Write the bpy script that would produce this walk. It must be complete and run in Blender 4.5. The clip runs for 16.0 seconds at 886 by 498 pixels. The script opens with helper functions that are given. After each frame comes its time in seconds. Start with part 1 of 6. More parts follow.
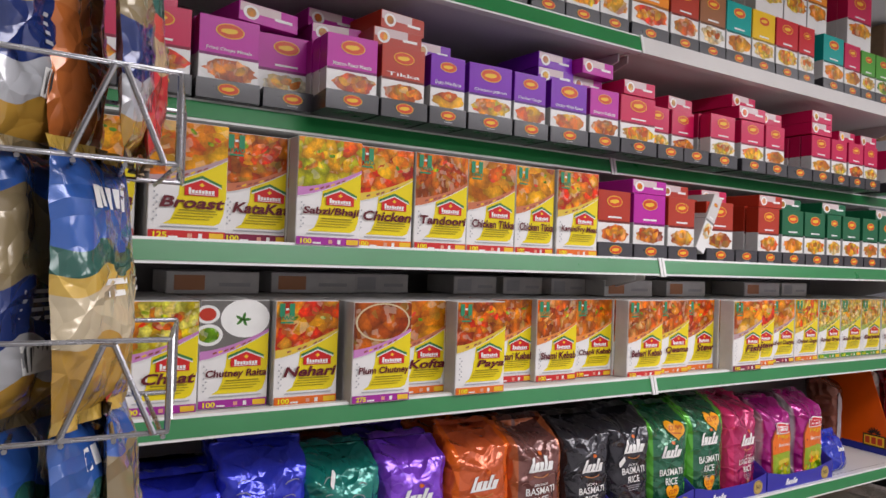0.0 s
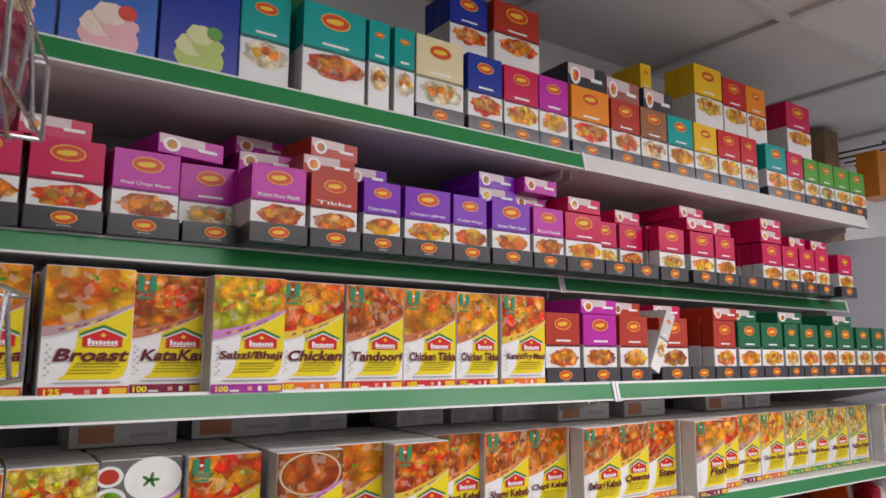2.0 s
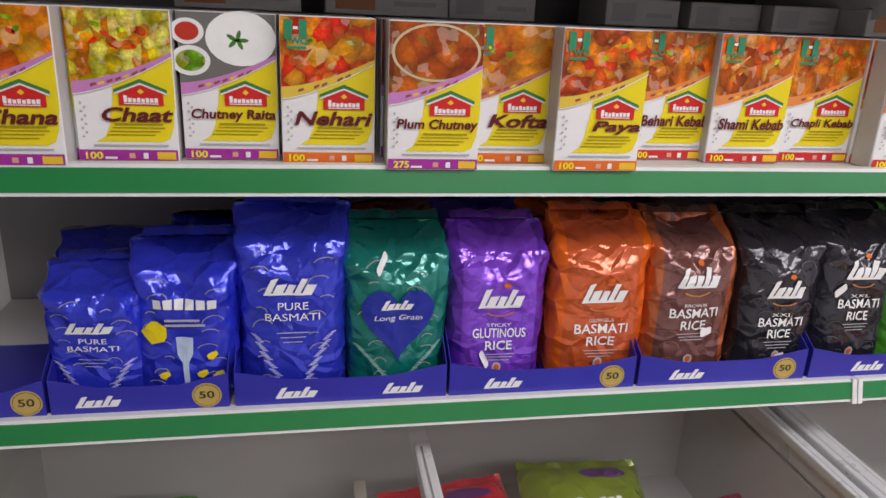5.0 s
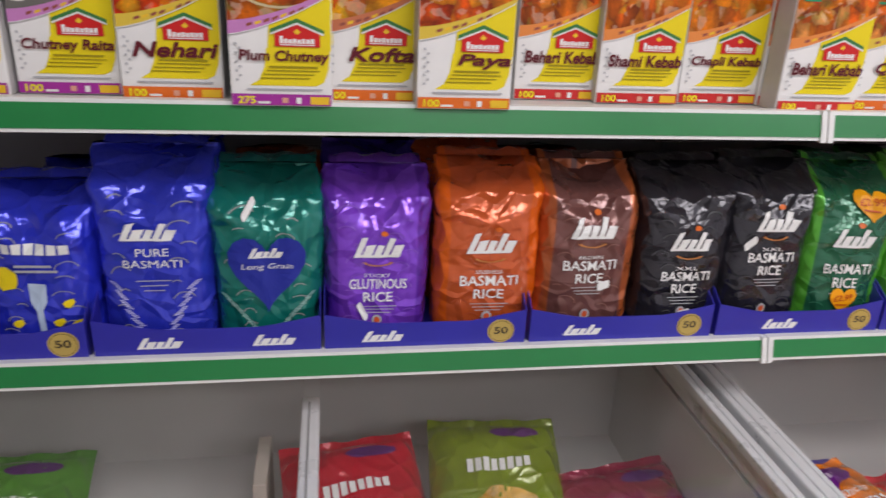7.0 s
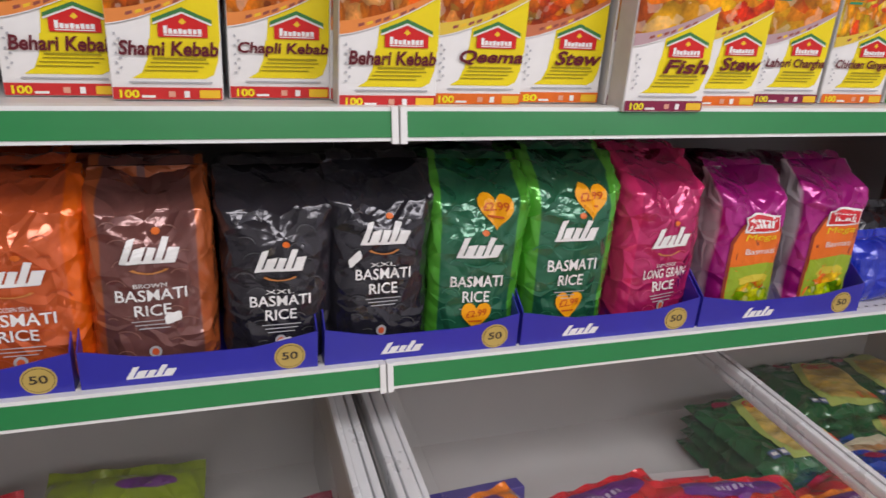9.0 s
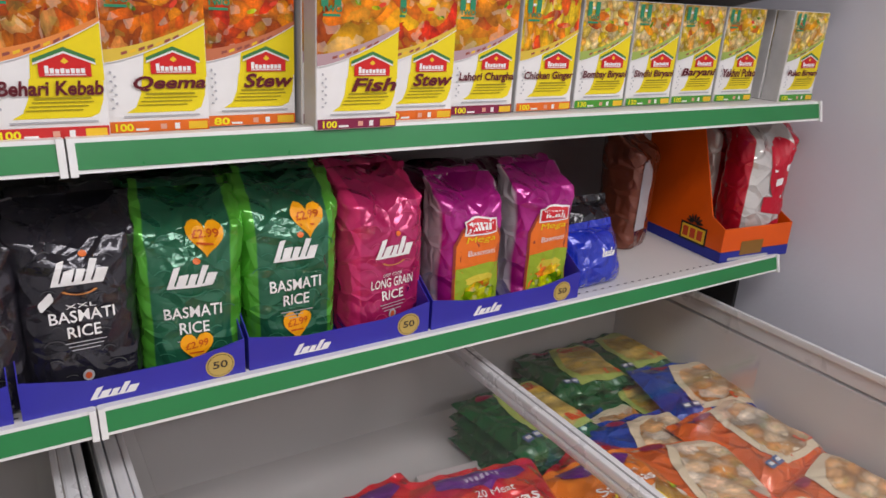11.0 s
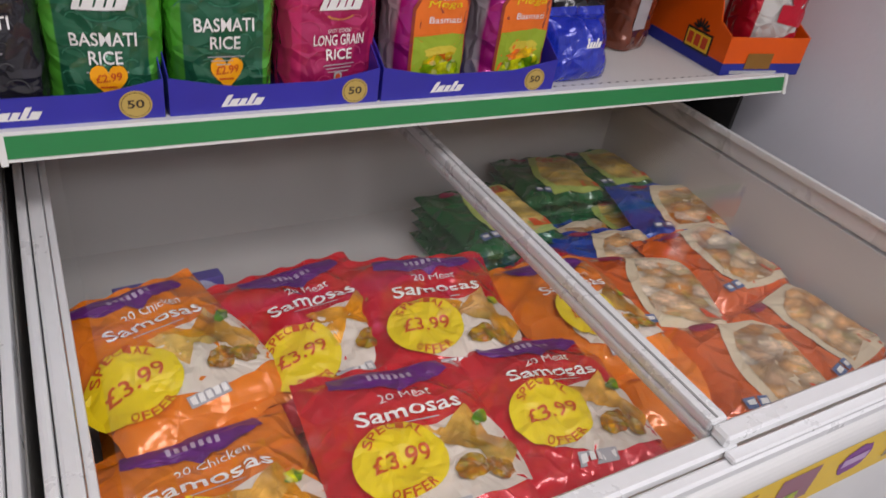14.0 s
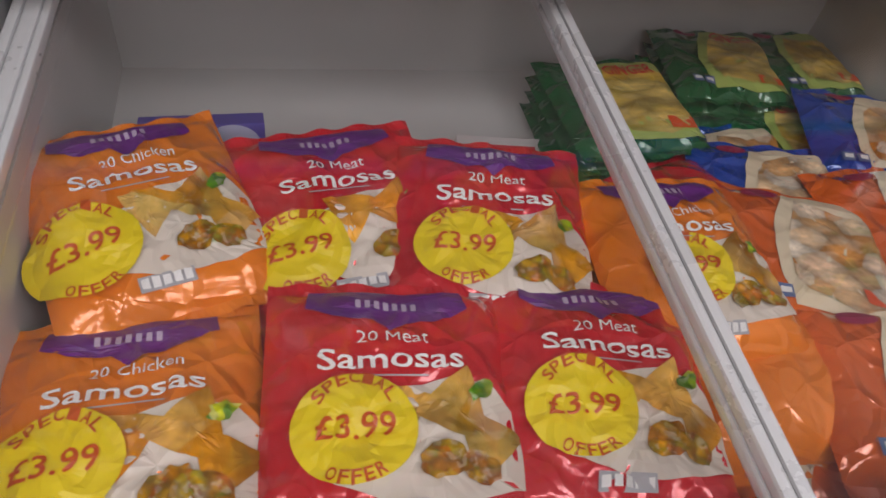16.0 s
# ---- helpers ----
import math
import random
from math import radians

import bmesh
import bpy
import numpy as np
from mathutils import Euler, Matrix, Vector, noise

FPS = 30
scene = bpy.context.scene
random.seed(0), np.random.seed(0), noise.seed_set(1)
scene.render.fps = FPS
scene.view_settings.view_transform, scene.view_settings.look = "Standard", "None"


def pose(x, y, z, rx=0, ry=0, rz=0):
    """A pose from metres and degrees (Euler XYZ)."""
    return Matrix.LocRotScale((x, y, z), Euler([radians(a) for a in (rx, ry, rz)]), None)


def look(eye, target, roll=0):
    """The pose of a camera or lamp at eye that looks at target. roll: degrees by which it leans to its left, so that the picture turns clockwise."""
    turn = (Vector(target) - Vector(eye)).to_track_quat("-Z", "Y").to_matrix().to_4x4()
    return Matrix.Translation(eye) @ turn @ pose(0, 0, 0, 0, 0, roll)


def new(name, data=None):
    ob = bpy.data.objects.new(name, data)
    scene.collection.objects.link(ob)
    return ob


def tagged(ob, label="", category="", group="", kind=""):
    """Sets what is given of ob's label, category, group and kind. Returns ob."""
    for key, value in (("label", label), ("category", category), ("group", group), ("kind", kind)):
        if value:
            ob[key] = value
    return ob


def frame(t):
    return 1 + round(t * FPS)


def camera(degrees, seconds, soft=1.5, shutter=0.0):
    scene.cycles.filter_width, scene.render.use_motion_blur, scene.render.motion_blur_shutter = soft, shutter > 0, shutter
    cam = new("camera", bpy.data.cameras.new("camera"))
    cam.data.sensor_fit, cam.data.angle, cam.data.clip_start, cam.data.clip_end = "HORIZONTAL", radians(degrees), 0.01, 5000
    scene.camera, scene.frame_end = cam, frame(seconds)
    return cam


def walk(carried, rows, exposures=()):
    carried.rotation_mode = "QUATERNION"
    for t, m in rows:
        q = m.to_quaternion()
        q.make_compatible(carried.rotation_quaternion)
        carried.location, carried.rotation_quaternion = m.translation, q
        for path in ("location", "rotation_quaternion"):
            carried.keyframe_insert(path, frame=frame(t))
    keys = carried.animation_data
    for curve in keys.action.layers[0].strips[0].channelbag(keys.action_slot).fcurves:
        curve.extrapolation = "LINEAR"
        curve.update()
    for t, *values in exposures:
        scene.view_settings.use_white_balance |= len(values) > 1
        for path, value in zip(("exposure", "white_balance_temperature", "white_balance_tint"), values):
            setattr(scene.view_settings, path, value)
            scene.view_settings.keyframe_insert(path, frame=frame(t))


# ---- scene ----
cam = camera(63.4, 16.0, soft=1.5, shutter=0.25)

PATH = [
    (0, (-1.155, -1.015, 1.616), (-0.089, 0.676, 1.643), 2.0),
    (0.5, (-1.142, -1.005, 1.632), (-0.069, 0.681, 1.714), 2.0),
    (1, (-1.121, -0.995, 1.674), (-0.044, 0.677, 1.888), 1.9),
    (1.5, (-1.109, -1.008, 1.714), (-0.031, 0.648, 2.02), 1.0),
    (2, (-1.074, -0.994, 1.687), (0.044, 0.64, 1.971), 0.4),
    (2.5, (-1.004, -0.985, 1.656), (0.1, 0.679, 1.776), 1.2),
    (3, (-0.939, -0.938, 1.643), (0.108, 0.764, 1.572), 2.0),
    (3.5, (-0.861, -0.89, 1.622), (0.103, 0.849, 1.409), 2.6),
    (4, (-0.814, -0.845, 1.591), (-0.014, 0.949, 1.215), 2.9),
    (4.5, (-0.813, -0.795, 1.557), (-0.258, 1.051, 1.025), 2.4),
    (4.7, (-0.79, -0.789, 1.56), (-0.4, 1.076, 0.953), 2.7),
    (6.8, (-0.626, -0.765, 1.509), (-0.354, 1.092, 0.819), 2.4),
    (7, (-0.579, -0.77, 1.527), (-0.272, 1.067, 0.799), 2.7),
    (7.5, (-0.486, -0.744, 1.537), (-0.047, 1.061, 0.794), 2.9),
    (8, (-0.375, -0.729, 1.528), (0.151, 1.064, 0.815), 2.8),
    (8.5, (-0.265, -0.693, 1.527), (0.294, 1.082, 0.795), 3.2),
    (9, (-0.178, -0.706, 1.531), (0.41, 1.054, 0.783), 3.8),
    (9.5, (-0.112, -0.743, 1.539), (0.548, 0.999, 0.81), 4.1),
    (10, (-0.067, -0.753, 1.554), (0.748, 0.929, 0.842), 3.8),
    (10.2, (-0.064, -0.753, 1.556), (0.817, 0.903, 0.861), 3.5),
    (12.3, (-0.036, -0.8, 1.524), (1.063, 0.699, 0.785), 5.0),
    (12.5, (-0.029, -0.805, 1.522), (1.071, 0.678, 0.754), 5.4),
    (13, (0.0, -0.813, 1.508), (1.079, 0.634, 0.647), 6.4),
    (13.5, (0.028, -0.81, 1.489), (1.049, 0.611, 0.52), 7.6),
    (14, (0.048, -0.784, 1.459), (0.963, 0.608, 0.352), 9.6),
    (14.5, (0.115, -0.73, 1.429), (0.91, 0.615, 0.181), 11.7),
    (15, (0.181, -0.664, 1.398), (0.833, 0.619, 0.009), 13.1),
    (15.5, (0.21, -0.625, 1.388), (0.679, 0.646, -0.084), 10.7),
    (16, (0.265, -0.631, 1.393), (0.688, 0.621, -0.109), 11.6),
]
walk(cam, [(t, look(eye, target, roll)) for t, eye, target, roll in PATH], [(0.0, 0.0), (4.7, 0.0), (7.0, -0.07), (10.2, -0.08), (12.3, -0.05), (13.2, -0.08), (14.2, -0.24), (15.5, -0.42), (16.0, -0.45)])

# ---- light ----
world = bpy.data.worlds.new("world")
scene.world = world
world.use_nodes = True
world.node_tree.nodes["Background"].inputs[0].default_value = (0.8, 0.85, 1.0, 1)
world.node_tree.nodes["Background"].inputs[1].default_value = 0.08

LAMPS = [(-0.4, -1.25), (0.85, -1.25), (2.25, -1.25), (0.0, -2.35), (1.6, -2.35)]
LAMP_POWER = 17.3
LAMP_Z = 2.535
for lx, ly in LAMPS:
    data = bpy.data.lights.new("ceiling_panel_light", "AREA")
    data.shape, data.size, data.size_y, data.energy = "RECTANGLE", 1.15, 0.5, LAMP_POWER
    data.color = (1.0, 0.952, 0.985)
    lamp = new("ceiling_panel_light", data)
    lamp.matrix_world = pose(lx, ly, LAMP_Z - 0.012)


# ---- materials ----
def node_material(name):
    m = bpy.data.materials.new(name)
    m.use_nodes = True
    nt = m.node_tree
    return m, nt, nt.nodes["Principled BSDF"]


def add(nt, kind, **values):
    n = nt.nodes.new(kind)
    for key, value in values.items():
        n.inputs[key.replace("_", " ")].default_value = value
    return n


def rgba(c):
    return (c[0], c[1], c[2], 1)


def shade(c, k):
    return tuple(max(0.0, min(1.0, v * k)) for v in c)


def surface(name, color, rough=0.5, metal=0.0, vary=0.12, scale=9.0, grain=140.0, bump=0.02, coat=0.0, objvary=0.0, gloss=0.5):
    """A plain surface with stains at two scales and a fine relief."""
    m, nt, b = node_material(name)
    co = nt.nodes.new("ShaderNodeTexCoord")
    big = add(nt, "ShaderNodeTexNoise", Scale=scale, Detail=5.0, Roughness=0.6)
    fine = add(nt, "ShaderNodeTexNoise", Scale=grain, Detail=3.0)
    nt.links.new(co.outputs["Object"], big.inputs["Vector"])
    nt.links.new(co.outputs["Object"], fine.inputs["Vector"])
    ramp = nt.nodes.new("ShaderNodeValToRGB")
    ramp.color_ramp.elements[0].position, ramp.color_ramp.elements[1].position = 0.3, 0.7
    ramp.color_ramp.elements[0].color, ramp.color_ramp.elements[1].color = rgba(shade(color, 1 - vary)), rgba(shade(color, 1 + vary * 0.6))
    nt.links.new(big.outputs["Fac"], ramp.inputs["Fac"])
    out = ramp.outputs["Color"]
    if objvary:
        info = nt.nodes.new("ShaderNodeObjectInfo")
        hsv = nt.nodes.new("ShaderNodeHueSaturation")
        span = nt.nodes.new("ShaderNodeMapRange")
        span.inputs["To Min"].default_value, span.inputs["To Max"].default_value = 1 - objvary, 1 + objvary
        nt.links.new(info.outputs["Random"], span.inputs["Value"])
        nt.links.new(span.outputs["Result"], hsv.inputs["Value"])
        nt.links.new(out, hsv.inputs["Color"])
        out = hsv.outputs["Color"]
    nt.links.new(out, b.inputs["Base Color"])
    rr = nt.nodes.new("ShaderNodeMapRange")
    rr.inputs["To Min"].default_value, rr.inputs["To Max"].default_value = max(0.03, rough - 0.08), min(1, rough + 0.1)
    nt.links.new(big.outputs["Fac"], rr.inputs["Value"])
    nt.links.new(rr.outputs["Result"], b.inputs["Roughness"])
    b.inputs["Metallic"].default_value = metal
    b.inputs["Specular IOR Level"].default_value = gloss
    b.inputs["Coat Weight"].default_value = coat
    b.inputs["Coat Roughness"].default_value = 0.12
    if bump:
        bp = nt.nodes.new("ShaderNodeBump")
        bp.inputs["Strength"].default_value, bp.inputs["Distance"].default_value = bump * 8, 0.001
        nt.links.new(fine.outputs["Fac"], bp.inputs["Height"])
        nt.links.new(bp.outputs["Normal"], b.inputs["Normal"])
    return m


CARD = {}


def card(color, rough=0.3, coat=0.08):
    """Printed and varnished cardboard of one ink."""
    key = ("c", tuple(round(v, 3) for v in color), rough)
    if key not in CARD:
        CARD[key] = surface("printed_card", color, rough, vary=0.06, scale=14, grain=300, bump=0.004, coat=coat, gloss=0.25)
    return CARD[key]


def ink(color):
    key = ("i", tuple(round(v, 3) for v in color))
    if key not in CARD:
        CARD[key] = surface("printed_ink", color, 0.35, vary=0.05, scale=40, grain=200, bump=0.0, gloss=0.3)
    return CARD[key]


def food(name, colors, scale=60.0, stretch=(1, 1, 1), rough=0.32, garnish=0.2):
    """A printed picture of food: lumps of several tints, with sauce between them."""
    m, nt, b = node_material(name)
    co = nt.nodes.new("ShaderNodeTexCoord")
    info = nt.nodes.new("ShaderNodeObjectInfo")
    mp = nt.nodes.new("ShaderNodeMapping")
    mp.inputs["Scale"].default_value = stretch
    mul = nt.nodes.new("ShaderNodeVectorMath")
    mul.operation = "SCALE"
    mul.inputs[0].default_value = (3, 5, 7)
    nt.links.new(info.outputs["Random"], mul.inputs["Scale"])
    nt.links.new(mul.outputs["Vector"], mp.inputs["Location"])
    nt.links.new(co.outputs["Object"], mp.inputs["Vector"])
    warp = add(nt, "ShaderNodeTexNoise", Scale=scale * 0.6, Detail=3.0)
    nt.links.new(mp.outputs["Vector"], warp.inputs["Vector"])
    mix = nt.nodes.new("ShaderNodeVectorMath")
    mix.operation = "MULTIPLY_ADD"
    mix.inputs[1].default_value = (0.02, 0.02, 0.02)
    nt.links.new(warp.outputs["Color"], mix.inputs[0])
    nt.links.new(mp.outputs["Vector"], mix.inputs[2])
    vor = add(nt, "ShaderNodeTexVoronoi", Scale=scale)
    nt.links.new(mix.outputs["Vector"], vor.inputs["Vector"])
    sep = nt.nodes.new("ShaderNodeSeparateColor")
    nt.links.new(vor.outputs["Color"], sep.inputs["Color"])
    ramp = nt.nodes.new("ShaderNodeValToRGB")
    ramp.color_ramp.interpolation = "B_SPLINE" if len(colors) > 4 else "LINEAR"
    el = ramp.color_ramp.elements
    el[0].color, el[1].color = rgba(colors[0]), rgba(colors[-1])
    el[0].position, el[1].position = 0.1, 0.9
    for i, c in enumerate(colors[1:-1]):
        e = el.new(0.1 + 0.8 * (i + 1) / (len(colors) - 1))
        e.color = rgba(c)
    nt.links.new(sep.outputs["Red"], ramp.inputs["Fac"])
    fine = add(nt, "ShaderNodeTexNoise", Scale=scale * 3.2, Detail=6.0, Roughness=0.7)
    nt.links.new(mp.outputs["Vector"], fine.inputs["Vector"])
    dist = nt.nodes.new("ShaderNodeMapRange")
    dist.inputs["From Max"].default_value = 0.75
    dist.inputs["To Min"].default_value, dist.inputs["To Max"].default_value = 1.3, 0.42
    nt.links.new(vor.outputs["Distance"], dist.inputs["Value"])
    fr = nt.nodes.new("ShaderNodeMapRange")
    fr.inputs["From Min"].default_value, fr.inputs["From Max"].default_value = 0.3, 0.7
    fr.inputs["To Min"].default_value, fr.inputs["To Max"].default_value = 0.6, 1.35
    nt.links.new(fine.outputs["Fac"], fr.inputs["Value"])
    prod = nt.nodes.new("ShaderNodeMath")
    prod.operation = "MULTIPLY"
    nt.links.new(dist.outputs["Result"], prod.inputs[0])
    nt.links.new(fr.outputs["Result"], prod.inputs[1])
    hsv = nt.nodes.new("ShaderNodeHueSaturation")
    hsv.inputs["Saturation"].default_value = 1.3
    nt.links.new(prod.outputs["Value"], hsv.inputs["Value"])
    nt.links.new(ramp.outputs["Color"], hsv.inputs["Color"])
    out = hsv.outputs["Color"]
    for tint, sc, cut in (((0.16, 0.36, 0.05), 1.7, 0.88), ((0.9, 0.82, 0.66), 2.3, 0.84)):
        bits = add(nt, "ShaderNodeTexVoronoi", Scale=scale * sc)
        nt.links.new(mix.outputs["Vector"], bits.inputs["Vector"])
        sb = nt.nodes.new("ShaderNodeSeparateColor")
        nt.links.new(bits.outputs["Color"], sb.inputs["Color"])
        st = nt.nodes.new("ShaderNodeMapRange")
        st.inputs["From Min"].default_value, st.inputs["From Max"].default_value = cut, cut + 0.04
        st.inputs["To Max"].default_value = garnish
        nt.links.new(sb.outputs["Green"], st.inputs["Value"])
        mg = nt.nodes.new("ShaderNodeMix")
        mg.data_type = "RGBA"
        nt.links.new(st.outputs["Result"], mg.inputs["Factor"])
        nt.links.new(out, mg.inputs["A"])
        mg.inputs["B"].default_value = rgba(tint)
        out = mg.outputs["Result"]
    nt.links.new(out, b.inputs["Base Color"])
    b.inputs["Roughness"].default_value = rough
    b.inputs["Specular IOR Level"].default_value = 0.3
    b.inputs["Coat Weight"].default_value = 0.08
    return m


def film(name, front, side=None, band=0.74, rough=0.16, weave=0.0, crease=0.65, metal=0.12):
    """Printed plastic film: a front colour, a side colour beyond the band, creases and gloss."""
    m, nt, b = node_material(name)
    co = nt.nodes.new("ShaderNodeTexCoord")
    n1 = add(nt, "ShaderNodeTexNoise", Scale=20.0, Detail=2.0, Roughness=0.5, Distortion=1.0)
    n2 = add(nt, "ShaderNodeTexNoise", Scale=7.0, Detail=3.0)
    for n in (n1, n2):
        nt.links.new(co.outputs["Object"], n.inputs["Vector"])
    dark = nt.nodes.new("ShaderNodeValToRGB")
    dark.color_ramp.elements[0].position, dark.color_ramp.elements[1].position = 0.3, 0.72
    dark.color_ramp.elements[0].color, dark.color_ramp.elements[1].color = rgba(shade(front, 0.8)), rgba(shade(front, 1.15))
    nt.links.new(n2.outputs["Fac"], dark.inputs["Fac"])
    out = dark.outputs["Color"]
    if side:
        uv = nt.nodes.new("ShaderNodeUVMap")
        uv.uv_map = "uv"
        sep = nt.nodes.new("ShaderNodeSeparateXYZ")
        nt.links.new(uv.outputs["UV"], sep.inputs["Vector"])
        ab = nt.nodes.new("ShaderNodeMath")
        ab.operation = "ABSOLUTE"
        nt.links.new(sep.outputs["X"], ab.inputs[0])
        wob = nt.nodes.new("ShaderNodeMath")
        wob.operation = "MULTIPLY_ADD"
        wob.inputs[1].default_value, wob.inputs[2].default_value = 0.16, -0.08
        nt.links.new(n2.outputs["Fac"], wob.inputs[0])
        sm = nt.nodes.new("ShaderNodeMath")
        sm.operation = "ADD"
        nt.links.new(ab.outputs["Value"], sm.inputs[0])
        nt.links.new(wob.outputs["Value"], sm.inputs[1])
        step = nt.nodes.new("ShaderNodeMapRange")
        step.inputs["From Min"].default_value, step.inputs["From Max"].default_value = band - 0.015, band + 0.015
        nt.links.new(sm.outputs["Value"], step.inputs["Value"])
        mx = nt.nodes.new("ShaderNodeMix")
        mx.data_type = "RGBA"
        nt.links.new(step.outputs["Result"], mx.inputs["Factor"])
        nt.links.new(out, mx.inputs["A"])
        mx.inputs["B"].default_value = rgba(side)
        out = mx.outputs["Result"]
    if weave:
        wv = add(nt, "ShaderNodeTexWave", Scale=95.0, Distortion=14.0, Detail=2.0)
        nt.links.new(co.outputs["Object"], wv.inputs["Vector"])
        m2 = nt.nodes.new("ShaderNodeMix")
        m2.data_type = "RGBA"
        k = nt.nodes.new("ShaderNodeMath")
        k.operation = "MULTIPLY"
        k.inputs[1].default_value = weave
        nt.links.new(wv.outputs["Fac"], k.inputs[0])
        nt.links.new(k.outputs["Value"], m2.inputs["Factor"])
        nt.links.new(out, m2.inputs["A"])
        m2.inputs["B"].default_value = rgba(shade(front, 2.6))
        out = m2.outputs["Result"]
    nt.links.new(out, b.inputs["Base Color"])
    b.inputs["Roughness"].default_value = rough
    b.inputs["Metallic"].default_value = metal
    b.inputs["Coat Weight"].default_value = 0.6
    b.inputs["Coat Roughness"].default_value = 0.05
    wm = nt.nodes.new("ShaderNodeVectorMath")
    wm.operation = "MULTIPLY_ADD"
    wm.inputs[1].default_value = (0.06, 0.06, 0.06)
    nt.links.new(n2.outputs["Color"], wm.inputs[0])
    nt.links.new(co.outputs["Object"], wm.inputs[2])
    vo = add(nt, "ShaderNodeTexVoronoi", Scale=24.0)
    vo.feature = "DISTANCE_TO_EDGE"
    nt.links.new(wm.outputs["Vector"], vo.inputs["Vector"])
    rid = nt.nodes.new("ShaderNodeMapRange")
    rid.inputs["From Max"].default_value = 0.22
    rid.inputs["To Min"].default_value, rid.inputs["To Max"].default_value = 0.55, 0.0
    nt.links.new(vo.outputs["Distance"], rid.inputs["Value"])
    hs = nt.nodes.new("ShaderNodeMath")
    hs.operation = "ADD"
    nt.links.new(n1.outputs["Fac"], hs.inputs[0])
    nt.links.new(rid.outputs["Result"], hs.inputs[1])
    bp = nt.nodes.new("ShaderNodeBump")
    bp.inputs["Strength"].default_value, bp.inputs["Distance"].default_value = crease, 0.007
    nt.links.new(hs.outputs["Value"], bp.inputs["Height"])
    nt.links.new(bp.outputs["Normal"], b.inputs["Normal"])
    nt.links.new(bp.outputs["Normal"], b.inputs["Coat Normal"])
    return m


def clear_film(name, haze, rough):
    """Clear glass or film: see-through, with a gloss that grows at a slant and a little haze."""
    m, nt, b = node_material(name)
    nt.nodes.remove(b)
    out = nt.nodes["Material Output"]
    tr = nt.nodes.new("ShaderNodeBsdfTransparent")
    gl = add(nt, "ShaderNodeBsdfGlossy", Roughness=rough)
    df = nt.nodes.new("ShaderNodeBsdfDiffuse")
    df.inputs["Color"].default_value = (0.8, 0.82, 0.84, 1)
    no = add(nt, "ShaderNodeTexNoise", Scale=5.0, Detail=5.0)
    co = nt.nodes.new("ShaderNodeTexCoord")
    nt.links.new(co.outputs["Object"], no.inputs["Vector"])
    hz = nt.nodes.new("ShaderNodeMapRange")
    hz.inputs["From Min"].default_value, hz.inputs["From Max"].default_value = 0.3, 0.75
    hz.inputs["To Min"].default_value, hz.inputs["To Max"].default_value = haze * 0.35, haze * 1.5
    nt.links.new(no.outputs["Fac"], hz.inputs["Value"])
    m1 = nt.nodes.new("ShaderNodeMixShader")
    nt.links.new(hz.outputs["Result"], m1.inputs["Fac"])
    nt.links.new(tr.outputs["BSDF"], m1.inputs[1])
    nt.links.new(df.outputs["BSDF"], m1.inputs[2])
    fr = add(nt, "ShaderNodeLayerWeight", Blend=0.5)
    p5 = nt.nodes.new("ShaderNodeMath")
    p5.operation = "POWER"
    p5.inputs[1].default_value = 5.0
    nt.links.new(fr.outputs["Facing"], p5.inputs[0])
    sch = nt.nodes.new("ShaderNodeMath")
    sch.operation = "MULTIPLY_ADD"
    sch.inputs[1].default_value, sch.inputs[2].default_value = 0.9, 0.04
    nt.links.new(p5.outputs["Value"], sch.inputs[0])
    m2 = nt.nodes.new("ShaderNodeMixShader")
    nt.links.new(sch.outputs["Value"], m2.inputs["Fac"])
    nt.links.new(m1.outputs["Shader"], m2.inputs[1])
    nt.links.new(gl.outputs["BSDF"], m2.inputs[2])
    nt.links.new(m2.outputs["Shader"], out.inputs["Surface"])
    return m


M_WALL = surface("painted_wall", (0.72, 0.72, 0.78), 0.75, vary=0.05, scale=2.5, grain=90, bump=0.06)
M_BACKWALL = surface("white_wall", (0.72, 0.71, 0.7), 0.8, vary=0.05, scale=2, grain=80, bump=0.06)
M_TILE = surface("ceiling_tile", (0.72, 0.71, 0.7), 0.9, vary=0.06, scale=3, grain=220, bump=0.1)
M_TEE = surface("ceiling_tee", (0.6, 0.6, 0.6), 0.5, vary=0.05)
M_FLOOR = surface("vinyl_floor", (0.42, 0.41, 0.39), 0.45, vary=0.15, scale=4, grain=60)
M_SHELF = surface("grey_white_steel", (0.66, 0.64, 0.62), 0.45, vary=0.06, scale=6, grain=150, bump=0.015)
M_RAIL = surface("white_plastic_rail", (0.74, 0.74, 0.72), 0.35, vary=0.05, scale=12)
M_GREEN = surface("green_ticket_strip", (0.012, 0.2, 0.05), 0.3, vary=0.07, scale=10, bump=0.004, coat=0.2)
M_PANEL = surface("back_panel_steel", (0.23, 0.22, 0.22), 0.5, vary=0.07, scale=4)
M_DARK = surface("dark_hole", (0.015, 0.015, 0.015), 0.8, vary=0.1)
M_FREEZER = surface("white_enamel", (0.74, 0.74, 0.73), 0.35, vary=0.06, scale=5, grain=200, bump=0.01, coat=0.2)
M_LINER = surface("freezer_liner", (0.62, 0.61, 0.59), 0.5, vary=0.07, scale=5, grain=60, bump=0.05)
M_ALU = surface("white_lid_frame", (0.78, 0.79, 0.8), 0.28, metal=0.15, vary=0.05, scale=15, grain=260, bump=0.01)
M_GASKET = surface("grey_gasket", (0.3, 0.3, 0.3), 0.6, vary=0.1)
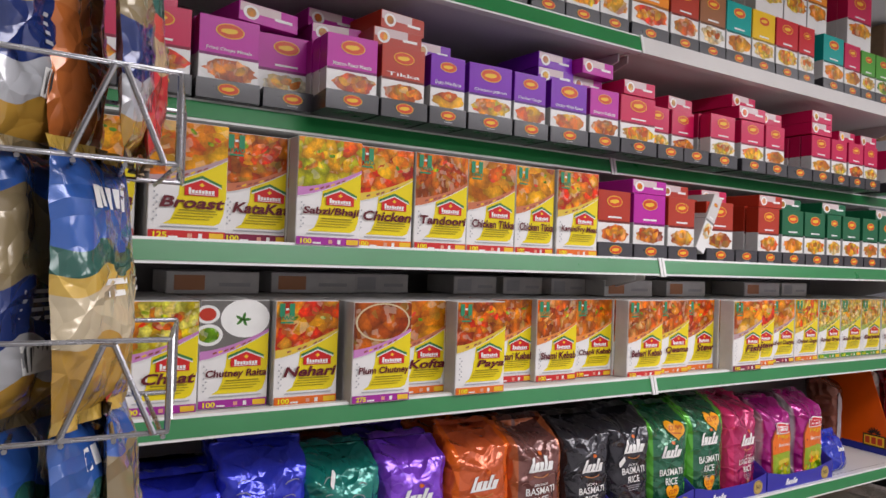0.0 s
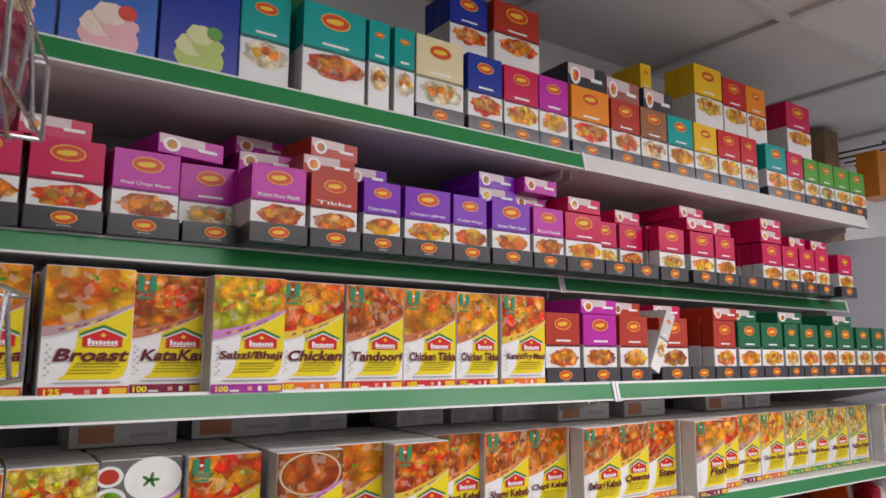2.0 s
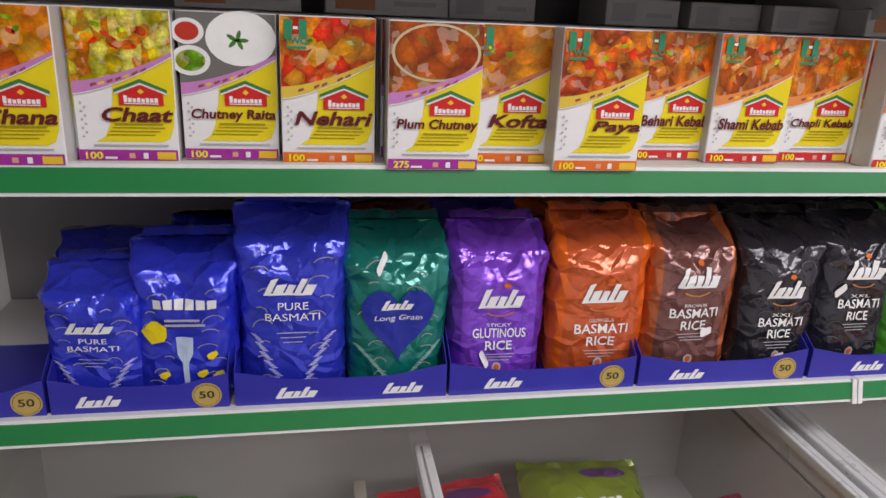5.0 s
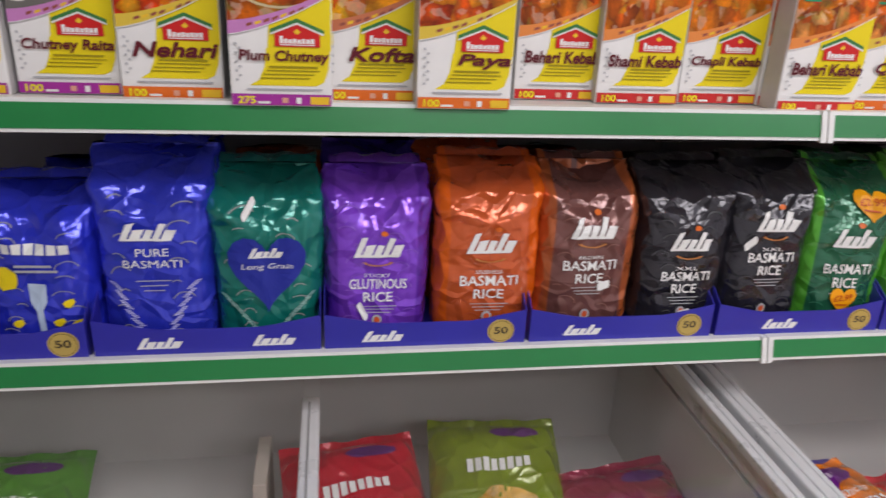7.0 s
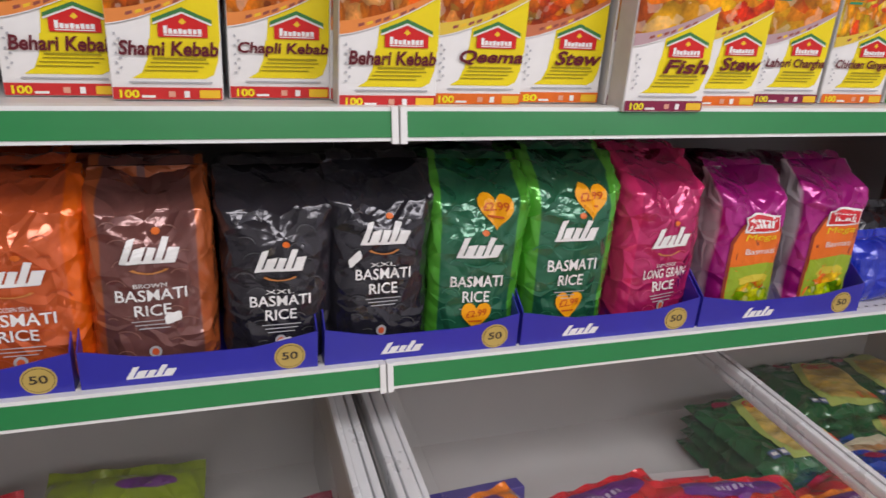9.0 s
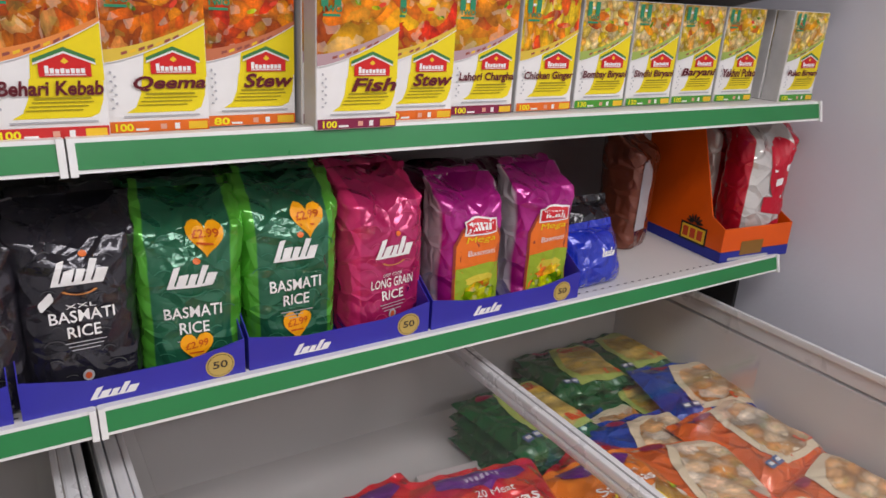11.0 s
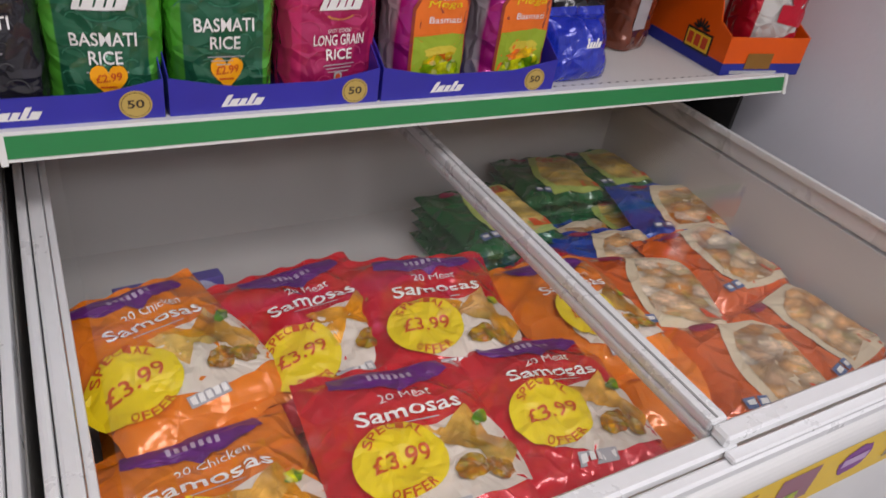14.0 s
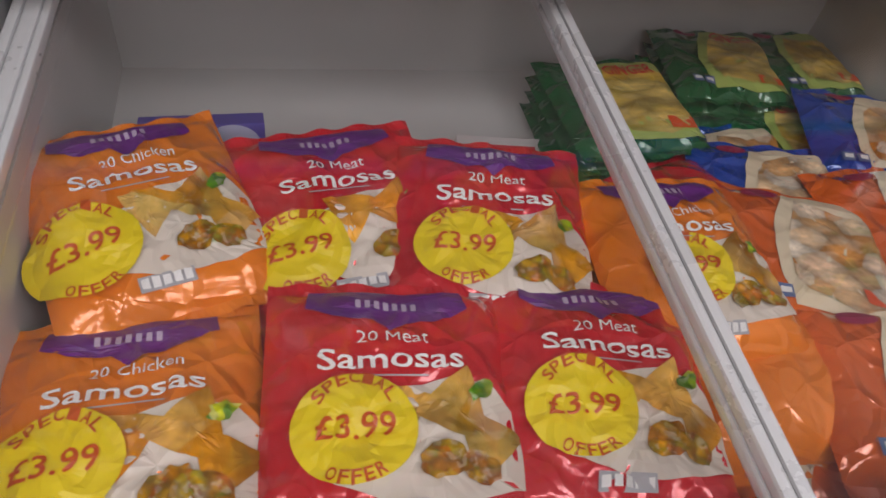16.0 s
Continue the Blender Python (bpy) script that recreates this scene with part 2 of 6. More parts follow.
M_GLASS = clear_film("freezer_glass", 0.012, 0.02)
M_WIRE = surface("chromed_wire", (0.45, 0.45, 0.47), 0.25, metal=0.95, vary=0.08, scale=30, grain=300, bump=0.01)
M_WOOD = surface("brown_timber", (0.2, 0.12, 0.06), 0.6, vary=0.25, scale=12)
M_TRAYBLUE = surface("blue_card_tray", (0.028, 0.026, 0.36), 0.4, vary=0.08, scale=10, bump=0.01, coat=0.2)
M_TRAYBLACK = surface("black_card_tray", (0.03, 0.028, 0.034), 0.28, vary=0.15, scale=10, bump=0.01, coat=0.3)
M_TRAYWHITE = surface("raw_card_edge", (0.62, 0.56, 0.48), 0.8, vary=0.1)
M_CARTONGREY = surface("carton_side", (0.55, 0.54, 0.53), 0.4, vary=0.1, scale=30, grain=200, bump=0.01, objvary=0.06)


# ---- mesh tools ----
def link_mesh(name, me, parent=None, label="", m=None):
    ob = new(name, me)
    if parent:
        ob.parent = parent
    if m is not None:
        ob.matrix_basis = m
    if label:
        ob["label"] = label
    return ob


def to_mesh(name, bm, mats, smooth=False):
    me = bpy.data.meshes.new(name)
    bm.to_mesh(me)
    bm.free()
    for mt in (mats if isinstance(mats, (list, tuple)) else [mats]):
        me.materials.append(mt)
    if smooth:
        me.shade_smooth()
    return me


def part(name, bm, material, parent, label="", m=None, smooth=False):
    return link_mesh(name, to_mesh(name, bm, material, smooth), parent, label, m)


def thing(name, label, category, m=None, group="", kind=""):
    ob = new(name)
    if m is not None:
        ob.matrix_basis = m
    return tagged(ob, label, category, group, kind)


def box_bm(lo, hi, bevel=0.0, seg=1, bm=None):
    own = bm is None
    bm = bm or bmesh.new()
    r = bmesh.ops.create_cube(bm, size=1)
    vs = r["verts"]
    for v in vs:
        v.co = Vector(((lo[i] + hi[i]) / 2 + v.co[i] * (hi[i] - lo[i]) for i in range(3)))
    if bevel:
        es = list({e for v in vs for e in v.link_edges})
        bmesh.ops.bevel(bm, geom=es, offset=bevel, segments=seg, affect="EDGES", profile=0.6)
    return bm


def prism_bm(profile, x0, x1, axis="x", bm=None):
    """A profile in (y, z) drawn along x, or in (x, z) along y."""
    bm = bm or bmesh.new()
    ring = []
    for s in (x0, x1):
        ring.append([bm.verts.new((s, a, b) if axis == "x" else (a, s, b)) for a, b in profile])
    n = len(profile)
    for i in range(n):
        bm.faces.new((ring[0][i], ring[0][(i + 1) % n], ring[1][(i + 1) % n], ring[1][i]))
    bm.faces.new(ring[0][::-1])
    bm.faces.new(ring[1])
    bmesh.ops.recalc_face_normals(bm, faces=bm.faces)
    return bm


def tube_bm(points, r, seg=8, bm=None, closed=False):
    """A round wire along points."""
    bm = bm or bmesh.new()
    pts = [Vector(p) for p in points]
    rings = []
    for i, p in enumerate(pts):
        a = pts[i - 1] if (i or closed) else p
        b = pts[(i + 1) % len(pts)] if (i + 1 < len(pts) or closed) else p
        d = (b - a).normalized()
        u = d.orthogonal().normalized() if not rings else (prev - d * prev.dot(d)).normalized()
        prev = u
        w = d.cross(u)
        rings.append([bm.verts.new(p + (u * math.cos(t) + w * math.sin(t)) * r) for t in (2 * math.pi * k / seg for k in range(seg))])
    count = len(rings) if closed else len(rings) - 1
    for i in range(count):
        a, b = rings[i], rings[(i + 1) % len(rings)]
        for k in range(seg):
            bm.faces.new((a[k], a[(k + 1) % seg], b[(k + 1) % seg], b[k]))
    if not closed:
        bm.faces.new(rings[0][::-1])
        bm.faces.new(rings[-1])
    return bm


LETTERS = {}


def letters(text, shear=0.0, bold=0.0):
    """Flat letters as (points, faces), scaled to a unit box."""
    key = (text, shear, bold)
    if key not in LETTERS:
        cu = bpy.data.curves.new("lettering", "FONT")
        cu.body, cu.shear, cu.offset, cu.resolution_u = text, shear, bold, 3
        ob = bpy.data.objects.new("lettering", cu)
        me = bpy.data.meshes.new_from_object(ob)
        pts = [(v.co.x, v.co.y) for v in me.vertices]
        faces = [tuple(p.vertices) for p in me.polygons]
        ink_area = sum(p.area for p in me.polygons)
        bpy.data.objects.remove(ob)
        bpy.data.curves.remove(cu)
        bpy.data.meshes.remove(me)
        if not 0.04 < ink_area / len(text) < 0.5 and bold:
            return letters(text, shear * 0.96, bold * 0.8 if bold > 0.005 else 0.0)
        x0, x1 = min(p[0] for p in pts), max(p[0] for p in pts)
        y0, y1 = min(p[1] for p in pts), max(p[1] for p in pts)
        LETTERS[key] = ([((x - x0) / (x1 - x0), (y - y0) / (y1 - y0)) for x, y in pts], faces)
    return LETTERS[key]


def flat(u, v, h):
    """The front of a carton: u across, v up, h towards the viewer."""
    return (u, -h, v)


class Print:
    """Ink laid on a surface: shapes in (u, v), lifted by a little more at each layer."""

    def __init__(self, place=flat, lift=0.0004):
        self.place, self.lift = place, lift
        self.verts, self.faces, self.index, self.mats = [], [], [], []

    def slot(self, mat):
        if mat not in self.mats:
            self.mats.append(mat)
        return self.mats.index(mat)

    def put(self, pts, faces, mat, layer):
        base, s = len(self.verts), self.slot(mat)
        self.verts += [self.place(u, v, self.lift * layer) for u, v in pts]
        self.faces += [tuple(base + i for i in f) for f in faces]
        self.index += [s] * len(faces)

    def poly(self, pts, mat, layer=1):
        self.put(pts, [tuple(range(len(pts)))], mat, layer)

    def rect(self, u0, v0, u1, v1, mat, layer=1):
        self.poly([(u0, v0), (u1, v0), (u1, v1), (u0, v1)], mat, layer)

    def star(self, cu, cv, outline, mat, layer=1, rings=4):
        """A shape seen whole from its middle, cut into rings so that it can bend."""
        while len(outline) < 28 and rings > 2:
            outline = [p for i, a in enumerate(outline) for p in (a, ((a[0] + outline[(i + 1) % len(outline)][0]) / 2, (a[1] + outline[(i + 1) % len(outline)][1]) / 2))]
        n, pts, faces = len(outline), [(cu, cv)], []
        for k in range(1, rings + 1):
            pts += [(cu + du * k / rings, cv + dv * k / rings) for du, dv in outline]
        for i in range(n):
            j = (i + 1) % n
            faces.append((0, 1 + i, 1 + j))
            for k in range(rings - 1):
                a = 1 + k * n
                faces.append((a + i, a + n + i, a + n + j, a + j))
        self.put(pts, faces, mat, layer)

    def oval(self, cu, cv, ru, rv, mat, layer=1, rings=2, n=20, turn=0.0, wobble=0.0, seed=0):
        rnd = random.Random(seed)
        out = []
        for i in range(n):
            a = 2 * math.pi * i / n
            k = 1 + wobble * (rnd.random() - 0.5)
            x, y = ru * k * math.cos(a), rv * k * math.sin(a)
            out.append((x * math.cos(turn) - y * math.sin(turn), x * math.sin(turn) + y * math.cos(turn)))
        self.star(cu, cv, out, mat, layer, rings)

    def text(self, words, u0, v0, w, h, mat, layer=2, shear=0.0, bold=0.0, turn=0.0):
        pts, faces = letters(words, shear, bold)
        c, s = math.cos(turn), math.sin(turn)
        self.put([(u0 + x * w * c - y * h * s, v0 + x * w * s + y * h * c) for x, y in pts], faces, mat, layer)

    def arc(self, words, cu, cv, r, h, a0, a1, mat, layer=2, inward=False):
        """Letters round a circle, from angle a0 to a1."""
        n = len(words)
        for i, ch in enumerate(words):
            a = a0 + (a1 - a0) * (i + 0.5) / n
            turn = a + math.pi / 2 if inward else a - math.pi / 2
            w = abs(a1 - a0) * r / n * 0.78
            pts, faces = letters(ch, 0.0, 0.015)
            c, s = math.cos(turn), math.sin(turn)
            x0, y0 = cu + r * math.cos(a), cv + r * math.sin(a)
            self.put([(x0 + (x - 0.5) * w * c - (y - 0.5) * h * s, y0 + (x - 0.5) * w * s + (y - 0.5) * h * c) for x, y in pts], faces, mat, layer)

    def mesh(self, name):
        me = bpy.data.meshes.new(name)
        me.from_pydata(self.verts, [], self.faces)
        for mt in self.mats:
            me.materials.append(mt)
        me.polygons.foreach_set("material_index", self.index)
        me.update()
        return me


# ---- the room ----
def slab(name, lo, hi, mat, label, category, bevel=0.0):
    ob = link_mesh(name, to_mesh(name, box_bm(lo, hi, bevel), mat))
    return tagged(ob, label, category, "", "structure")


CEIL = 2.545
slab("floor", (-3.2, -3.6, -0.1), (3.6, 0.5, 0.0), M_FLOOR, "grey speckled vinyl shop floor", "floor")
slab("wall_back", (-3.2, 0.43, 0.0), (3.6, 0.55, CEIL + 0.1), M_BACKWALL, "white painted wall behind the shelving", "wall")
slab("wall_end", (1.345, -1.9, 0.0), (1.42, 0.43, 2.06), M_WALL, "pale blue-grey painted partition beside the freezer", "wall")
slab("wall_far", (3.6, -3.6, 0.0), (3.7, 0.55, CEIL + 0.1), M_WALL, "pale painted end wall of the shop", "wall")
slab("wall_left", (-3.3, -3.6, 0.0), (-3.2, 0.55, CEIL + 0.1), M_BACKWALL, "white painted side wall of the shop", "wall")
slab("wall_aisle", (-3.2, -3.7, 0.0), (3.6, -3.6, CEIL + 0.1), M_BACKWALL, "white painted wall across the aisle", "wall")

# ceiling: tiles sit in a grid of tees, all in one mesh
bm = bmesh.new()
box_bm((-3.2, -3.6, CEIL + 0.012), (3.6, 0.43, CEIL + 0.06), bm=bm)
tiles_end = len(bm.faces)
xs = [0.655 + 0.6 * k for k in range(-6, 5)]
ys = [-0.045 + 0.6 * k for k in range(-5, 1)]
for x in xs:
    box_bm((x - 0.012, -3.6, CEIL - 0.002), (x + 0.012, 0.43, CEIL + 0.0115), bm=bm)
for y in ys:
    box_bm((-3.2, y - 0.012, CEIL - 0.0035), (3.6, y + 0.012, CEIL + 0.0105), bm=bm)
bm.faces.ensure_lookup_table()
for i, f in enumerate(bm.faces):
    f.material_index = 0 if i < tiles_end else 1
tagged(link_mesh("ceiling", to_mesh("ceiling", bm, [M_TILE, M_TEE])), "off-white suspended ceiling tiles in a metal grid", "ceiling", "", "structure")

# lamp housings
for lx, ly in LAMPS:
    t = thing("ceiling_light", "white recessed ceiling light panel, switched on", "ceiling light", pose(lx, ly, LAMP_Z), "ceiling lights")
    bm = bmesh.new()
    box_bm((-0.6, -0.29, 0.002), (0.6, -0.255, 0.02), bm=bm)
    box_bm((-0.6, 0.255, 0.002), (0.6, 0.29, 0.02), bm=bm)
    part("frame", bm, M_TEE, t)

# timber post and things beyond the partition
tagged(link_mesh("timber_post", to_mesh("timber_post", box_bm((1.6, 0.36, 0.0), (1.7, 0.428, 2.54), 0.004), M_WOOD)), "brown timber post against the back wall", "post", "", "structure")


# ---- shelving ----
def ticket_rail(parent, x0, x1, y, zt, zb, green=True):
    """The sloping ticket rail on a shelf's front edge."""
    back = 0.014
    bm = prism_bm([(y, zb), (y + 0.009, zt), (y + 0.009 + back, zt), (y + 0.006 + back, zb)], x0, x1)
    rail = part("ticket_rail", bm, M_RAIL if green else M_SHELF, parent, "white plastic ticket rail" if green else "bare grey-white steel edge")
    if green:
        k = 0.004
        dz = zt - zb
        s0, s1 = k / dz, 1 - k / dz
        prof = [(y - 0.0015 + 0.009 * s0, zb + k), (y - 0.0015 + 0.009 * s1, zt - k), (y + 0.002 + 0.009 * s1, zt - k), (y + 0.002 + 0.009 * s0, zb + k)]
        part("ticket_strip", prism_bm(prof, x0 + 0.001, x1 - 0.001), M_GREEN, rail, "green ticket strip")
    return rail


def shelf(x0, x1, y, ztop, zbot, back=0.4, green=True, holes=False, label="grey-white steel shelf with a green ticket strip"):
    t = thing("shelf", label, "shelf", pose(0, 0, 0), "shop shelves")
    part("board", box_bm((x0 + 0.003, y + 0.012, ztop - 0.028), (x1 - 0.003, back, ztop - 0.004), 0.002), M_SHELF, t)
    ticket_rail(t, x0 + 0.002, x1 - 0.002, y, ztop, zbot, green)
    for bx in (x0 + 0.012, x1 - 0.016):
        bm = prism_bm([(back - 0.002, ztop - 0.13), (back - 0.002, ztop - 0.0285), (y + 0.06, ztop - 0.0285), (y + 0.06, ztop - 0.045)], bx, bx + 0.004)
        part("bracket", bm, M_SHELF, t)
    if green:
        for ex, w in ((x0 + 0.001, 0.007), (x1 - 0.008, 0.007)):
            part("end_clip", prism_bm([(y - 0.004, zbot - 0.002), (y + 0.005, ztop + 0.001), (y + 0.012, ztop + 0.001), (y + 0.004, zbot - 0.002)], ex, ex + w), M_RAIL, t, "clear grey plastic end clip")
    if holes:
        pr = Print(lambda u, v, h: (u, v, ztop - 0.004 + h), 0.0005)
        n = int((x1 - x0) / 0.018)
        for i in range(n):
            pr.oval(x0 + 0.02 + i * 0.018, y + 0.034, 0.004, 0.0016, M_DARK, 1, 1, 8)
        tagged(link_mesh("perforations", pr.mesh("perforations"), t), kind="stuff")
    return t


XL, XJ, XR = -1.25, 0.0, 1.25
#          y      ztop   zbot
LEVELS = [(0.045, 2.104, 2.066), (0.123, 1.851, 1.816), (-0.022, 1.632, 1.597), (-0.010, 1.390, 1.357), (0.003, 1.083, 1.052)]
for k, (y, zt, zb) in enumerate(LEVELS):
    end = 1.2 if k < 2 else XR
    shelf(XL, XJ, y, zt, zb, holes=k in (3, 4))
    if k == 0:
        shelf(XJ, end, y, zt, zb, green=False, label="bare grey-white steel shelf with no ticket strip")
    else:
        shelf(XJ, end, y, zt, zb, holes=k in (3, 4))
for x0, x1 in ((XL, XJ), (XJ, XR)):
    t = thing("shelving_back", "grey steel back panel of the shop shelving", "back panel", pose(0, 0, 0), "", "structure")
    part("panel", box_bm((x0 + 0.002, 0.402, 0.0), (x1 - 0.002, 0.414, 2.40)), M_PANEL, t)
    part("upright", box_bm((x0 + 0.001, 0.415, 0.0), (x0 + 0.03, 0.428, 2.44), 0.002), M_SHELF, t)
    part("header", box_bm((x0 + 0.002, 0.396, 2.401), (x1 - 0.002, 0.414, 2.445), 0.002), M_GREEN if x1 < 0.5 else M_SHELF, t, "green header rail" if x1 < 0.5 else "grey header rail")


# thin black sheet standing under the bottom shelf's right end
tagged(link_mesh("shelf_end_panel", to_mesh("shelf_end_panel", box_bm((1.253, 0.09, 0.0), (1.263, 0.4, 1.048), 0.001), M_DARK)), "thin black upright sheet below the end of the bottom shelf", "end panel", "", "structure")


# ---- chest freezers ----
def freezer(x0, x1, div, bar_end=0.3185):
    y0, y1, top = -0.556, 0.385, 0.91
    lid = 0.945
    t = thing("chest_freezer", "white chest freezer with sliding glass lids", "freezer", pose(0, 0, 0), "chest freezers")
    wall = 0.03
    for name, lo, hi in (("tank_side", (x0, y0 + 0.02, 0.1), (x0 + wall, y1, top)), ("tank_side", (x1 - wall, y0 + 0.02, 0.1), (x1, y1, top)), ("tank_front", (x0 + wall, y0 + 0.02, 0.1), (x1 - wall, y0 + 0.05, top)),
                         ("tank_back", (x0 + wall, y1 - wall, 0.1), (x1 - wall, y1, top + 0.03)), ("tank_floor", (x0 + wall, y0 + 0.05, 0.1), (x1 - wall, y1 - wall, 0.68))):
        part(name, box_bm(lo, hi), M_LINER, t, "white freezer liner")
    part("plinth", box_bm((x0 + 0.02, y0 + 0.06, 0.001), (x1 - 0.02, y1 - 0.02, 0.099)), M_DARK, t, "black plinth")
    # rounded front bumper and front panel
    face = y0 + 0.003
    prof = [(y0 + 0.0215, 0.9252)]
    for i in range(1, 9):
        a = math.pi * 0.5 * i / 8
        prof.append((y0 + 0.0215 - 0.0185 * math.sin(a), 0.889 + 0.036 * math.cos(a)))
    prof += [(face, 0.80), (y0 + 0.0195, 0.80)]
    part("bumper", prism_bm(prof, x0, x1), M_FREEZER, t, "rounded white bumper", smooth=False)
    part("front_panel", box_bm((x0, y0 + 0.006, 0.1), (x1, y0 + 0.0192, 0.799), 0.004), M_FREEZER, t)
    # seat of the lids
    part("front_rail", box_bm((x0 + 0.002, y0 + 0.007, 0.9255), (x1 - 0.002, y0 + 0.0215, lid - 0.004), 0.003), M_ALU, t)
    part("back_rail", box_bm((x0 + 0.03, y1 - 0.04, 0.946), (x1 - 0.03, y1 - 0.005, lid + 0.02), 0.003), M_ALU, t)
    for sx, ex in ((x0 + 0.001, x0 + 0.012), (x0 + 0.0135, x0 + 0.03), (x1 - 0.012, x1 - 0.001), (x1 - 0.03, x1 - 0.0135)):
        part("side_rail", box_bm((sx, y0 + 0.0225, 0.916), (ex, y1 - 0.041, lid + 0.004), 0.004, 2), M_ALU, t)
    part("lid_track", box_bm((div - 0.014, y0 + 0.009, 0.9412), (x1 - 0.031, y0 + 0.0235, lid + 0.0038), 0.002), M_ALU, t)
    # two lids
    for a, b, z in ((x0 + 0.031, div + 0.01, lid - 0.012), (div - 0.014, x1 - 0.031, lid + 0.004)):
        lidp = part("lid", box_bm((a, y0 + 0.024, z), (b, y0 + 0.046, z + 0.015), 0.003), M_ALU, t, "white framed sliding glass lid")
        part("frame_back", box_bm((a, y1 - 0.066, z), (b, y1 - 0.042, z + 0.015), 0.003), M_ALU, lidp)
        for fx, fw in ((a, 0.024 if a > x0 + 0.1 else 0.008), (b - (0.024 if b < x1 - 0.1 else 0.008), 0.024 if b < x1 - 0.1 else 0.008)):
            part("frame_side", box_bm((fx, y0 + 0.0465, z), (fx + fw, bar_end if fw > 0.01 else y1 - 0.0665, z + 0.015), min(0.004, fw * 0.3), 2), M_ALU, lidp)
            if fw > 0.01:
                part("gasket", box_bm((fx + 0.009, y0 + 0.05, z + 0.0152), (fx + 0.0115, bar_end - 0.014, z + 0.0162)), M_GASKET, lidp)
        pane = part("glass_pane", box_bm((a + 0.0245, y0 + 0.0465, z + 0.006), (b - 0.0245, y1 - 0.0665, z + 0.010)), M_GLASS, lidp, "hazy clear glass")
        pane.visible_shadow = False
    # banner with pictures on the front
    pr = Print(lambda u, v, h: (u, face - h, v), 0.0006)
    yel = ink((0.75, 0.5, 0.03))
    pr.rect(x0 + 0.01, 0.806, x1 - 0.01, 0.884, yel, 1)
    nb = 11
    for i in range(nb):
        cx = x0 + 0.07 + i * (x1 - x0 - 0.14) / (nb - 1)
        if i % 3 == 1:
            pr.oval(cx, 0.85, 0.032, 0.024, ink((0.2, 0.04, 0.25)), 2, 2, 20, 0.2, 0.2, i)
            pr.rect(cx - 0.024, 0.842, cx + 0.024, 0.856, ink((0.5, 0.35, 0.55)), 3)
        else:
            pr.rect(cx - 0.034, 0.82, cx + 0.034, 0.874, F_BREAD if i % 3 else ink((0.28, 0.12, 0.16)), 2)
            pr.rect(cx - 0.025, 0.826, cx + 0.01, 0.84, FOOD_GREEN, 3)
    link_mesh("banner", pr.mesh("banner"), t, "yellow picture banner with purple roundels")
    return t


F_BREAD = food("bread_print", [(0.6, 0.4, 0.18), (0.75, 0.6, 0.35), (0.5, 0.25, 0.08)], 40)
FOOD_GREEN = food("leaf_print", [(0.14, 0.32, 0.04), (0.36, 0.51, 0.09), (0.72, 0.72, 0.17)], 60)
freezer(0.0, 1.222, 0.59)
freezer(-1.25, -0.012, -0.608, 0.1)


# ---- cartons of recipe mix ----
def food_set():
    return {
        "fried": food("fried_print", [(0.78, 0.2, 0.04), (0.92, 0.38, 0.1), (0.92, 0.58, 0.2), (0.62, 0.12, 0.03)], 32),
        "stew": food("stew_print", [(0.5, 0.06, 0.02), (0.8, 0.14, 0.04), (0.9, 0.36, 0.1), (0.42, 0.09, 0.03)], 60),
        "veg": food("veg_print", [(0.92, 0.12, 0.03), (0.92, 0.62, 0.05), (0.25, 0.38, 0.05), (0.92, 0.72, 0.16), (0.85, 0.2, 0.03)], 55),
        "red": food("red_print", [(0.85, 0.05, 0.02), (0.92, 0.2, 0.05), (0.92, 0.48, 0.18), (0.7, 0.04, 0.02)], 55),
        "kebab": food("kebab_print", [(0.4, 0.1, 0.04), (0.7, 0.2, 0.07), (0.85, 0.34, 0.12), (0.8, 0.09, 0.04), (0.88, 0.5, 0.28)], 66, (1, 1, 0.6)),
        "rice": food("rice_print", [(0.92, 0.66, 0.16), (0.92, 0.85, 0.55), (0.85, 0.34, 0.06), (0.92, 0.86, 0.62), (0.6, 0.42, 0.07)], 90),
        "chaat": food("chaat_print", [(0.92, 0.74, 0.18), (0.92, 0.85, 0.42), (0.85, 0.07, 0.03), (0.45, 0.52, 0.1), (0.92, 0.84, 0.3)], 80),
        "soup": food("soup_print", [(0.3, 0.06, 0.03), (0.42, 0.1, 0.04), (0.36, 0.08, 0.03), (0.56, 0.17, 0.07)], 45),
        "kofta": food("kofta_print", [(0.7, 0.26, 0.06), (0.9, 0.42, 0.12), (0.78, 0.13, 0.03), (0.85, 0.48, 0.16)], 38),
        "noodle": food("noodle_print", [(0.92, 0.66, 0.1), (0.92, 0.3, 0.05), (0.92, 0.8, 0.26), (0.85, 0.1, 0.03)], 85, (1, 1, 0.5)),
        "pale": food("pale_print", [(0.9, 0.86, 0.7), (0.9, 0.84, 0.66), (0.9, 0.62, 0.34), (0.88, 0.78, 0.52)], 50),
        "green": food("green_print", [(0.14, 0.32, 0.04), (0.36, 0.51, 0.09), (0.72, 0.72, 0.17), (0.12, 0.23, 0.04)], 60),
    }


# what lies on top of each dish: the pieces' print, how many, their length and breadth
PIECES = {"fried": ("kofta", 5, 0.24, 0.075), "stew": ("red", 5, 0.16, 0.06), "veg": ("noodle", 8, 0.15, 0.03), "red": ("fried", 5, 0.17, 0.07), "kebab": ("stew", 6, 0.26, 0.035), "rice": ("fried", 4, 0.14, 0.05),
          "chaat": ("red", 4, 0.09, 0.04), "kofta": ("fried", 6, 0.13, 0.065), "noodle": ("red", 5, 0.14, 0.03)}


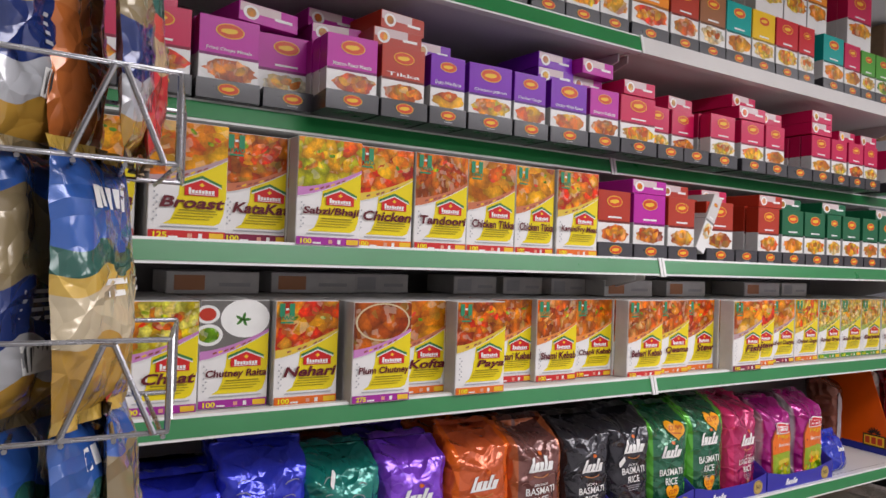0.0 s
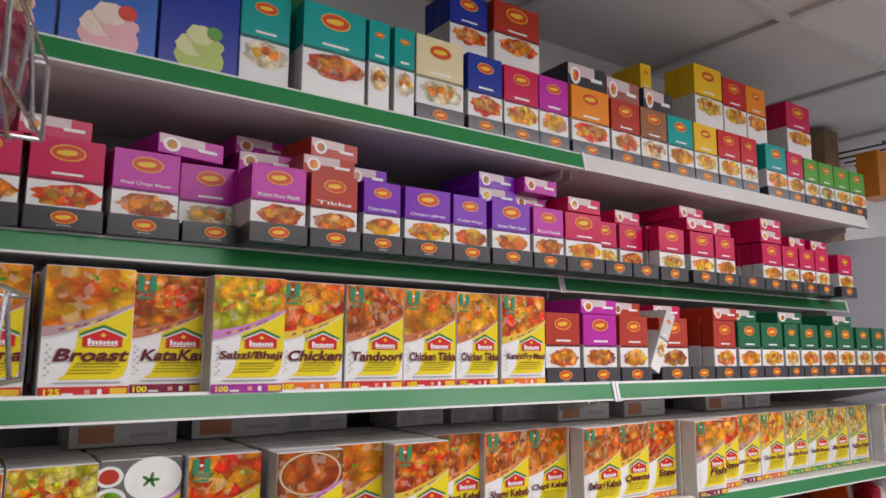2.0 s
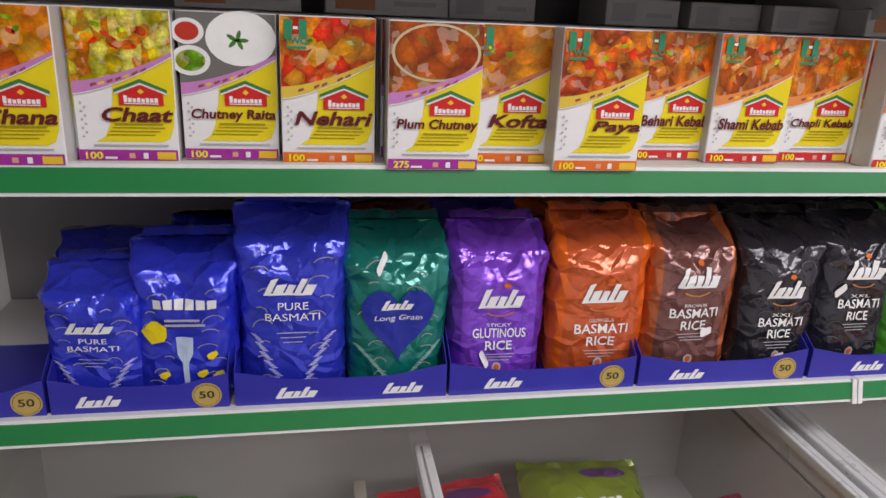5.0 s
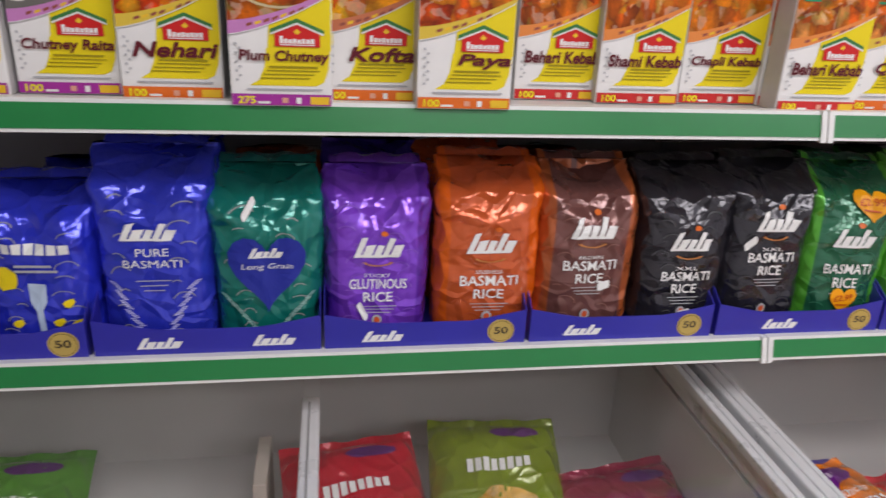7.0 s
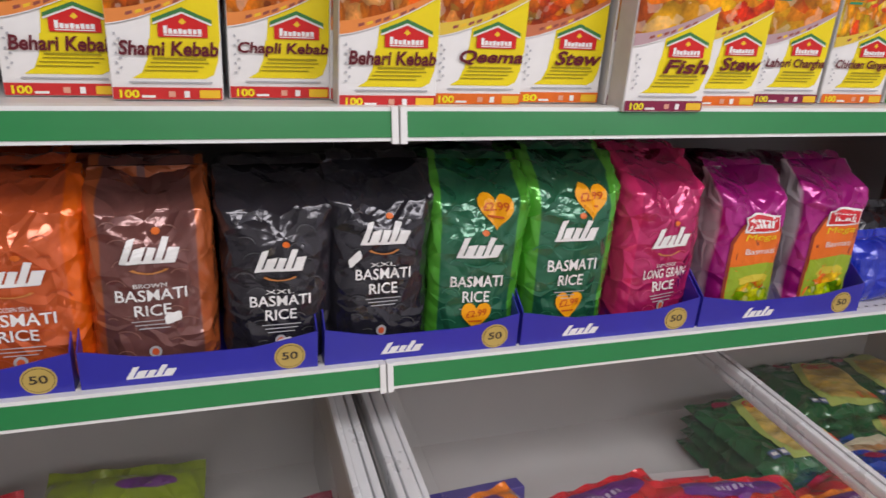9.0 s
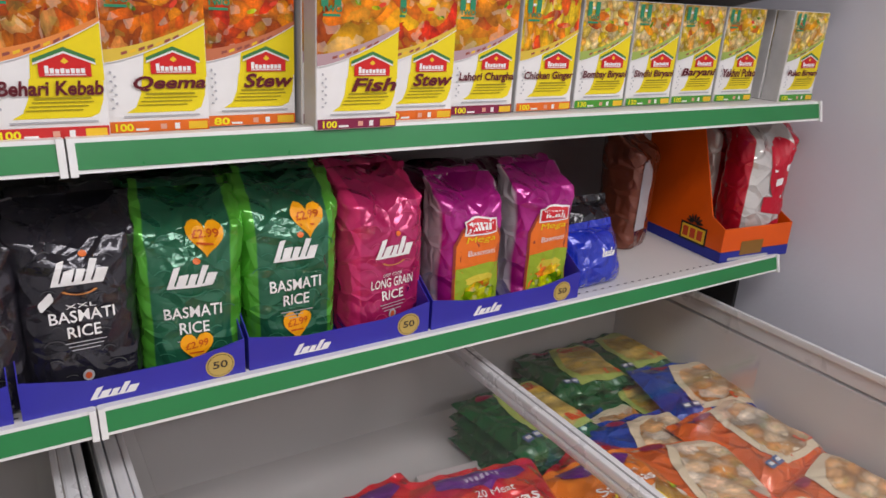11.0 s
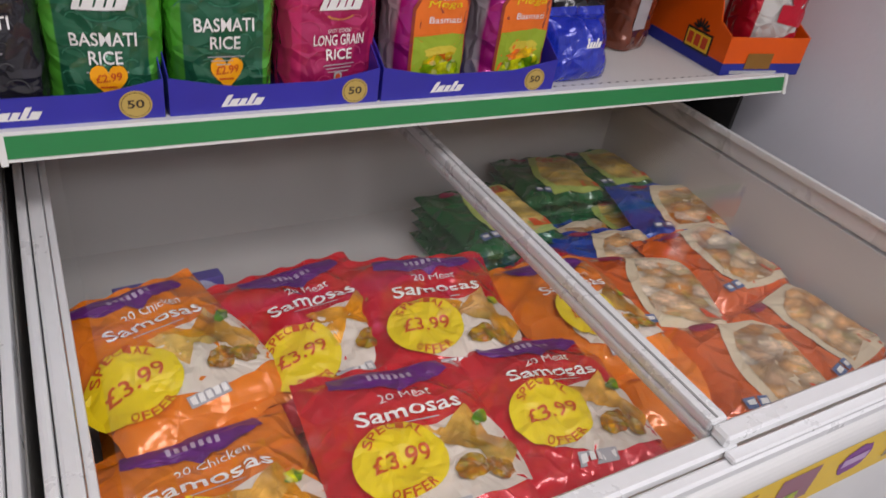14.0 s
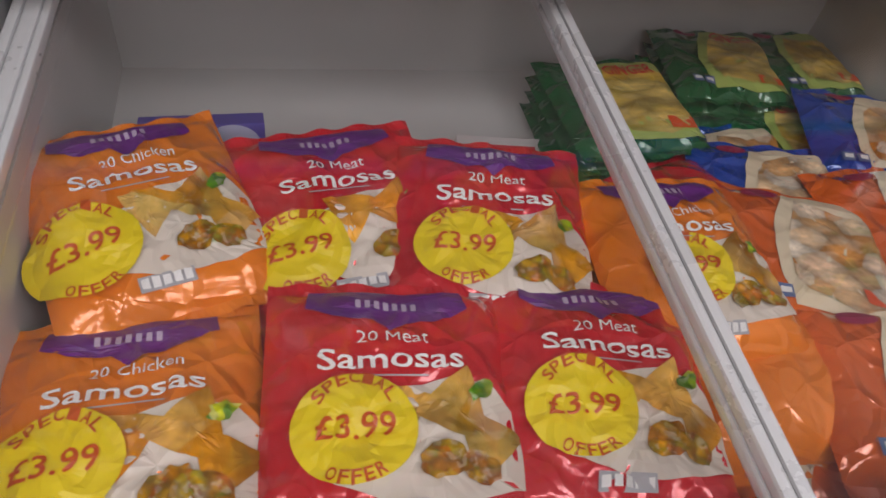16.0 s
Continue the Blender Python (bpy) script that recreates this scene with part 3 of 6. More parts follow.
FOOD = food_set()
C_WHITE = card((0.8, 0.79, 0.77))
C_YELLOW = card((0.82, 0.66, 0.015))
I_LOGO, I_ROOF, I_GREENROOF = ink((0.6, 0.02, 0.02)), ink((0.75, 0.75, 0.72)), ink((0.05, 0.2, 0.06))
I_TITLE = ink((0.12, 0.012, 0.02))
I_TWO = ink((0.03, 0.25, 0.12))
I_WHITE, I_GREY = ink((0.8, 0.8, 0.78)), ink((0.42, 0.42, 0.44))
I_LINE = ink((0.35, 0.28, 0.01))
I_AMBER = ink((0.8, 0.5, 0.03))
BODY = {}


def body_mesh(w, h, d, mats, split=None, key=""):
    """A carton with softly rounded edges; above split it takes the second material."""
    k = (round(w, 3), round(h, 3), round(d, 3), tuple(m.name for m in mats), split)
    if k not in BODY:
        bm = bmesh.new()
        if split:
            box_bm((0, 0, 0), (w, d, h * split), 0.0008, bm=bm)
            n = len(bm.faces)
            box_bm((0, 0, h * split), (w, d, h), 0.0008, bm=bm)
            bm.faces.ensure_lookup_table()
            for i, f in enumerate(bm.faces):
                f.material_index = int(i >= n)
        else:
            box_bm((0, 0, 0), (w, d, h), 0.0012, bm=bm)
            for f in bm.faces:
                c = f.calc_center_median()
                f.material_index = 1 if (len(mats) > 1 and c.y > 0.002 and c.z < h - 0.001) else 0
        BODY[k] = to_mesh("carton_body", bm, mats)
    return BODY[k]


def recipe_print(w, h, title, picture, band, strip, two=True, dish="", weight="100"):
    """The front of a tall recipe-mix carton."""
    pr = Print()
    fm = FOOD[picture]
    pr.rect(0.0008, 0.0008, w - 0.0008, h - 0.0008, C_WHITE, 1)
    # yellow field on the right with a lobe below
    pr.poly([(w * 0.37, h * 0.36), (w * 0.992, h * 0.36), (w * 0.992, h * 0.74), (w * 0.40, h * 0.56)], C_YELLOW, 2)
    pr.poly([(w * 0.19, h * 0.135), (w * 0.84, h * 0.135), (w * 0.92, h * 0.16), (w * 0.965, h * 0.24), (w * 0.985, h * 0.37), (w * 0.36, h * 0.37), (w * 0.335, h * 0.25), (w * 0.28, h * 0.17)], C_YELLOW, 2.5)
    # picture with a curved lower edge
    n = 12
    low = [(w * (0.006 + 0.988 * i / n), h * (0.53 + 0.20 * (i / n) ** 1.6)) for i in range(n + 1)]
    pr.poly(low + [(w * 0.994, h * 0.994), (w * 0.006, h * 0.994)], fm, 3)
    if dish == "bowl":
        pr.oval(w * 0.5, h * 0.80, w * 0.47, h * 0.19, ink((0.6, 0.5, 0.3)), 3.6, 2, 28)
        pr.oval(w * 0.5, h * 0.80, w * 0.44, h * 0.175, FOOD["soup"], 4.2, 2, 28)
    if dish == "raita":
        pr.poly(low + [(w * 0.994, h * 0.994), (w * 0.006, h * 0.994)], ink((0.16, 0.15, 0.14)), 3.3)
        for cu, cv, r, c in ((0.64, 0.83, 0.36, (0.85, 0.85, 0.82)), (0.10, 0.87, 0.17, (0.8, 0.8, 0.77)), (0.12, 0.68, 0.2, (0.8, 0.8, 0.77))):
            pr.oval(w * cu, h * cv, w * r, h * r * 0.5, ink(c), 3.8, 2, 24)
        pr.oval(w * 0.10, h * 0.87, w * 0.12, h * 0.06, ink((0.5, 0.04, 0.02)), 4.4)
        pr.oval(w * 0.12, h * 0.68, w * 0.15, h * 0.07, FOOD["green"], 4.4)
        for k in range(5):
            pr.oval(w * (0.6 + 0.06 * math.cos(k * 1.3)), h * (0.82 + 0.03 * math.sin(k * 1.3)), w * 0.06, h * 0.014, ink((0.06, 0.2, 0.03)), 4.6, 1, 10, k * 1.3)
    if picture in PIECES and dish != "bowl":
        kind, count, long, broad = PIECES[picture]
        rnd = random.Random(title + picture)
        for k in range(count):
            cu = 0.2 + 0.62 * (k + rnd.random() * 0.6) / count
            pr.oval(w * cu, h * (0.72 + 0.05 * cu + rnd.uniform(0.0, 0.13)), w * long * 0.9, h * broad * 0.8, FOOD[kind], 4.3 + 0.08 * k, 1, 16, rnd.uniform(-0.9, 0.9), 0.2, k)
        for k in range(3):
            pr.oval(w * rnd.uniform(0.2, 0.85), h * rnd.uniform(0.78, 0.93), w * 0.05, h * 0.016, FOOD["green"] if k else ink((0.7, 0.05, 0.02)), 4.96, 1, 9, rnd.uniform(-1, 1), 0.3, k)
    if dish == "plate":
        pr.oval(w * 0.5, h * 0.80, w * 0.49, h * 0.2, ink((0.78, 0.76, 0.72)), 3.5, 2, 28)
        pr.oval(w * 0.5, h * 0.81, w * 0.42, h * 0.165, fm, 4.1, 2, 28, 0.0, 0.12, len(title))
    # swoosh
    up = [(x, z + h * 0.002) for x, z in low]
    dn = [(x, z - h * (0.085 - 0.055 * (x / w))) for x, z in low]
    for i in range(n):
        pr.poly([dn[i], dn[i + 1], up[i + 1], up[i]], band, 5)
    for i in range(2, 9):
        (xa, za), (xb, zb) = low[i], low[i + 1]
        pr.poly([(xa + w * 0.012, za - h * 0.043), (xb - w * 0.012, zb - h * 0.041), (xb - w * 0.012, zb - h * 0.024), (xa + w * 0.012, za - h * 0.024)], ink((0.3, 0.08, 0.06)) if i % 3 else I_AMBER, 5.6)
    for i in range(n):
        pr.poly([dn[i], dn[i + 1], (dn[i + 1][0], dn[i + 1][1] + h * 0.006), (dn[i][0], dn[i][1] + h * 0.006)], I_WHITE, 5.8)
    # house-shaped badge
    cx, cz = w * 0.665, h * 0.382
    pr.poly([(cx - w * 0.22, cz), (cx + w * 0.22, cz), (cx + w * 0.22, cz + h * 0.078), (cx, cz + h * 0.142), (cx - w * 0.22, cz + h * 0.078)], I_LOGO, 6)
    for sg in (-1, 1):
        pr.poly([(cx + sg * w * 0.26, cz + h * 0.07), (cx, cz + h * 0.137), (cx, cz + h * 0.149), (cx + sg * w * 0.26, cz + h * 0.082)][::sg], I_ROOF, 6.5)
        pr.poly([(cx + sg * w * 0.26, cz + h * 0.082), (cx, cz + h * 0.149), (cx, cz + h * 0.174), (cx + sg * w * 0.26, cz + h * 0.105)][::sg], I_GREENROOF, 6.5)
    tops = (0.066, 0.05, 0.046, 0.05, 0.045, 0.05, 0.048, 0.05)
    for k, tp in enumerate(tops):
        u0 = cx + w * (-0.17 + 0.043 * k)
        pr.rect(u0, cz + h * 0.02, u0 + w * 0.034, cz + h * tp, I_WHITE, 7)
    pr.rect(cx - w * 0.17, cz + h * 0.009, cx + w * 0.17, cz + h * 0.015, I_WHITE, 7)
    pr.poly([(cx - w * 0.035, cz + h * 0.09), (cx, cz + h * 0.075), (cx + w * 0.035, cz + h * 0.09), (cx, cz + h * 0.112)], I_AMBER, 7)
    # lines of small print
    pr.rect(w * 0.38, h * 0.25, w * 0.86, h * 0.262, I_LINE, 6)
    for k in range(3):
        pr.rect(w * (0.36 - 0.03 * k), h * (0.229 - 0.024 * k), w * (0.88 - 0.05 * k), h * (0.236 - 0.024 * k), I_LINE, 6)
    pr.rect(w * 0.16, h * 0.108, w * 0.9, h * 0.118, I_GREY, 6)
    for k in range(9):
        pr.oval(w * 0.07 + w * 0.035 * (k % 2), h * (0.17 + 0.028 * k), w * 0.016, h * 0.008, I_GREY, 6, 1, 6, k)
    # bottom strip
    pr.rect(w * 0.01, h * 0.01, w * 0.99, h * 0.082, strip, 6)
    pr.text(weight, w * 0.07, h * 0.018, w * 0.17, h * 0.05, ink((0.85, 0.75, 0.02)), 7, 0.0, 0.03)
    pr.rect(w * 0.26, h * 0.02, w * 0.38, h * 0.035, I_WHITE, 7)
    pr.rect(w * 0.5, h * 0.025, w * 0.56, h * 0.06, ink((0.7, 0.35, 0.25)), 7)
    pr.rect(w * 0.64, h * 0.022, w * 0.69, h * 0.062, I_WHITE, 7)
    pr.rect(w * 0.78, h * 0.018, w * 0.97, h * 0.068, I_AMBER, 7)
    if two:
        pr.rect(w * 0.05, h * 0.86, w * 0.13, h * 0.975, I_TWO, 7)
        pr.rect(w * 0.2, h * 0.86, w * 0.28, h * 0.975, I_TWO, 7)
        pr.rect(w * 0.14, h * 0.91, w * 0.19, h * 0.93, I_WHITE, 7)
        pr.text("TWO", w * 0.05, h * 0.815, w * 0.24, h * 0.045, I_TWO, 7, 0.0, 0.03)
        pr.rect(w * 0.07, h * 0.785, w * 0.27, h * 0.802, I_TWO, 7)
    me_art = pr.mesh("front_print")
    tp = Print()
    short = len(title) < 8
    tw = min(0.84 if short else 0.88, 0.135 * len(title) + 0.03)
    tp.text(title, w * (0.975 - tw), h * 0.272, w * tw, h * (0.098 if short else 0.088), I_TITLE, 8.5, 0.24 if short else 0.12, 0.03)
    return me_art, tp.mesh("title")


INKS = {"pink": ink((0.55, 0.22, 0.5)), "orange": ink((0.75, 0.25, 0.06)), "rust": ink((0.55, 0.17, 0.08)), "gold": ink((0.7, 0.5, 0.06)), "green": ink((0.35, 0.45, 0.1)), "mauve": ink((0.45, 0.3, 0.32))}
STRIPS = {"p": ink((0.35, 0.03, 0.3)), "r": ink((0.55, 0.03, 0.03)), "o": ink((0.72, 0.15, 0.02)), "g": ink((0.07, 0.3, 0.04)), "m": ink((0.22, 0.02, 0.06))}


def recipe_row(title, x, y, z, w, h, picture, band, strip, dish="", two=True, n=3, turn=0.0, d=0.036, weight="100", colours="yellow and white"):
    art, ttl = recipe_print(w, h, title, picture, INKS[band], STRIPS[strip], two, dish, weight)
    # front and top white; sides, back and base greyer
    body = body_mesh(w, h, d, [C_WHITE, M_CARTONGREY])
    for k in range(n):
        rnd = random.Random(title + str(k) + str(round(x, 2)))
        jig = 0 if k == 0 else rnd.uniform(-0.003, 0.003)
        if y + k * (d + 0.002) + d > 0.395:
            break
        t = thing("recipe_mix_carton", "%s %s recipe mix carton" % (colours, title.lower().replace("/", " ")), "carton", pose(x + jig, y + k * (d + 0.0015), z, 0, 0, turn if k == 0 else turn * 0.5), "recipe mix cartons")
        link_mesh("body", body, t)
        link_mesh("front_print", art, t)
        link_mesh("title", ttl, t)


Z4, Z3 = 1.3865, 1.6285
ROW4 = [("Chana", -1.109, 0.0, "kofta", "pink", "p", ""), ("Chaat", -1.003, 0.028, "chaat", "pink", "p", ""), ("Chutney Raita", -0.897, 0.04, "green", "pink", "p", "raita"),
        ("Nehari", -0.791, 0.024, "red", "gold", "o", ""), ("Plum Chutney", -0.678, -0.008, "soup", "pink", "p", "bowl"), ("Kofta", -0.586, 0.03, "kofta", "rust", "o", ""),
        ("Paya", -0.488, -0.009, "stew", "gold", "o", ""), ("Behari Kebab", -0.365, 0.062, "kebab", "orange", "r", ""), ("Shami Kebab", -0.270, 0.045, "kebab", "orange", "r", ""),
        ("Chapli Kebab", -0.162, 0.056, "kebab", "orange", "r", ""), ("Behari Kebab", -0.059, 0.012, "kebab", "orange", "r", ""), ("Qeema", 0.0425, 0.027, "kebab", "gold", "o", ""),
        ("Stew", 0.145, 0.04, "stew", "rust", "o", ""), ("Fish", 0.253, -0.008, "fried", "mauve", "m", ""), ("Stew", 0.352, 0.025, "red", "gold", "o", ""),
        ("Lahori Chargha", 0.463, 0.042, "fried", "mauve", "m", ""), ("Chicken Ginger", 0.575, 0.046, "noodle", "gold", "o", ""), ("Bombay Biryani", 0.688, 0.05, "rice", "green", "g", ""),
        ("Sindhi Biryani", 0.797, 0.052, "rice", "green", "g", ""), ("Baryani", 0.906, 0.055, "rice", "green", "g", ""), ("Yakhni Pulao", 1.015, 0.055, "rice", "green", "g", ""), ("Pulao Biryani", 1.165, 0.03, "rice", "green", "g", "")]
for title, x, y, picture, band, strip, dish in ROW4:
    weight = "275" if title.startswith("Plum") else ("130" if "Biryani" in title else ("80" if title == "Stew" else "100"))
    recipe_row(title, x, y, Z4, 0.102, 0.158, picture, band, strip, dish, two=dish in ("", "plate") and title not in ("Chaat", "Chana"), weight=weight, n=6 if y > 0.02 else 7)
ROW3 = [("Chana", -1.098, 0.012, "fried", "rust", "r"), ("Broast", -0.982, -0.006, "fried", "mauve", "r"), ("KataKat", -0.875, 0.03, "stew", "rust", "m"), ("Sabzi/Bhaji", -0.780, -0.014, "veg", "pink", "p"), ("Chicken", -0.677, 0.006, "red", "gold", "o"),
        ("Tandoori", -0.572, 0.002, "kebab", "rust", "r"), ("Chicken Tikka", -0.467, 0.004, "fried", "rust", "r"), ("Chicken Tikka", -0.361, 0.006, "fried", "rust", "r"), ("Karahi/Fry Meat", -0.268, 0.0, "red", "gold", "o")]
for title, x, y, picture, band, strip in ROW3:
    recipe_row(title, x, y, Z3, 0.103 if "Tikka" not in title or x < -0.4 else 0.09, 0.161, picture, band, strip, "", two=title not in ("Broast", "Sabzi/Bhaji"), weight="125" if title == "Broast" else "100", n=8)


# ---- small spice cartons ----
I_OVAL, I_OVALRIM = ink((0.75, 0.3, 0.02)), ink((0.6, 0.06, 0.015))
SPICE = {}


def oval_badge(pr, cu, cv, ru, layer=3):
    pr.oval(cu, cv, ru, ru * 0.52, I_AMBER, layer, 1, 22)
    pr.oval(cu, cv, ru * 0.92, ru * 0.46, I_OVALRIM, layer + 1, 1, 22)
    pr.oval(cu, cv, ru * 0.6, ru * 0.2, I_AMBER, layer + 2, 1, 14, 0.08, 0.3, 4)


def spice_meshes(w, h, colour, picture, title, split):
    key = (w, h, colour, picture, title, split)
    if key not in SPICE:
        pr = Print(lift=0.0003)
        cm = card(colour)
        pr.rect(0.0006, h * split, w - 0.0006, h - 0.0006, cm, 1)
        pr.rect(0.0006, h * (split - 0.035), w - 0.0006, h * split, ink(shade(colour, 0.35)), 2)
        pr.rect(0.0006, 0.0006, w - 0.0006, h * (split - 0.035), C_WHITE, 1)
        pr.oval(w * 0.5, h * 0.36, w * 0.49, h * 0.15, ink((0.75, 0.74, 0.72)), 2, 1, 24)
        pr.oval(w * 0.52, h * 0.36, w * 0.44, h * 0.125, FOOD[picture], 3, 1, 24, 0.0, 0.3, len(title) + int(100 * colour[0]))
        for k in range(3):
            pr.oval(w * (0.34 + 0.17 * k), h * (0.37 + 0.03 * (k % 2)), w * 0.11, h * 0.05, FOOD["kofta" if k % 2 else "fried"], 3.6 + 0.1 * k, 1, 12, 0.5 * k - 0.4, 0.3, k)
        oval_badge(pr, w * 0.5, h * 0.84, w * 0.24)
        if title:
            pr.text(title, w * 0.12, h * (split + 0.03), w * 0.76, h * 0.05, I_WHITE, 3, 0.0, 0.01)
        else:
            pr.rect(w * 0.3, h * (split + 0.04), w * 0.72, h * (split + 0.065), I_WHITE, 3)
        SPICE[key] = pr.mesh("front_print")
    return SPICE[key]


def spice_carton(x, y, z, w, h, d, colour, picture="fried", title="", split=0.55, turn=0.0, lie=False, words="red"):
    m = pose(x, y, z, 0, 0, turn)
    t = thing("spice_carton", "%s and white spice mix carton%s" % (words, " lying flat" if lie else " in a row"), "carton", m, "spice mix cartons")
    if lie:
        bm = box_bm((0, 0, 0), (w, d, h), 0.0008)
        part("body", bm, card(colour), t)
        pr = Print(lift=0.0003)
        pr.rect(w * 0.02, h * 0.5, w * 0.7, h * 0.97, card((0.62, 0.5, 0.5)), 0.5)
        pr.oval(w * 0.2, h * 0.5, w * 0.13, h * 0.36, I_WHITE, 1, 1)
        pr.rect(w * 0.6, h * 0.4, w * 0.9, h * 0.55, I_WHITE, 1)
        pr.oval(w * 0.2, h * 0.5, w * 0.08, h * 0.24, FOOD[picture], 2, 1)
        link_mesh("end_print", pr.mesh("end_print"), t)
    else:
        link_mesh("body", body_mesh(w, h, d, [M_CARTONGREY, card(shade(colour, 0.85))], split), t)
        link_mesh("front_print", spice_meshes(w, h, colour, picture, title, split), t)
    return t


def display_tray(x0, x1, y, z, h=0.046, badges=1, depth=0.18):
    """A black display tray in front of the spice cartons."""
    w = x1 - x0
    t = thing("display_tray", "black cardboard display tray with an orange oval badge", "tray", pose(x0, y, z), "black display trays")
    part("front", box_bm((0.001, 0, 0), (w - 0.001, 0.0018, h), 0.0005), M_TRAYBLACK, t)
    part("base", box_bm((0.001, 0.0019, 0), (w - 0.001, depth, 0.0016)), M_TRAYBLACK, t)
    for sx in (0.001, w - 0.0025):
        part("side", prism_bm([(0.002, 0.0017), (0.002, h - 0.0005), (depth * 0.6, h * 0.7), (depth, h * 0.5), (depth, 0.0017)], sx, sx + 0.0015), M_TRAYBLACK, t)
    pr = Print(lift=0.0004)
    for k in range(badges):
        cu = w * (k + 0.5) / badges
        oval_badge(pr, cu, h * 0.55, min(0.017, w * 0.2), 1)
        pr.rect(cu - 0.009, h * 0.16, cu + 0.009, h * 0.2, I_GREY, 1)
    link_mesh("badge_print", pr.mesh("badge_print"), t, "orange oval badge")


MAG, CRIM, PURP, BRICK, RED, GREENC, ORANGE, TEAL, YEL, BROWN, BLUE, DGREEN, LIME = (
    (0.48, 0.015, 0.33), (0.56, 0.008, 0.08), (0.19, 0.012, 0.42), (0.42, 0.035, 0.015), (0.55, 0.015, 0.025), (0.01, 0.17, 0.06), (0.8, 0.25, 0.01),
    (0.0, 0.33, 0.3), (0.8, 0.5, 0.01), (0.3, 0.12, 0.05), (0.01, 0.03, 0.3), (0.01, 0.12, 0.05), (0.08, 0.33, 0.03))
NAMES = {MAG: "magenta", CRIM: "crimson", PURP: "purple", BRICK: "brick-red", RED: "bright red", GREENC: "dark green", ORANGE: "orange", TEAL: "teal", YEL: "yellow", BROWN: "brown", BLUE: "dark blue", DGREEN: "bottle green", LIME: "bright green"}


def spice_row(x0, x1, y, z, colour, picture, title="", h=0.148, n=3, tray=True, back=0, badges=1, d=0.03):
    w = x1 - x0 - 0.007
    rnd = random.Random(round(x0 * 1000))
    for k in range(n):
        spice_carton(x0 + 0.0035 + rnd.uniform(-0.001, 0.001), y + 0.0055 + rnd.uniform(0, 0.002) + (k + back) * (d + 0.003), z + 0.0017, w, h + (0.0 if k == 0 else rnd.choice((0, 0, 0.004))), d, colour, picture, title, words=NAMES[colour], turn=rnd.uniform(-1.8, 1.8) if k == 0 else 0)
    if tray:
        display_tray(x0, x1, y, z, h=0.031, badges=badges)


Z2 = 1.8515


def second_shelf(x):
    """Most trays stand out past the shelf's edge; those at the far left stand back."""
    near = 0.115 if x < -0.69 else 0.055
    return near, -1.1 + (x + 1.1) * (1.0 + near) / 1.138


ROW2 = [(-1.105, -1.007, CRIM, "red", "", 0), (-1.004, -0.900, CRIM, "red", "", 0), (-0.896, -0.792, MAG, "kebab", "Fried Chops Masala", 0), (-0.789, -0.685, MAG, "pale", "", 1), (-0.682, -0.578, MAG, "stew", "Mutton Roast Masala", 0), (-0.575, -0.476, BRICK, "kebab", "Tikka", 0),
        (-0.473, -0.388, PURP, "fried", "Chicken White Korma", 0), (-0.385, -0.275, PURP, "veg", "Chicken Jalfrezi", 0), (-0.272, -0.181, PURP, "fried", "Chicken Ginger", 0), (-0.176, -0.067, PURP, "fried", "Chicken White Karahi", 0), (-0.064, 0.029, MAG, "kebab", "Shami Kabab", 0),
        (0.032, 0.15, CRIM, "noodle", "", 0), (0.153, 0.243, CRIM, "rice", "", 1), (0.246, 0.338, CRIM, "stew", "", 1), (0.345, 0.452, CRIM, "rice", "", 0), (0.47, 0.572, CRIM, "noodle", "", 0), (0.575, 0.667, CRIM, "fried", "", 0),
        (0.79, 0.89, CRIM, "fried", "", 0), (0.893, 0.978, CRIM, "rice", "", 0), (0.981, 1.066, CRIM, "stew", "", 0), (1.069, 1.155, CRIM, "rice", "", 0), (1.2, 1.295, CRIM, "noodle", "", 0)]
for x0, x1, c, p, ttl, back in ROW2:
    near, xa = second_shelf(x0)
    k = (1.0 + near) / 1.138
    spice_row(xa, xa + (x1 - x0) * k, near, Z2, c, p, ttl, h=0.129 if x0 < -0.69 else 0.122, n=4, back=back)
near, xa = second_shelf(0.67)
display_tray(xa, xa + 0.108, near, Z2, h=0.031)
# cartons lying on top of the row
for x, layer, w, c, turn, yy in ((-1.017, 0, 0.1, CRIM, 4, 0.16), (-0.829, 0, 0.115, MAG, 12, 0.15), (-0.691, 0, 0.1, MAG, -6, 0.18), (-0.691, 1, 0.1, MAG, 5, 0.2), (-0.577, 0, 0.1, BRICK, 0, 0.17), (-0.563, 1, 0.1, BRICK, 8, 0.17), (-0.469, 0, 0.08, PURP, 0, 0.2), (-0.168, 0, 0.1, PURP, 0, 0.19), (-0.168, 1, 0.1, PURP, 3, 0.19),
                            (-0.059, 0, 0.09, MAG, 0, 0.2), (-0.059, 1, 0.1, MAG, 4, 0.17), (0.05, 0, 0.1, CRIM, 0, 0.15), (0.25, 0, 0.1, CRIM, 6, 0.19), (0.47, 0, 0.11, CRIM, 0, 0.15), (0.47, 1, 0.11, CRIM, 5, 0.17), (0.58, 0, 0.09, CRIM, 0, 0.16), (0.8, 0, 0.1, CRIM, 0, 0.15), (0.8, 1, 0.1, CRIM, 0, 0.15), (0.98, 0, 0.09, CRIM, 2, 0.17), (1.1, 0, 0.09, CRIM, 0, 0.17)):
    near, xa = second_shelf(x)
    low = Z2 + 0.0062 + (0.129 if x < -0.69 else 0.122)
    spice_carton(xa, yy - 0.138 + near, low + (0.0315 if layer else 0), w * 0.95, 0.031, 0.13, c, "fried", lie=True, turn=turn, words=NAMES[c])

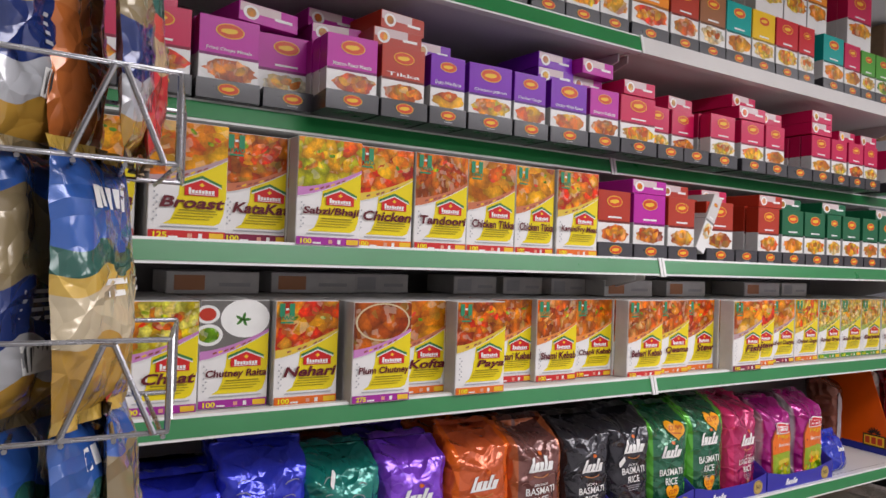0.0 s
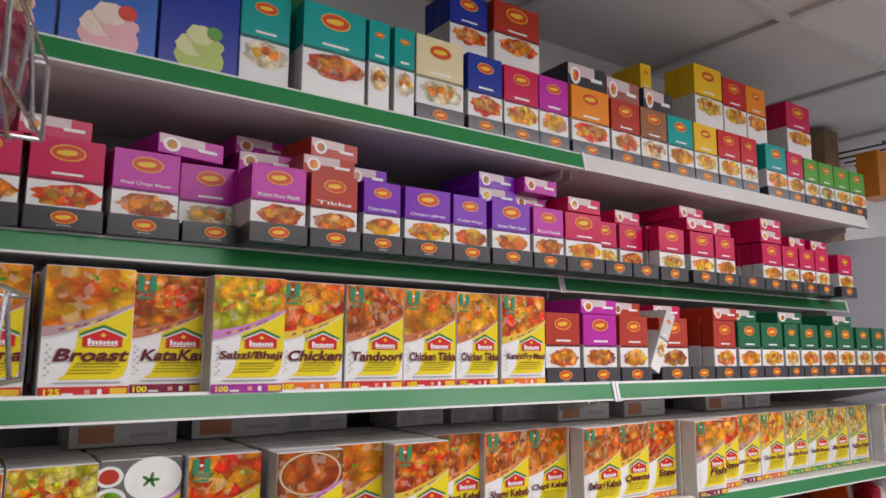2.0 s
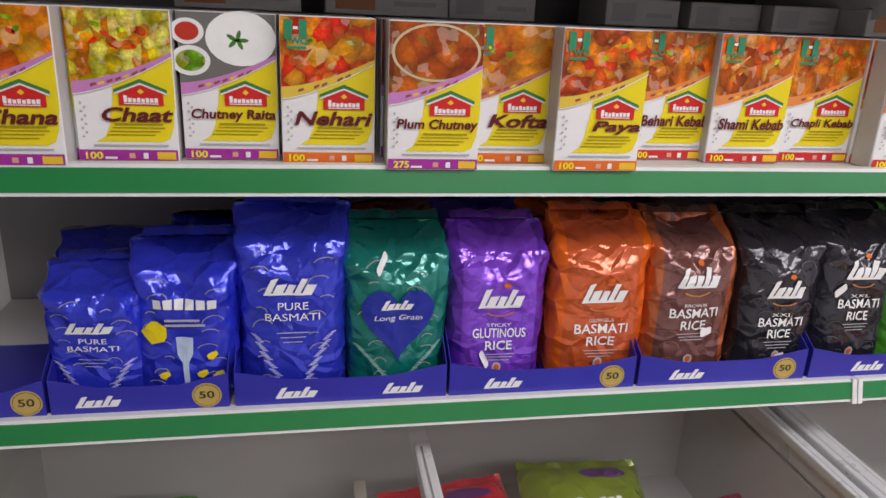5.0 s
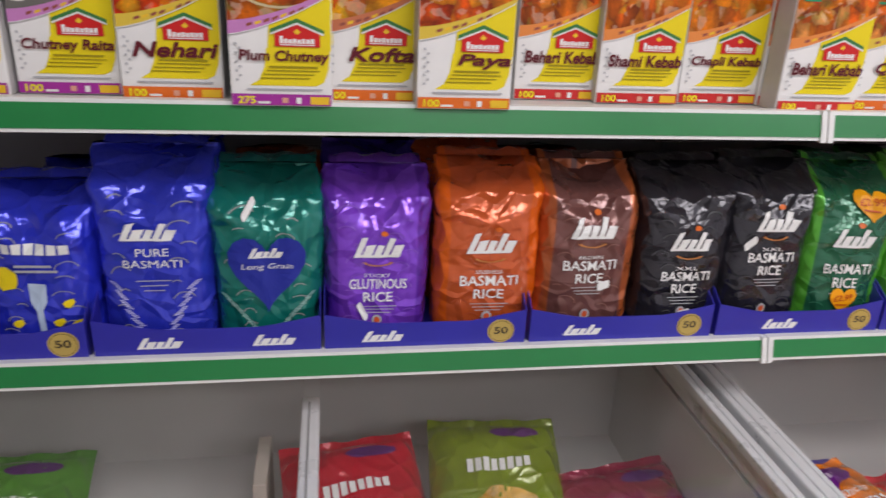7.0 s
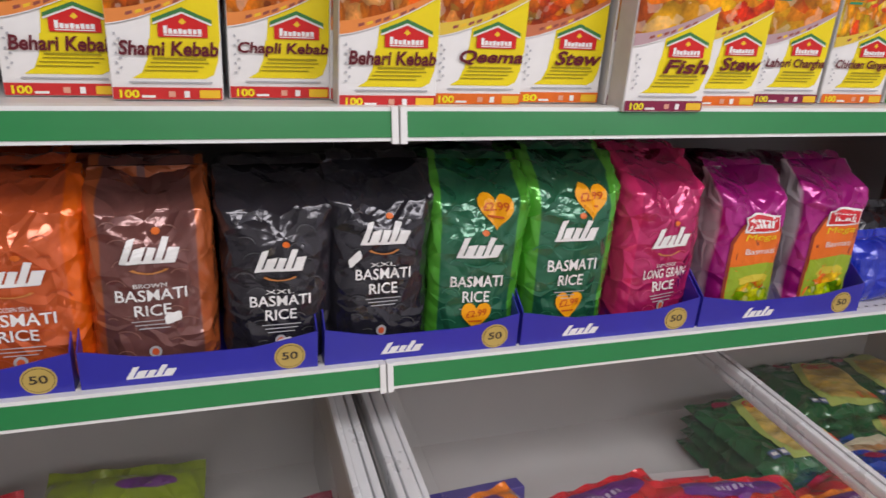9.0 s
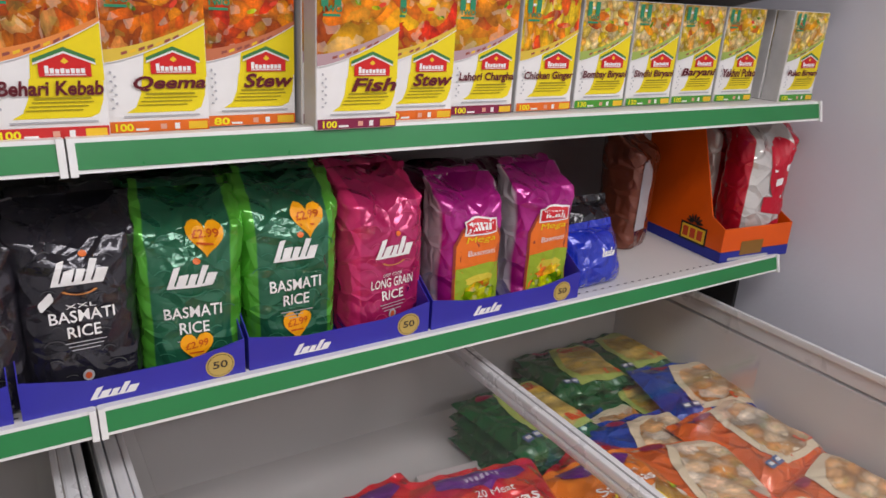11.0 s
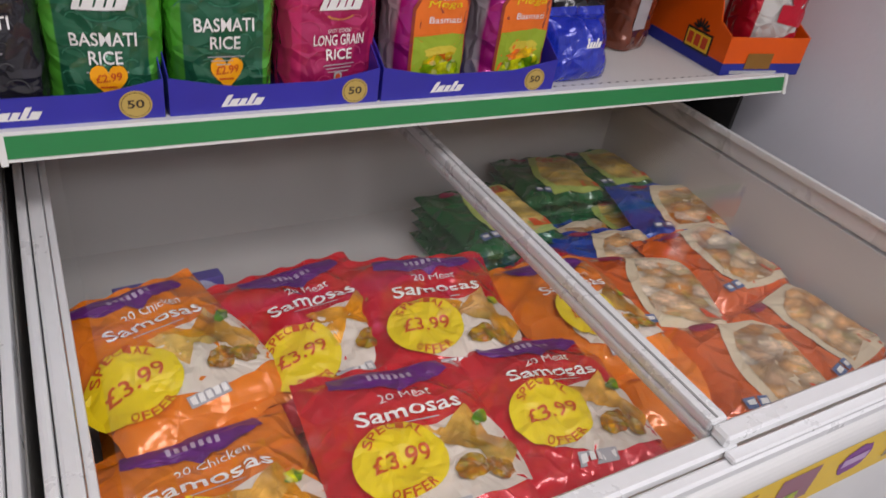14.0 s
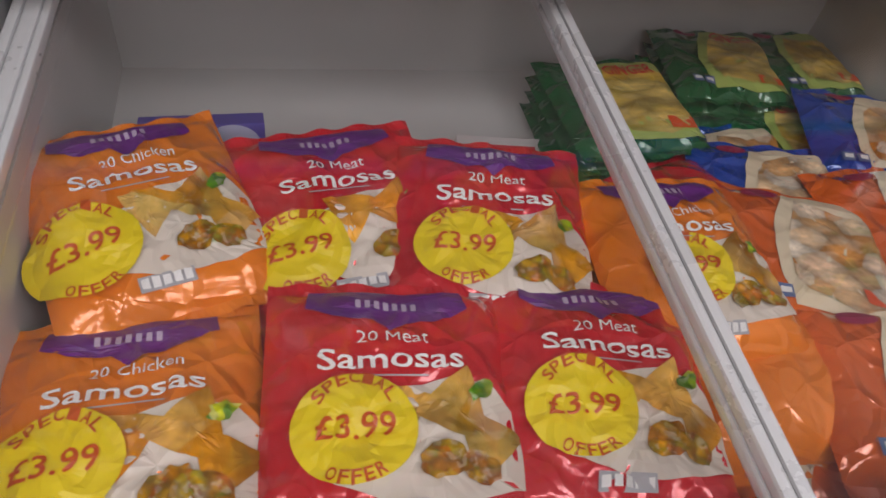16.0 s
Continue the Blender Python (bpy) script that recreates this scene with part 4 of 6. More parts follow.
# small cartons on the third shelf
Y3 = -0.002
ROW3S = [(-0.163, -0.067, BRICK, "kebab"), (-0.064, 0.035, MAG, "stew"), (0.038, 0.13, BRICK, "fried"), (0.16, 0.258, BRICK, "fried"), (0.345, 0.437, BRICK, "red"), (0.44, 0.532, DGREEN, "fried"), (0.535, 0.632, DGREEN, "noodle"), (0.635, 0.705, DGREEN, "rice"), (0.708, 0.8, DGREEN, "noodle"),
         (0.803, 0.885, DGREEN, "fried"), (0.888, 0.985, DGREEN, "noodle"), (0.988, 1.07, DGREEN, "rice"), (1.073, 1.16, DGREEN, "fried")]
for x0, x1, c, p in ROW3S:
    spice_row(x0, x1, Y3, Z3, c, p, "", h=0.132, n=4, d=0.032)
display_tray(0.261, 0.342, Y3, Z3, h=0.031)
for x, z, w, c, turn, yy in ((-0.06, 1.7635, 0.1, MAG, 0, 0.01), (0.05, 1.7635, 0.09, BRICK, 3, 0.03), (0.19, 1.7635, 0.09, CRIM, 0, 0.04), (0.36, 1.7635, 0.09, BRICK, 0, 0.01), (0.45, 1.7635, 0.1, DGREEN, 2, 0.02), (0.62, 1.7635, 0.11, DGREEN, 0, 0.01), (0.9, 1.7635, 0.1, DGREEN, 0, 0.02)):
    spice_carton(x, yy, z, w, 0.028, 0.12, c, "fried", lie=True, turn=turn, words=NAMES[c])
# a carton tipped over in its tray
t = spice_carton(0.13, 0.03, Z3 + 0.004, 0.03, 0.135, 0.09, (0.6, 0.58, 0.56), "pale", words="grey")
t.matrix_basis = pose(0.125, -0.001, Z3 + 0.03, 0, 26, 0)
t["label"] = "grey-sided spice carton tipped over in its tray"

# top shelf
Z1, Y1 = 2.1005, 0.062
for x0, x1, h, c, words, scoop in ((-0.987, -0.861, 0.205, (0.03, 0.12, 0.45), "pale blue dessert mix carton with a pink ice cream picture", "pink"), (-0.857, -0.740, 0.212, (0.01, 0.03, 0.3), "dark blue dessert mix carton with a green sundae picture", "green"), (-1.120, -0.991, 0.205, (0.03, 0.12, 0.45), "pale blue dessert mix carton with a pink ice cream picture", "pink")):
    w = x1 - x0
    t = thing("dessert_mix_carton", words, "carton", pose(x0, Y1, Z1), "dessert mix cartons")
    link_mesh("body", body_mesh(w, h, 0.04, [card(c)]), t)
    pr = Print()
    pr.oval(w * 0.5, h * 0.88, w * 0.2, h * 0.07, I_OVALRIM, 1, 1)
    pr.oval(w * 0.5, h * 0.88, w * 0.17, h * 0.055, I_AMBER, 2, 1)
    pr.rect(w * 0.3, h * 0.7, w * 0.8, h * 0.73, I_WHITE, 1)
    base = ink((0.75, 0.4, 0.42)) if scoop == "pink" else ink((0.4, 0.5, 0.12))
    for k, (a, b2, r) in enumerate(((0.5, 0.1, 0.3), (0.38, 0.18, 0.18), (0.6, 0.2, 0.2), (0.5, 0.27, 0.17))):
        pr.oval(w * a, h * b2, w * r, w * r * 0.8, base if k % 2 == 0 else ink((0.75, 0.6, 0.5) if scoop == "pink" else (0.6, 0.62, 0.3)), 2 + k, 1, 20, 0.0, 0.15, k)
    pr.oval(w * 0.68, h * 0.3, w * 0.1, w * 0.09, ink((0.6, 0.04, 0.02)) if scoop == "pink" else ink((0.1, 0.3, 0.04)), 7, 1)
    link_mesh("front_print", pr.mesh("front_print"), t)
TOP = [(-0.732, -0.646, TEAL, "pale", 0.165, 3, 0.02), (-0.634, -0.515, TEAL, "stew", 0.165, 4, 0), (-0.413, -0.304, (0.75, 0.66, 0.4), "pale", 0.165, 3, 0), (-0.296, -0.209, BLUE, "red", 0.158, 3, 0), (-0.207, -0.114, CRIM, "noodle", 0.155, 3, 0), (-0.114, -0.03, MAG, "fried", 0.155, 3, 0),
       (-0.022, 0.095, ORANGE, "red", 0.155, 3, 0), (0.1, 0.196, BRICK, "fried", 0.15, 3, 0), (0.198, 0.292, BROWN, "pale", 0.15, 3, 0), (0.294, 0.39, TEAL, "fried", 0.15, 3, 0), (0.393, 0.486, YEL, "rice", 0.15, 3, 0), (0.49, 0.585, RED, "noodle", 0.15, 3, 0), (0.588, 0.66, RED, "pale", 0.15, 3, 0),
       (0.7, 0.8, TEAL, "fried", 0.15, 3, 0), (0.803, 0.885, CRIM, "fried", 0.145, 3, 0), (0.89, 0.965, LIME, "rice", 0.14, 3, 0), (0.968, 1.05, LIME, "green", 0.14, 3, 0), (1.053, 1.14, LIME, "rice", 0.14, 3, 0), (1.143, 1.235, LIME, "fried", 0.14, 3, 0)]
NAMES[(0.75, 0.66, 0.4)] = "cream"
for x0, x1, c, p, h, n, back in TOP:
    tray = x0 > -0.45
    for k in range(n):
        spice_carton(x0 + 0.0015, Y1 + 0.0025 + back + k * 0.031, Z1 + 0.0017, x1 - x0 - 0.003, h, 0.03, c, p, words=NAMES[c], split=0.53)
    if tray:
        display_tray(x0, x1, Y1, Z1, h=0.034)
for x in (-0.510, -0.458):
    spice_carton(x, Y1 + 0.002, Z1 + 0.0017, 0.042, 0.165, 0.11, TEAL, "pale", words="teal", split=0.55)
# second layer on the top shelf
for x0, x1, zb, c, p, h, yy in ((-0.306, -0.212, 2.2655, BLUE, "red", 0.138, 0.11), (-0.202, -0.079, 2.2655, BRICK, "red", 0.145, 0.10), (0.27, 0.31, 2.2545, YEL, "rice", 0.138, 0.12), (0.44, 0.555, 2.2545, YEL, "rice", 0.17, 0.09), (0.56, 0.66, 2.2545, RED, "noodle", 0.16, 0.09), (0.665, 0.755, 2.2545, ORANGE, "fried", 0.16, 0.09), (0.86, 0.985, 2.2495, CRIM, "fried", 0.16, 0.09)):
    for k in range(3):
        spice_carton(x0, yy + k * 0.031, zb + 0.0017, x1 - x0, h, 0.03, c, p, words=NAMES[c], split=0.53)
for x0, x1, zb, c in ((-0.02, 0.095, 2.2575, (0.04, 0.04, 0.045)), (0.1, 0.215, 2.2525, (0.35, 0.12, 0.1)), (0.225, 0.33, 2.2525, (0.05, 0.05, 0.055))):
    spice_carton(x0, 0.075, zb, x1 - x0, 0.055, 0.12, c, "red", lie=True, turn=random.Random(x0).uniform(-4, 4), words="dark")

# cartons laid flat on the rear rows of the fourth shelf
for x, w, yy in ((-0.92, 0.15, 0.17), (-0.74, 0.16, 0.2), (-0.575, 0.12, 0.22), (-0.36, 0.11, 0.2), (-0.235, 0.11, 0.2), (-0.12, 0.1, 0.18), (-0.02, 0.15, 0.12), (0.18, 0.14, 0.12), (0.5, 0.15, 0.14), (0.68, 0.12, 0.15)):
    t = thing("recipe_mix_carton", "grey-white recipe mix carton lying on other cartons", "carton", pose(x, yy, Z4 + 0.1595, 0, 0, random.Random(x).uniform(-2, 2)), "recipe mix cartons")
    link_mesh("body", body_mesh(w, 0.036, 0.1, [M_CARTONGREY]), t)
    pr = Print()
    pr.rect(w * 0.08, 0.006, w * 0.4, 0.03, card((0.5, 0.2, 0.08)) if w > 0.13 else I_GREY, 1)
    pr.rect(w * 0.55, 0.012, w * 0.9, 0.018, I_GREY, 1)
    link_mesh("end_print", pr.mesh("end_print"), t)


# ---- bags of rice ----
def rice_surface(w, h, d, seed, lean=0.0, top=0.84):
    """A filled bag: brick-like, its top folding back. Gives the front point for (u, v), u across from -1 to 1, v up from 0 to 1, and the whole skin."""
    q = 3.4

    def section(v):
        a = w / 2 * (1 - 0.05 * (1 - min(1, v / 0.08)) ** 2) * (0.985 + 0.05 * v + 0.02 * math.sin(v * 5 + seed))
        f = max(0.0, (v - top) / (1 - top))
        b = d / 2 * (1 - 0.66 * f ** 1.3) * (1 - 0.12 * (1 - min(1, v / 0.1)) ** 2)
        yc = d / 2 + d * 0.28 * f ** 1.1
        a *= 1 - 0.06 * f
        return a, b, yc

    def disp(x, z, v):
        k = 0.0034 + 0.014 * max(0.0, (v - 0.62) / 0.38)
        p = Vector((x * 17 + seed * 3.1, z * 12, seed))
        wr = noise.noise(p) + 0.6 * (1 - 2 * abs(noise.noise(p * 1.9))) + 0.3 * (1 - 2 * abs(noise.noise(p * 3.7)))
        return k * (wr - 0.3)

    def pucker(u, v):
        """The front falls back in a V towards the sealed top."""
        return max(0.0, v - (0.66 + 0.2 * abs(u) ** 1.4 + 0.03 * math.sin(seed * 2.4 + u * 3))) * h * 0.62

    def skin(ang, v):
        a, b, yc = section(v)
        c, s = math.cos(ang), math.sin(ang)
        x = a * math.copysign(abs(c) ** (2 / q), c)
        y = yc + b * math.copysign(abs(s) ** (2 / q), s)
        z = h * v
        n = disp(x + y, z, v)
        if s < 0:
            y += pucker(x / a, v) * abs(s)
        return Vector((x + n * c * 0.6, y + n * s, z)), (x / a, v)

    def front(u, v, lift):
        a, b, yc = section(v)
        u = max(-0.985, min(0.985, u))
        x = a * u
        y0 = (1 - abs(u) ** q) ** (1 / q)
        ang_s = -y0 ** (q / 2)
        ang_c = math.copysign(abs(u) ** (q / 2), u)
        y = yc - b * y0
        n = disp(x + y, h * v, v)
        y += pucker(u, v) * abs(ang_s)
        return (x + n * ang_c * 0.6, y + n * ang_s - lift - 0.001, h * v)

    return skin, front


def rice_bag_body(w, h, d, seed, mat, fin=True):
    skin, front = rice_surface(w, h, d, seed)
    na, nv = 76, 60
    verts, faces, uvs = [], [], []
    for j in range(nv + 1):
        v = j / nv
        for i in range(na):
            p, uv = skin(2 * math.pi * i / na, v)
            verts.append(p)
            uvs.append(uv if math.sin(2 * math.pi * i / na) < 0 else (math.copysign(1.3, uv[0]), uv[1]))
    for j in range(nv):
        for i in range(na):
            k = (i + 1) % na
            faces.append((j * na + i, j * na + k, (j + 1) * na + k, (j + 1) * na + i))
    faces.append(tuple(range(na))[::-1])
    top = nv * na
    if fin:
        # the sealed fin folds back over the top
        a = w / 2 * 0.9
        z = h
        base = len(verts)
        n = 14
        for r, (dy, dz) in enumerate(((0.72, 0.0), (0.8, 0.01), (0.95, 0.012))):
            for i in range(n + 1):
                x = -a + 2 * a * i / n
                verts.append(Vector((x, d * dy + 0.01 + 0.002 * math.sin(i * 1.1 + seed), z + dz * 0.6 + 0.0014 * math.sin(i * 1.3 + seed * 2) * (r > 0))))
                uvs.append((x / a * 0.9, 1.0))
        for r in range(2):
            for i in range(n):
                b0 = base + r * (n + 1) + i
                faces.append((b0, b0 + 1, b0 + n + 2, b0 + n + 1))
    faces.append(tuple(top + i for i in range(na)))
    me = bpy.data.meshes.new("bag_body")
    me.from_pydata([tuple(v) for v in verts], [], faces)
    layer = me.uv_layers.new(name="uv")
    for loop in me.loops:
        layer.data[loop.index].uv = uvs[loop.vertex_index]
    me.materials.append(mat)
    me.shade_smooth()
    return me, front


def heart(n=26, s=1.0):
    out = []
    for i in range(n):
        a = 2 * math.pi * i / n
        x = 16 * math.sin(a) ** 3
        y = 13 * math.cos(a) - 5 * math.cos(2 * a) - 2 * math.cos(3 * a) - math.cos(4 * a)
        out.append((-x / 17 * s, y / 17 * s))
    return out


def script_mark(pr, cu, cv, w, h, mat, layer):
    """Plain leaning bars on one foot, in place of a brand's lettering."""
    steps = ((0.11, 0.95, 1.0), (0.035, 0.13, 0.13), (0.17, 0.6, 0.64), (0.035, 0.13, 0.13), (0.13, 0.62, 0.6), (0.035, 0.13, 0.13), (0.11, 0.98, 0.95), (0.035, 0.13, 0.13), (0.18, 0.62, 0.6))
    pts, faces, rows = [], [], 4
    x = -0.45
    for wd, ha, hb in steps:
        base = len(pts)
        for r in range(rows + 1):
            for xx, hh in ((x, ha), (x + wd, hb)):
                v = hh * r / rows
                pts.append((cu + w * (xx + 0.16 * v) * 1.08, cv + h * (v - 0.45)))
        for r in range(rows):
            faces.append((base + 2 * r, base + 2 * r + 1, base + 2 * r + 3, base + 2 * r + 2))
        x += wd
    # neighbours share the foot of the shape
    low, used = {}, []
    remap = []
    for u, v in pts:
        key = (round(u, 6), round(v, 6))
        if key not in low:
            low[key] = len(used)
            used.append((u, v))
        remap.append(low[key])
    pr.put(used, [tuple(remap[i] for i in f) for f in faces], mat, layer)


def curl(pr, cu, cv, r, mat, layer, a0=0.2, a1=2.4, t=0.02, k=0.27):
    n = 7
    pts = []
    for i in range(n + 1):
        a = a0 + (a1 - a0) * i / n
        pts.append((cu + r * math.cos(a), cv + r * k * math.sin(a), cu + (r - t) * math.cos(a), cv + (r - t) * k * math.sin(a)))
    for p, q2 in zip(pts, pts[1:]):
        pr.poly([p[:2], q2[:2], q2[2:], p[2:]], mat, layer)


I_YELLOW = ink((0.8, 0.62, 0.01))
I_PRICE = ink((0.55, 0.09, 0.01))
I_ORANGEHEART = ink((0.85, 0.36, 0.005))
I_GOLD = ink((0.5, 0.36, 0.1))


def sticker(pr, cu, cv, mat, layer, w=0.2, h=0.05, turn=0.3):
    c, s = math.cos(turn), math.sin(turn)
    out = []
    for a, b in ((-1, -0.6), (-0.8, -1), (0.8, -1), (1, -0.6), (1, 0.6), (0.8, 1), (-0.8, 1), (-1, 0.6)):
        x, y = a * w / 2, b * h / 2
        out.append((x * c - y * s * 1.8, x * s * 0.5 + y * c))
    pr.star(cu, cv, out, mat, layer, 2)


def rice_bag(x, y, z, w, h, d, front_c, side_c=None, kind="long", seed=1, turn=0.0, tilt=0.0, lines=("BASMATI", "RICE"), words="dark", hearts=False, mark_v=0.6, tag=None, weave=0.0, plain=False, motif=(0.3, 0.3, 0.3)):
    mat = film("bag_film", front_c, side_c, band=0.965 if kind == "field" else 0.74, weave=weave, metal=0.35)
    me, front = rice_bag_body(w, h, d, seed, mat, not plain)
    t = thing("rice_bag", words, "rice bag", pose(x, y, z, tilt, 0, turn), "rice bags")
    link_mesh("bag", me, t)
    if plain:
        return t
    pr = Print(front, 0.0006)
    mo = ink(motif)
    rnd = random.Random(seed)
    for k in range(16):
        su = -1 if k % 2 else 1
        curl(pr, su * rnd.uniform(0.3, 0.62), 0.06 + 0.75 * (k / 16), rnd.uniform(0.12, 0.24), mo, 1, rnd.uniform(0, 1.0), rnd.uniform(2.0, 3.0))
    tagged(link_mesh("motif", pr.mesh("motif"), t), kind="stuff")
    pr = Print(front, 0.0006)
    if kind == "long":
        script_mark(pr, 0.0, mark_v, 0.92, 0.12, I_WHITE, 3)
        pr.oval(0.12, mark_v + 0.085, 0.07, 0.016, ink((0.7, 0.15, 0.02)), 3, 1, 8)
        curl(pr, 0.0, mark_v - 0.07, 0.32, mo if hearts else ink((0.5, 0.2, 0.05)), 3, math.pi + 0.4, 2 * math.pi - 0.4, 0.06, 0.12)
        link_mesh("brand_mark", pr.mesh("brand_mark"), t, "plain white mark")
        pr = Print(front, 0.0006)
        if len(lines) == 2:
            pr.text(lines[0], -0.54, mark_v - 0.225, 1.08, 0.066, I_WHITE, 3, 0.0, 0.012)
            pr.text(lines[1], -0.28, mark_v - 0.315, 0.56, 0.066, I_WHITE, 3, 0.0, 0.012)
        else:
            pr.text(lines[0], -0.26, mark_v - 0.175, 0.5, 0.022, I_WHITE, 3, 0.0, 0.0)
            pr.text(lines[1], -0.54, mark_v - 0.245, 1.08, 0.06, I_WHITE, 3, 0.0, 0.012)
            pr.text(lines[2], -0.28, mark_v - 0.325, 0.56, 0.06, I_WHITE, 3, 0.0, 0.012)
        for k in range(3):
            pr.rect(-0.34 + 0.05 * k, mark_v - 0.355 - 0.02 * k, 0.36 - 0.06 * k, mark_v - 0.35 - 0.02 * k, I_GREY, 3)
        if not hearts:
            pr.oval(-0.02, 0.14, 0.1, 0.032, I_GREY, 3, 1, 16)
            pr.oval(-0.02, 0.14, 0.06, 0.02, ink((0.6, 0.1, 0.03)), 4, 1, 12)
            pr.text("2kg", -0.1, 0.055, 0.22, 0.03, I_WHITE, 3)
    if kind == "chevron":
        script_mark(pr, -0.05, 0.62, 0.95, 0.09, I_WHITE, 3)
        for k, ln in enumerate(lines):
            pr.text(ln, -0.5 if len(ln) > 5 else -0.26, 0.5 - 0.06 * k, 1.0 if len(ln) > 5 else 0.55, 0.04, I_WHITE, 3)
        pale = ink(shade(front_c, 5.0) if max(front_c) < 0.25 else (0.5, 0.5, 0.8))
        for su in (-1, 1):
            for r in range(7):
                for k in range(5):
                    u0 = su * (0.1 + 0.085 * r + 0.035 * k) - 0.055
                    v0 = 0.04 + 0.047 * r + 0.0095 * k
                    pr.poly([(u0, v0), (u0 + 0.11, v0 + 0.004 * su), (u0 + 0.11, v0 + 0.004 * su + 0.0055), (u0, v0 + 0.0055)], pale, 3)
        for k in range(3):
            pr.rect(-0.3 + 0.06 * k, 0.37 - 0.025 * k, 0.3 - 0.06 * k, 0.375 - 0.025 * k, I_GREY, 3)
    if kind == "heart":
        pr.star(0.0, 0.47, [(a * 0.74, b * 0.26) for a, b in heart()], ink((0.02, 0.03, 0.3)), 3, 4)
        script_mark(pr, -0.03, 0.56, 0.62, 0.06, I_WHITE, 4.5)
        pr.text("Long Grain", -0.46, 0.46, 0.92, 0.04, I_WHITE, 4.5, 0.2)
        pale = ink((0.3, 0.5, 0.45))
        for su in (-1, 1):
            for r in range(8):
                for k in range(4):
                    u0 = su * (0.08 + 0.09 * r + 0.035 * k) - 0.05
                    v0 = 0.06 + 0.032 * r + 0.0095 * k
                    pr.poly([(u0, v0), (u0 + 0.1, v0 + 0.004 * su), (u0 + 0.1, v0 + 0.004 * su + 0.005), (u0, v0 + 0.005)], pale, 3)
        tag = (-0.3, 0.8, 0.8)
    if kind == "field":
        pr.star(0.03, 0.37, [(a * 0.78, b * 0.32) for a, b in ((-1, -1), (0, -1), (1, -1), (1, 0), (1, 0.6), (0.7, 1), (0, 1.05), (-0.7, 1), (-1, 0.6), (-1, 0))], ink((0.3, 0.05, 0.03)), 1.6, 4)
        pr.star(0.03, 0.37, [(a * 0.72, b * 0.3) for a, b in ((-1, -1), (0, -1), (1, -1), (1, 0), (1, 0.6), (0.7, 1), (0, 1.05), (-0.7, 1), (-1, 0.6), (-1, 0))], ink((0.78, 0.17, 0.02)), 2.2, 4)
        pr.star(0.03, 0.23, [(a * 0.71, b * 0.155) for a, b in ((-1, -1), (0, -1), (1, -1), (1, 0), (1, 1), (0.4, 1.15), (-0.4, 1.05), (-1, 1), (-1, 0))], ink((0.3, 0.42, 0.03)), 3, 4)
        pr.oval(0.05, 0.28, 0.45, 0.05, ink((0.6, 0.5, 0.05)), 3.6, 3, 18, 0, 0.3, seed)
        lab = ((-1, -0.9), (0, -1.0), (1, -0.9), (1, 0), (1, 0.85), (0, 1.1), (-1, 0.85), (-1, 0))
        pr.star(0.05, 0.68, [(a * 0.52, b * 0.06) for a, b in lab], I_WHITE, 4, 3)
        pr.star(0.05, 0.68, [(a * 0.47, b * 0.048) for a, b in lab], ink((0.6, 0.02, 0.03)), 4.6, 3)
        for k in range(6):
            pr.rect(-0.24 + 0.1 * k, 0.655, -0.165 + 0.1 * k, 0.705 if k else 0.715, I_WHITE, 5.4)
        pr.text(lines[0], -0.42, 0.56, 0.9, 0.055, I_YELLOW, 5, 0.15)
        pr.text(lines[1], -0.36, 0.475, 0.84, 0.04, I_WHITE, 5)
        pr.oval(0.05, 0.17, 0.55, 0.07, FOOD["green"], 4.4, 4, 20, 0, 0.25, seed)
        pr.oval(0.0, 0.24, 0.42, 0.035, FOOD["veg"], 5, 4, 20, 0.05, 0.4, seed + 1)
    if kind == "fork":
        for k in range(6):
            pr.rect(-0.55 + 0.2 * k, 0.63, -0.39 + 0.2 * k, 0.69, I_WHITE, 3)
        pr.rect(-0.35, 0.55, 0.3, 0.565, I_GREY, 3)
        pr.rect(-0.35, 0.52, 0.4, 0.535, I_GREY, 3)
        pr.oval(-0.55, 0.48, 0.25, 0.07, I_YELLOW, 3, 2, 14, 0, 0.3, 3)
        pr.star(0.0, 0.36, [(-0.16, 0.09), (-0.14, -0.02), (-0.05, -0.08), (-0.04, -0.3), (0.05, -0.3), (0.06, -0.08), (0.15, -0.02), (0.17, 0.09)], ink((0.45, 0.55, 0.7)), 3, 3)
        for a, b in ((0.5, 0.32), (0.3, 0.2), (-0.4, 0.2), (0.6, 0.18)):
            pr.oval(a, b, 0.09, 0.03, I_YELLOW, 3, 1, 8, 0, 0.6, 2)
    link_mesh("front_print", pr.mesh("front_print"), t)
    if hearts and kind == "long":
        for name, cu, cv in (("price_heart", 0.3, 0.79), ("price_heart", 0.02, 0.19)):
            pr = Print(front, 0.0006)
            pr.star(cu, cv, [(a * 0.34, b * 0.105) for a, b in heart()], I_ORANGEHEART, 4, 3)
            pr.text("\u00a32.99", cu - 0.22, cv - 0.015, 0.44, 0.042, I_PRICE, 5.5, 0.0, 0.02, 0.03)
            pr.rect(cu - 0.16, cv - 0.04, cu + 0.12, cv - 0.03, I_PRICE, 5.5)
            link_mesh(name, pr.mesh(name), t, "orange heart price flash reading 2.99 pounds")
    if tag:
        pr = Print(front, 0.0006)
        sticker(pr, tag[0], tag[1], I_WHITE, 6, 0.26, 0.05, tag[2])
        link_mesh("price_sticker", pr.mesh("price_sticker"), t, "small white price sticker")
    return t


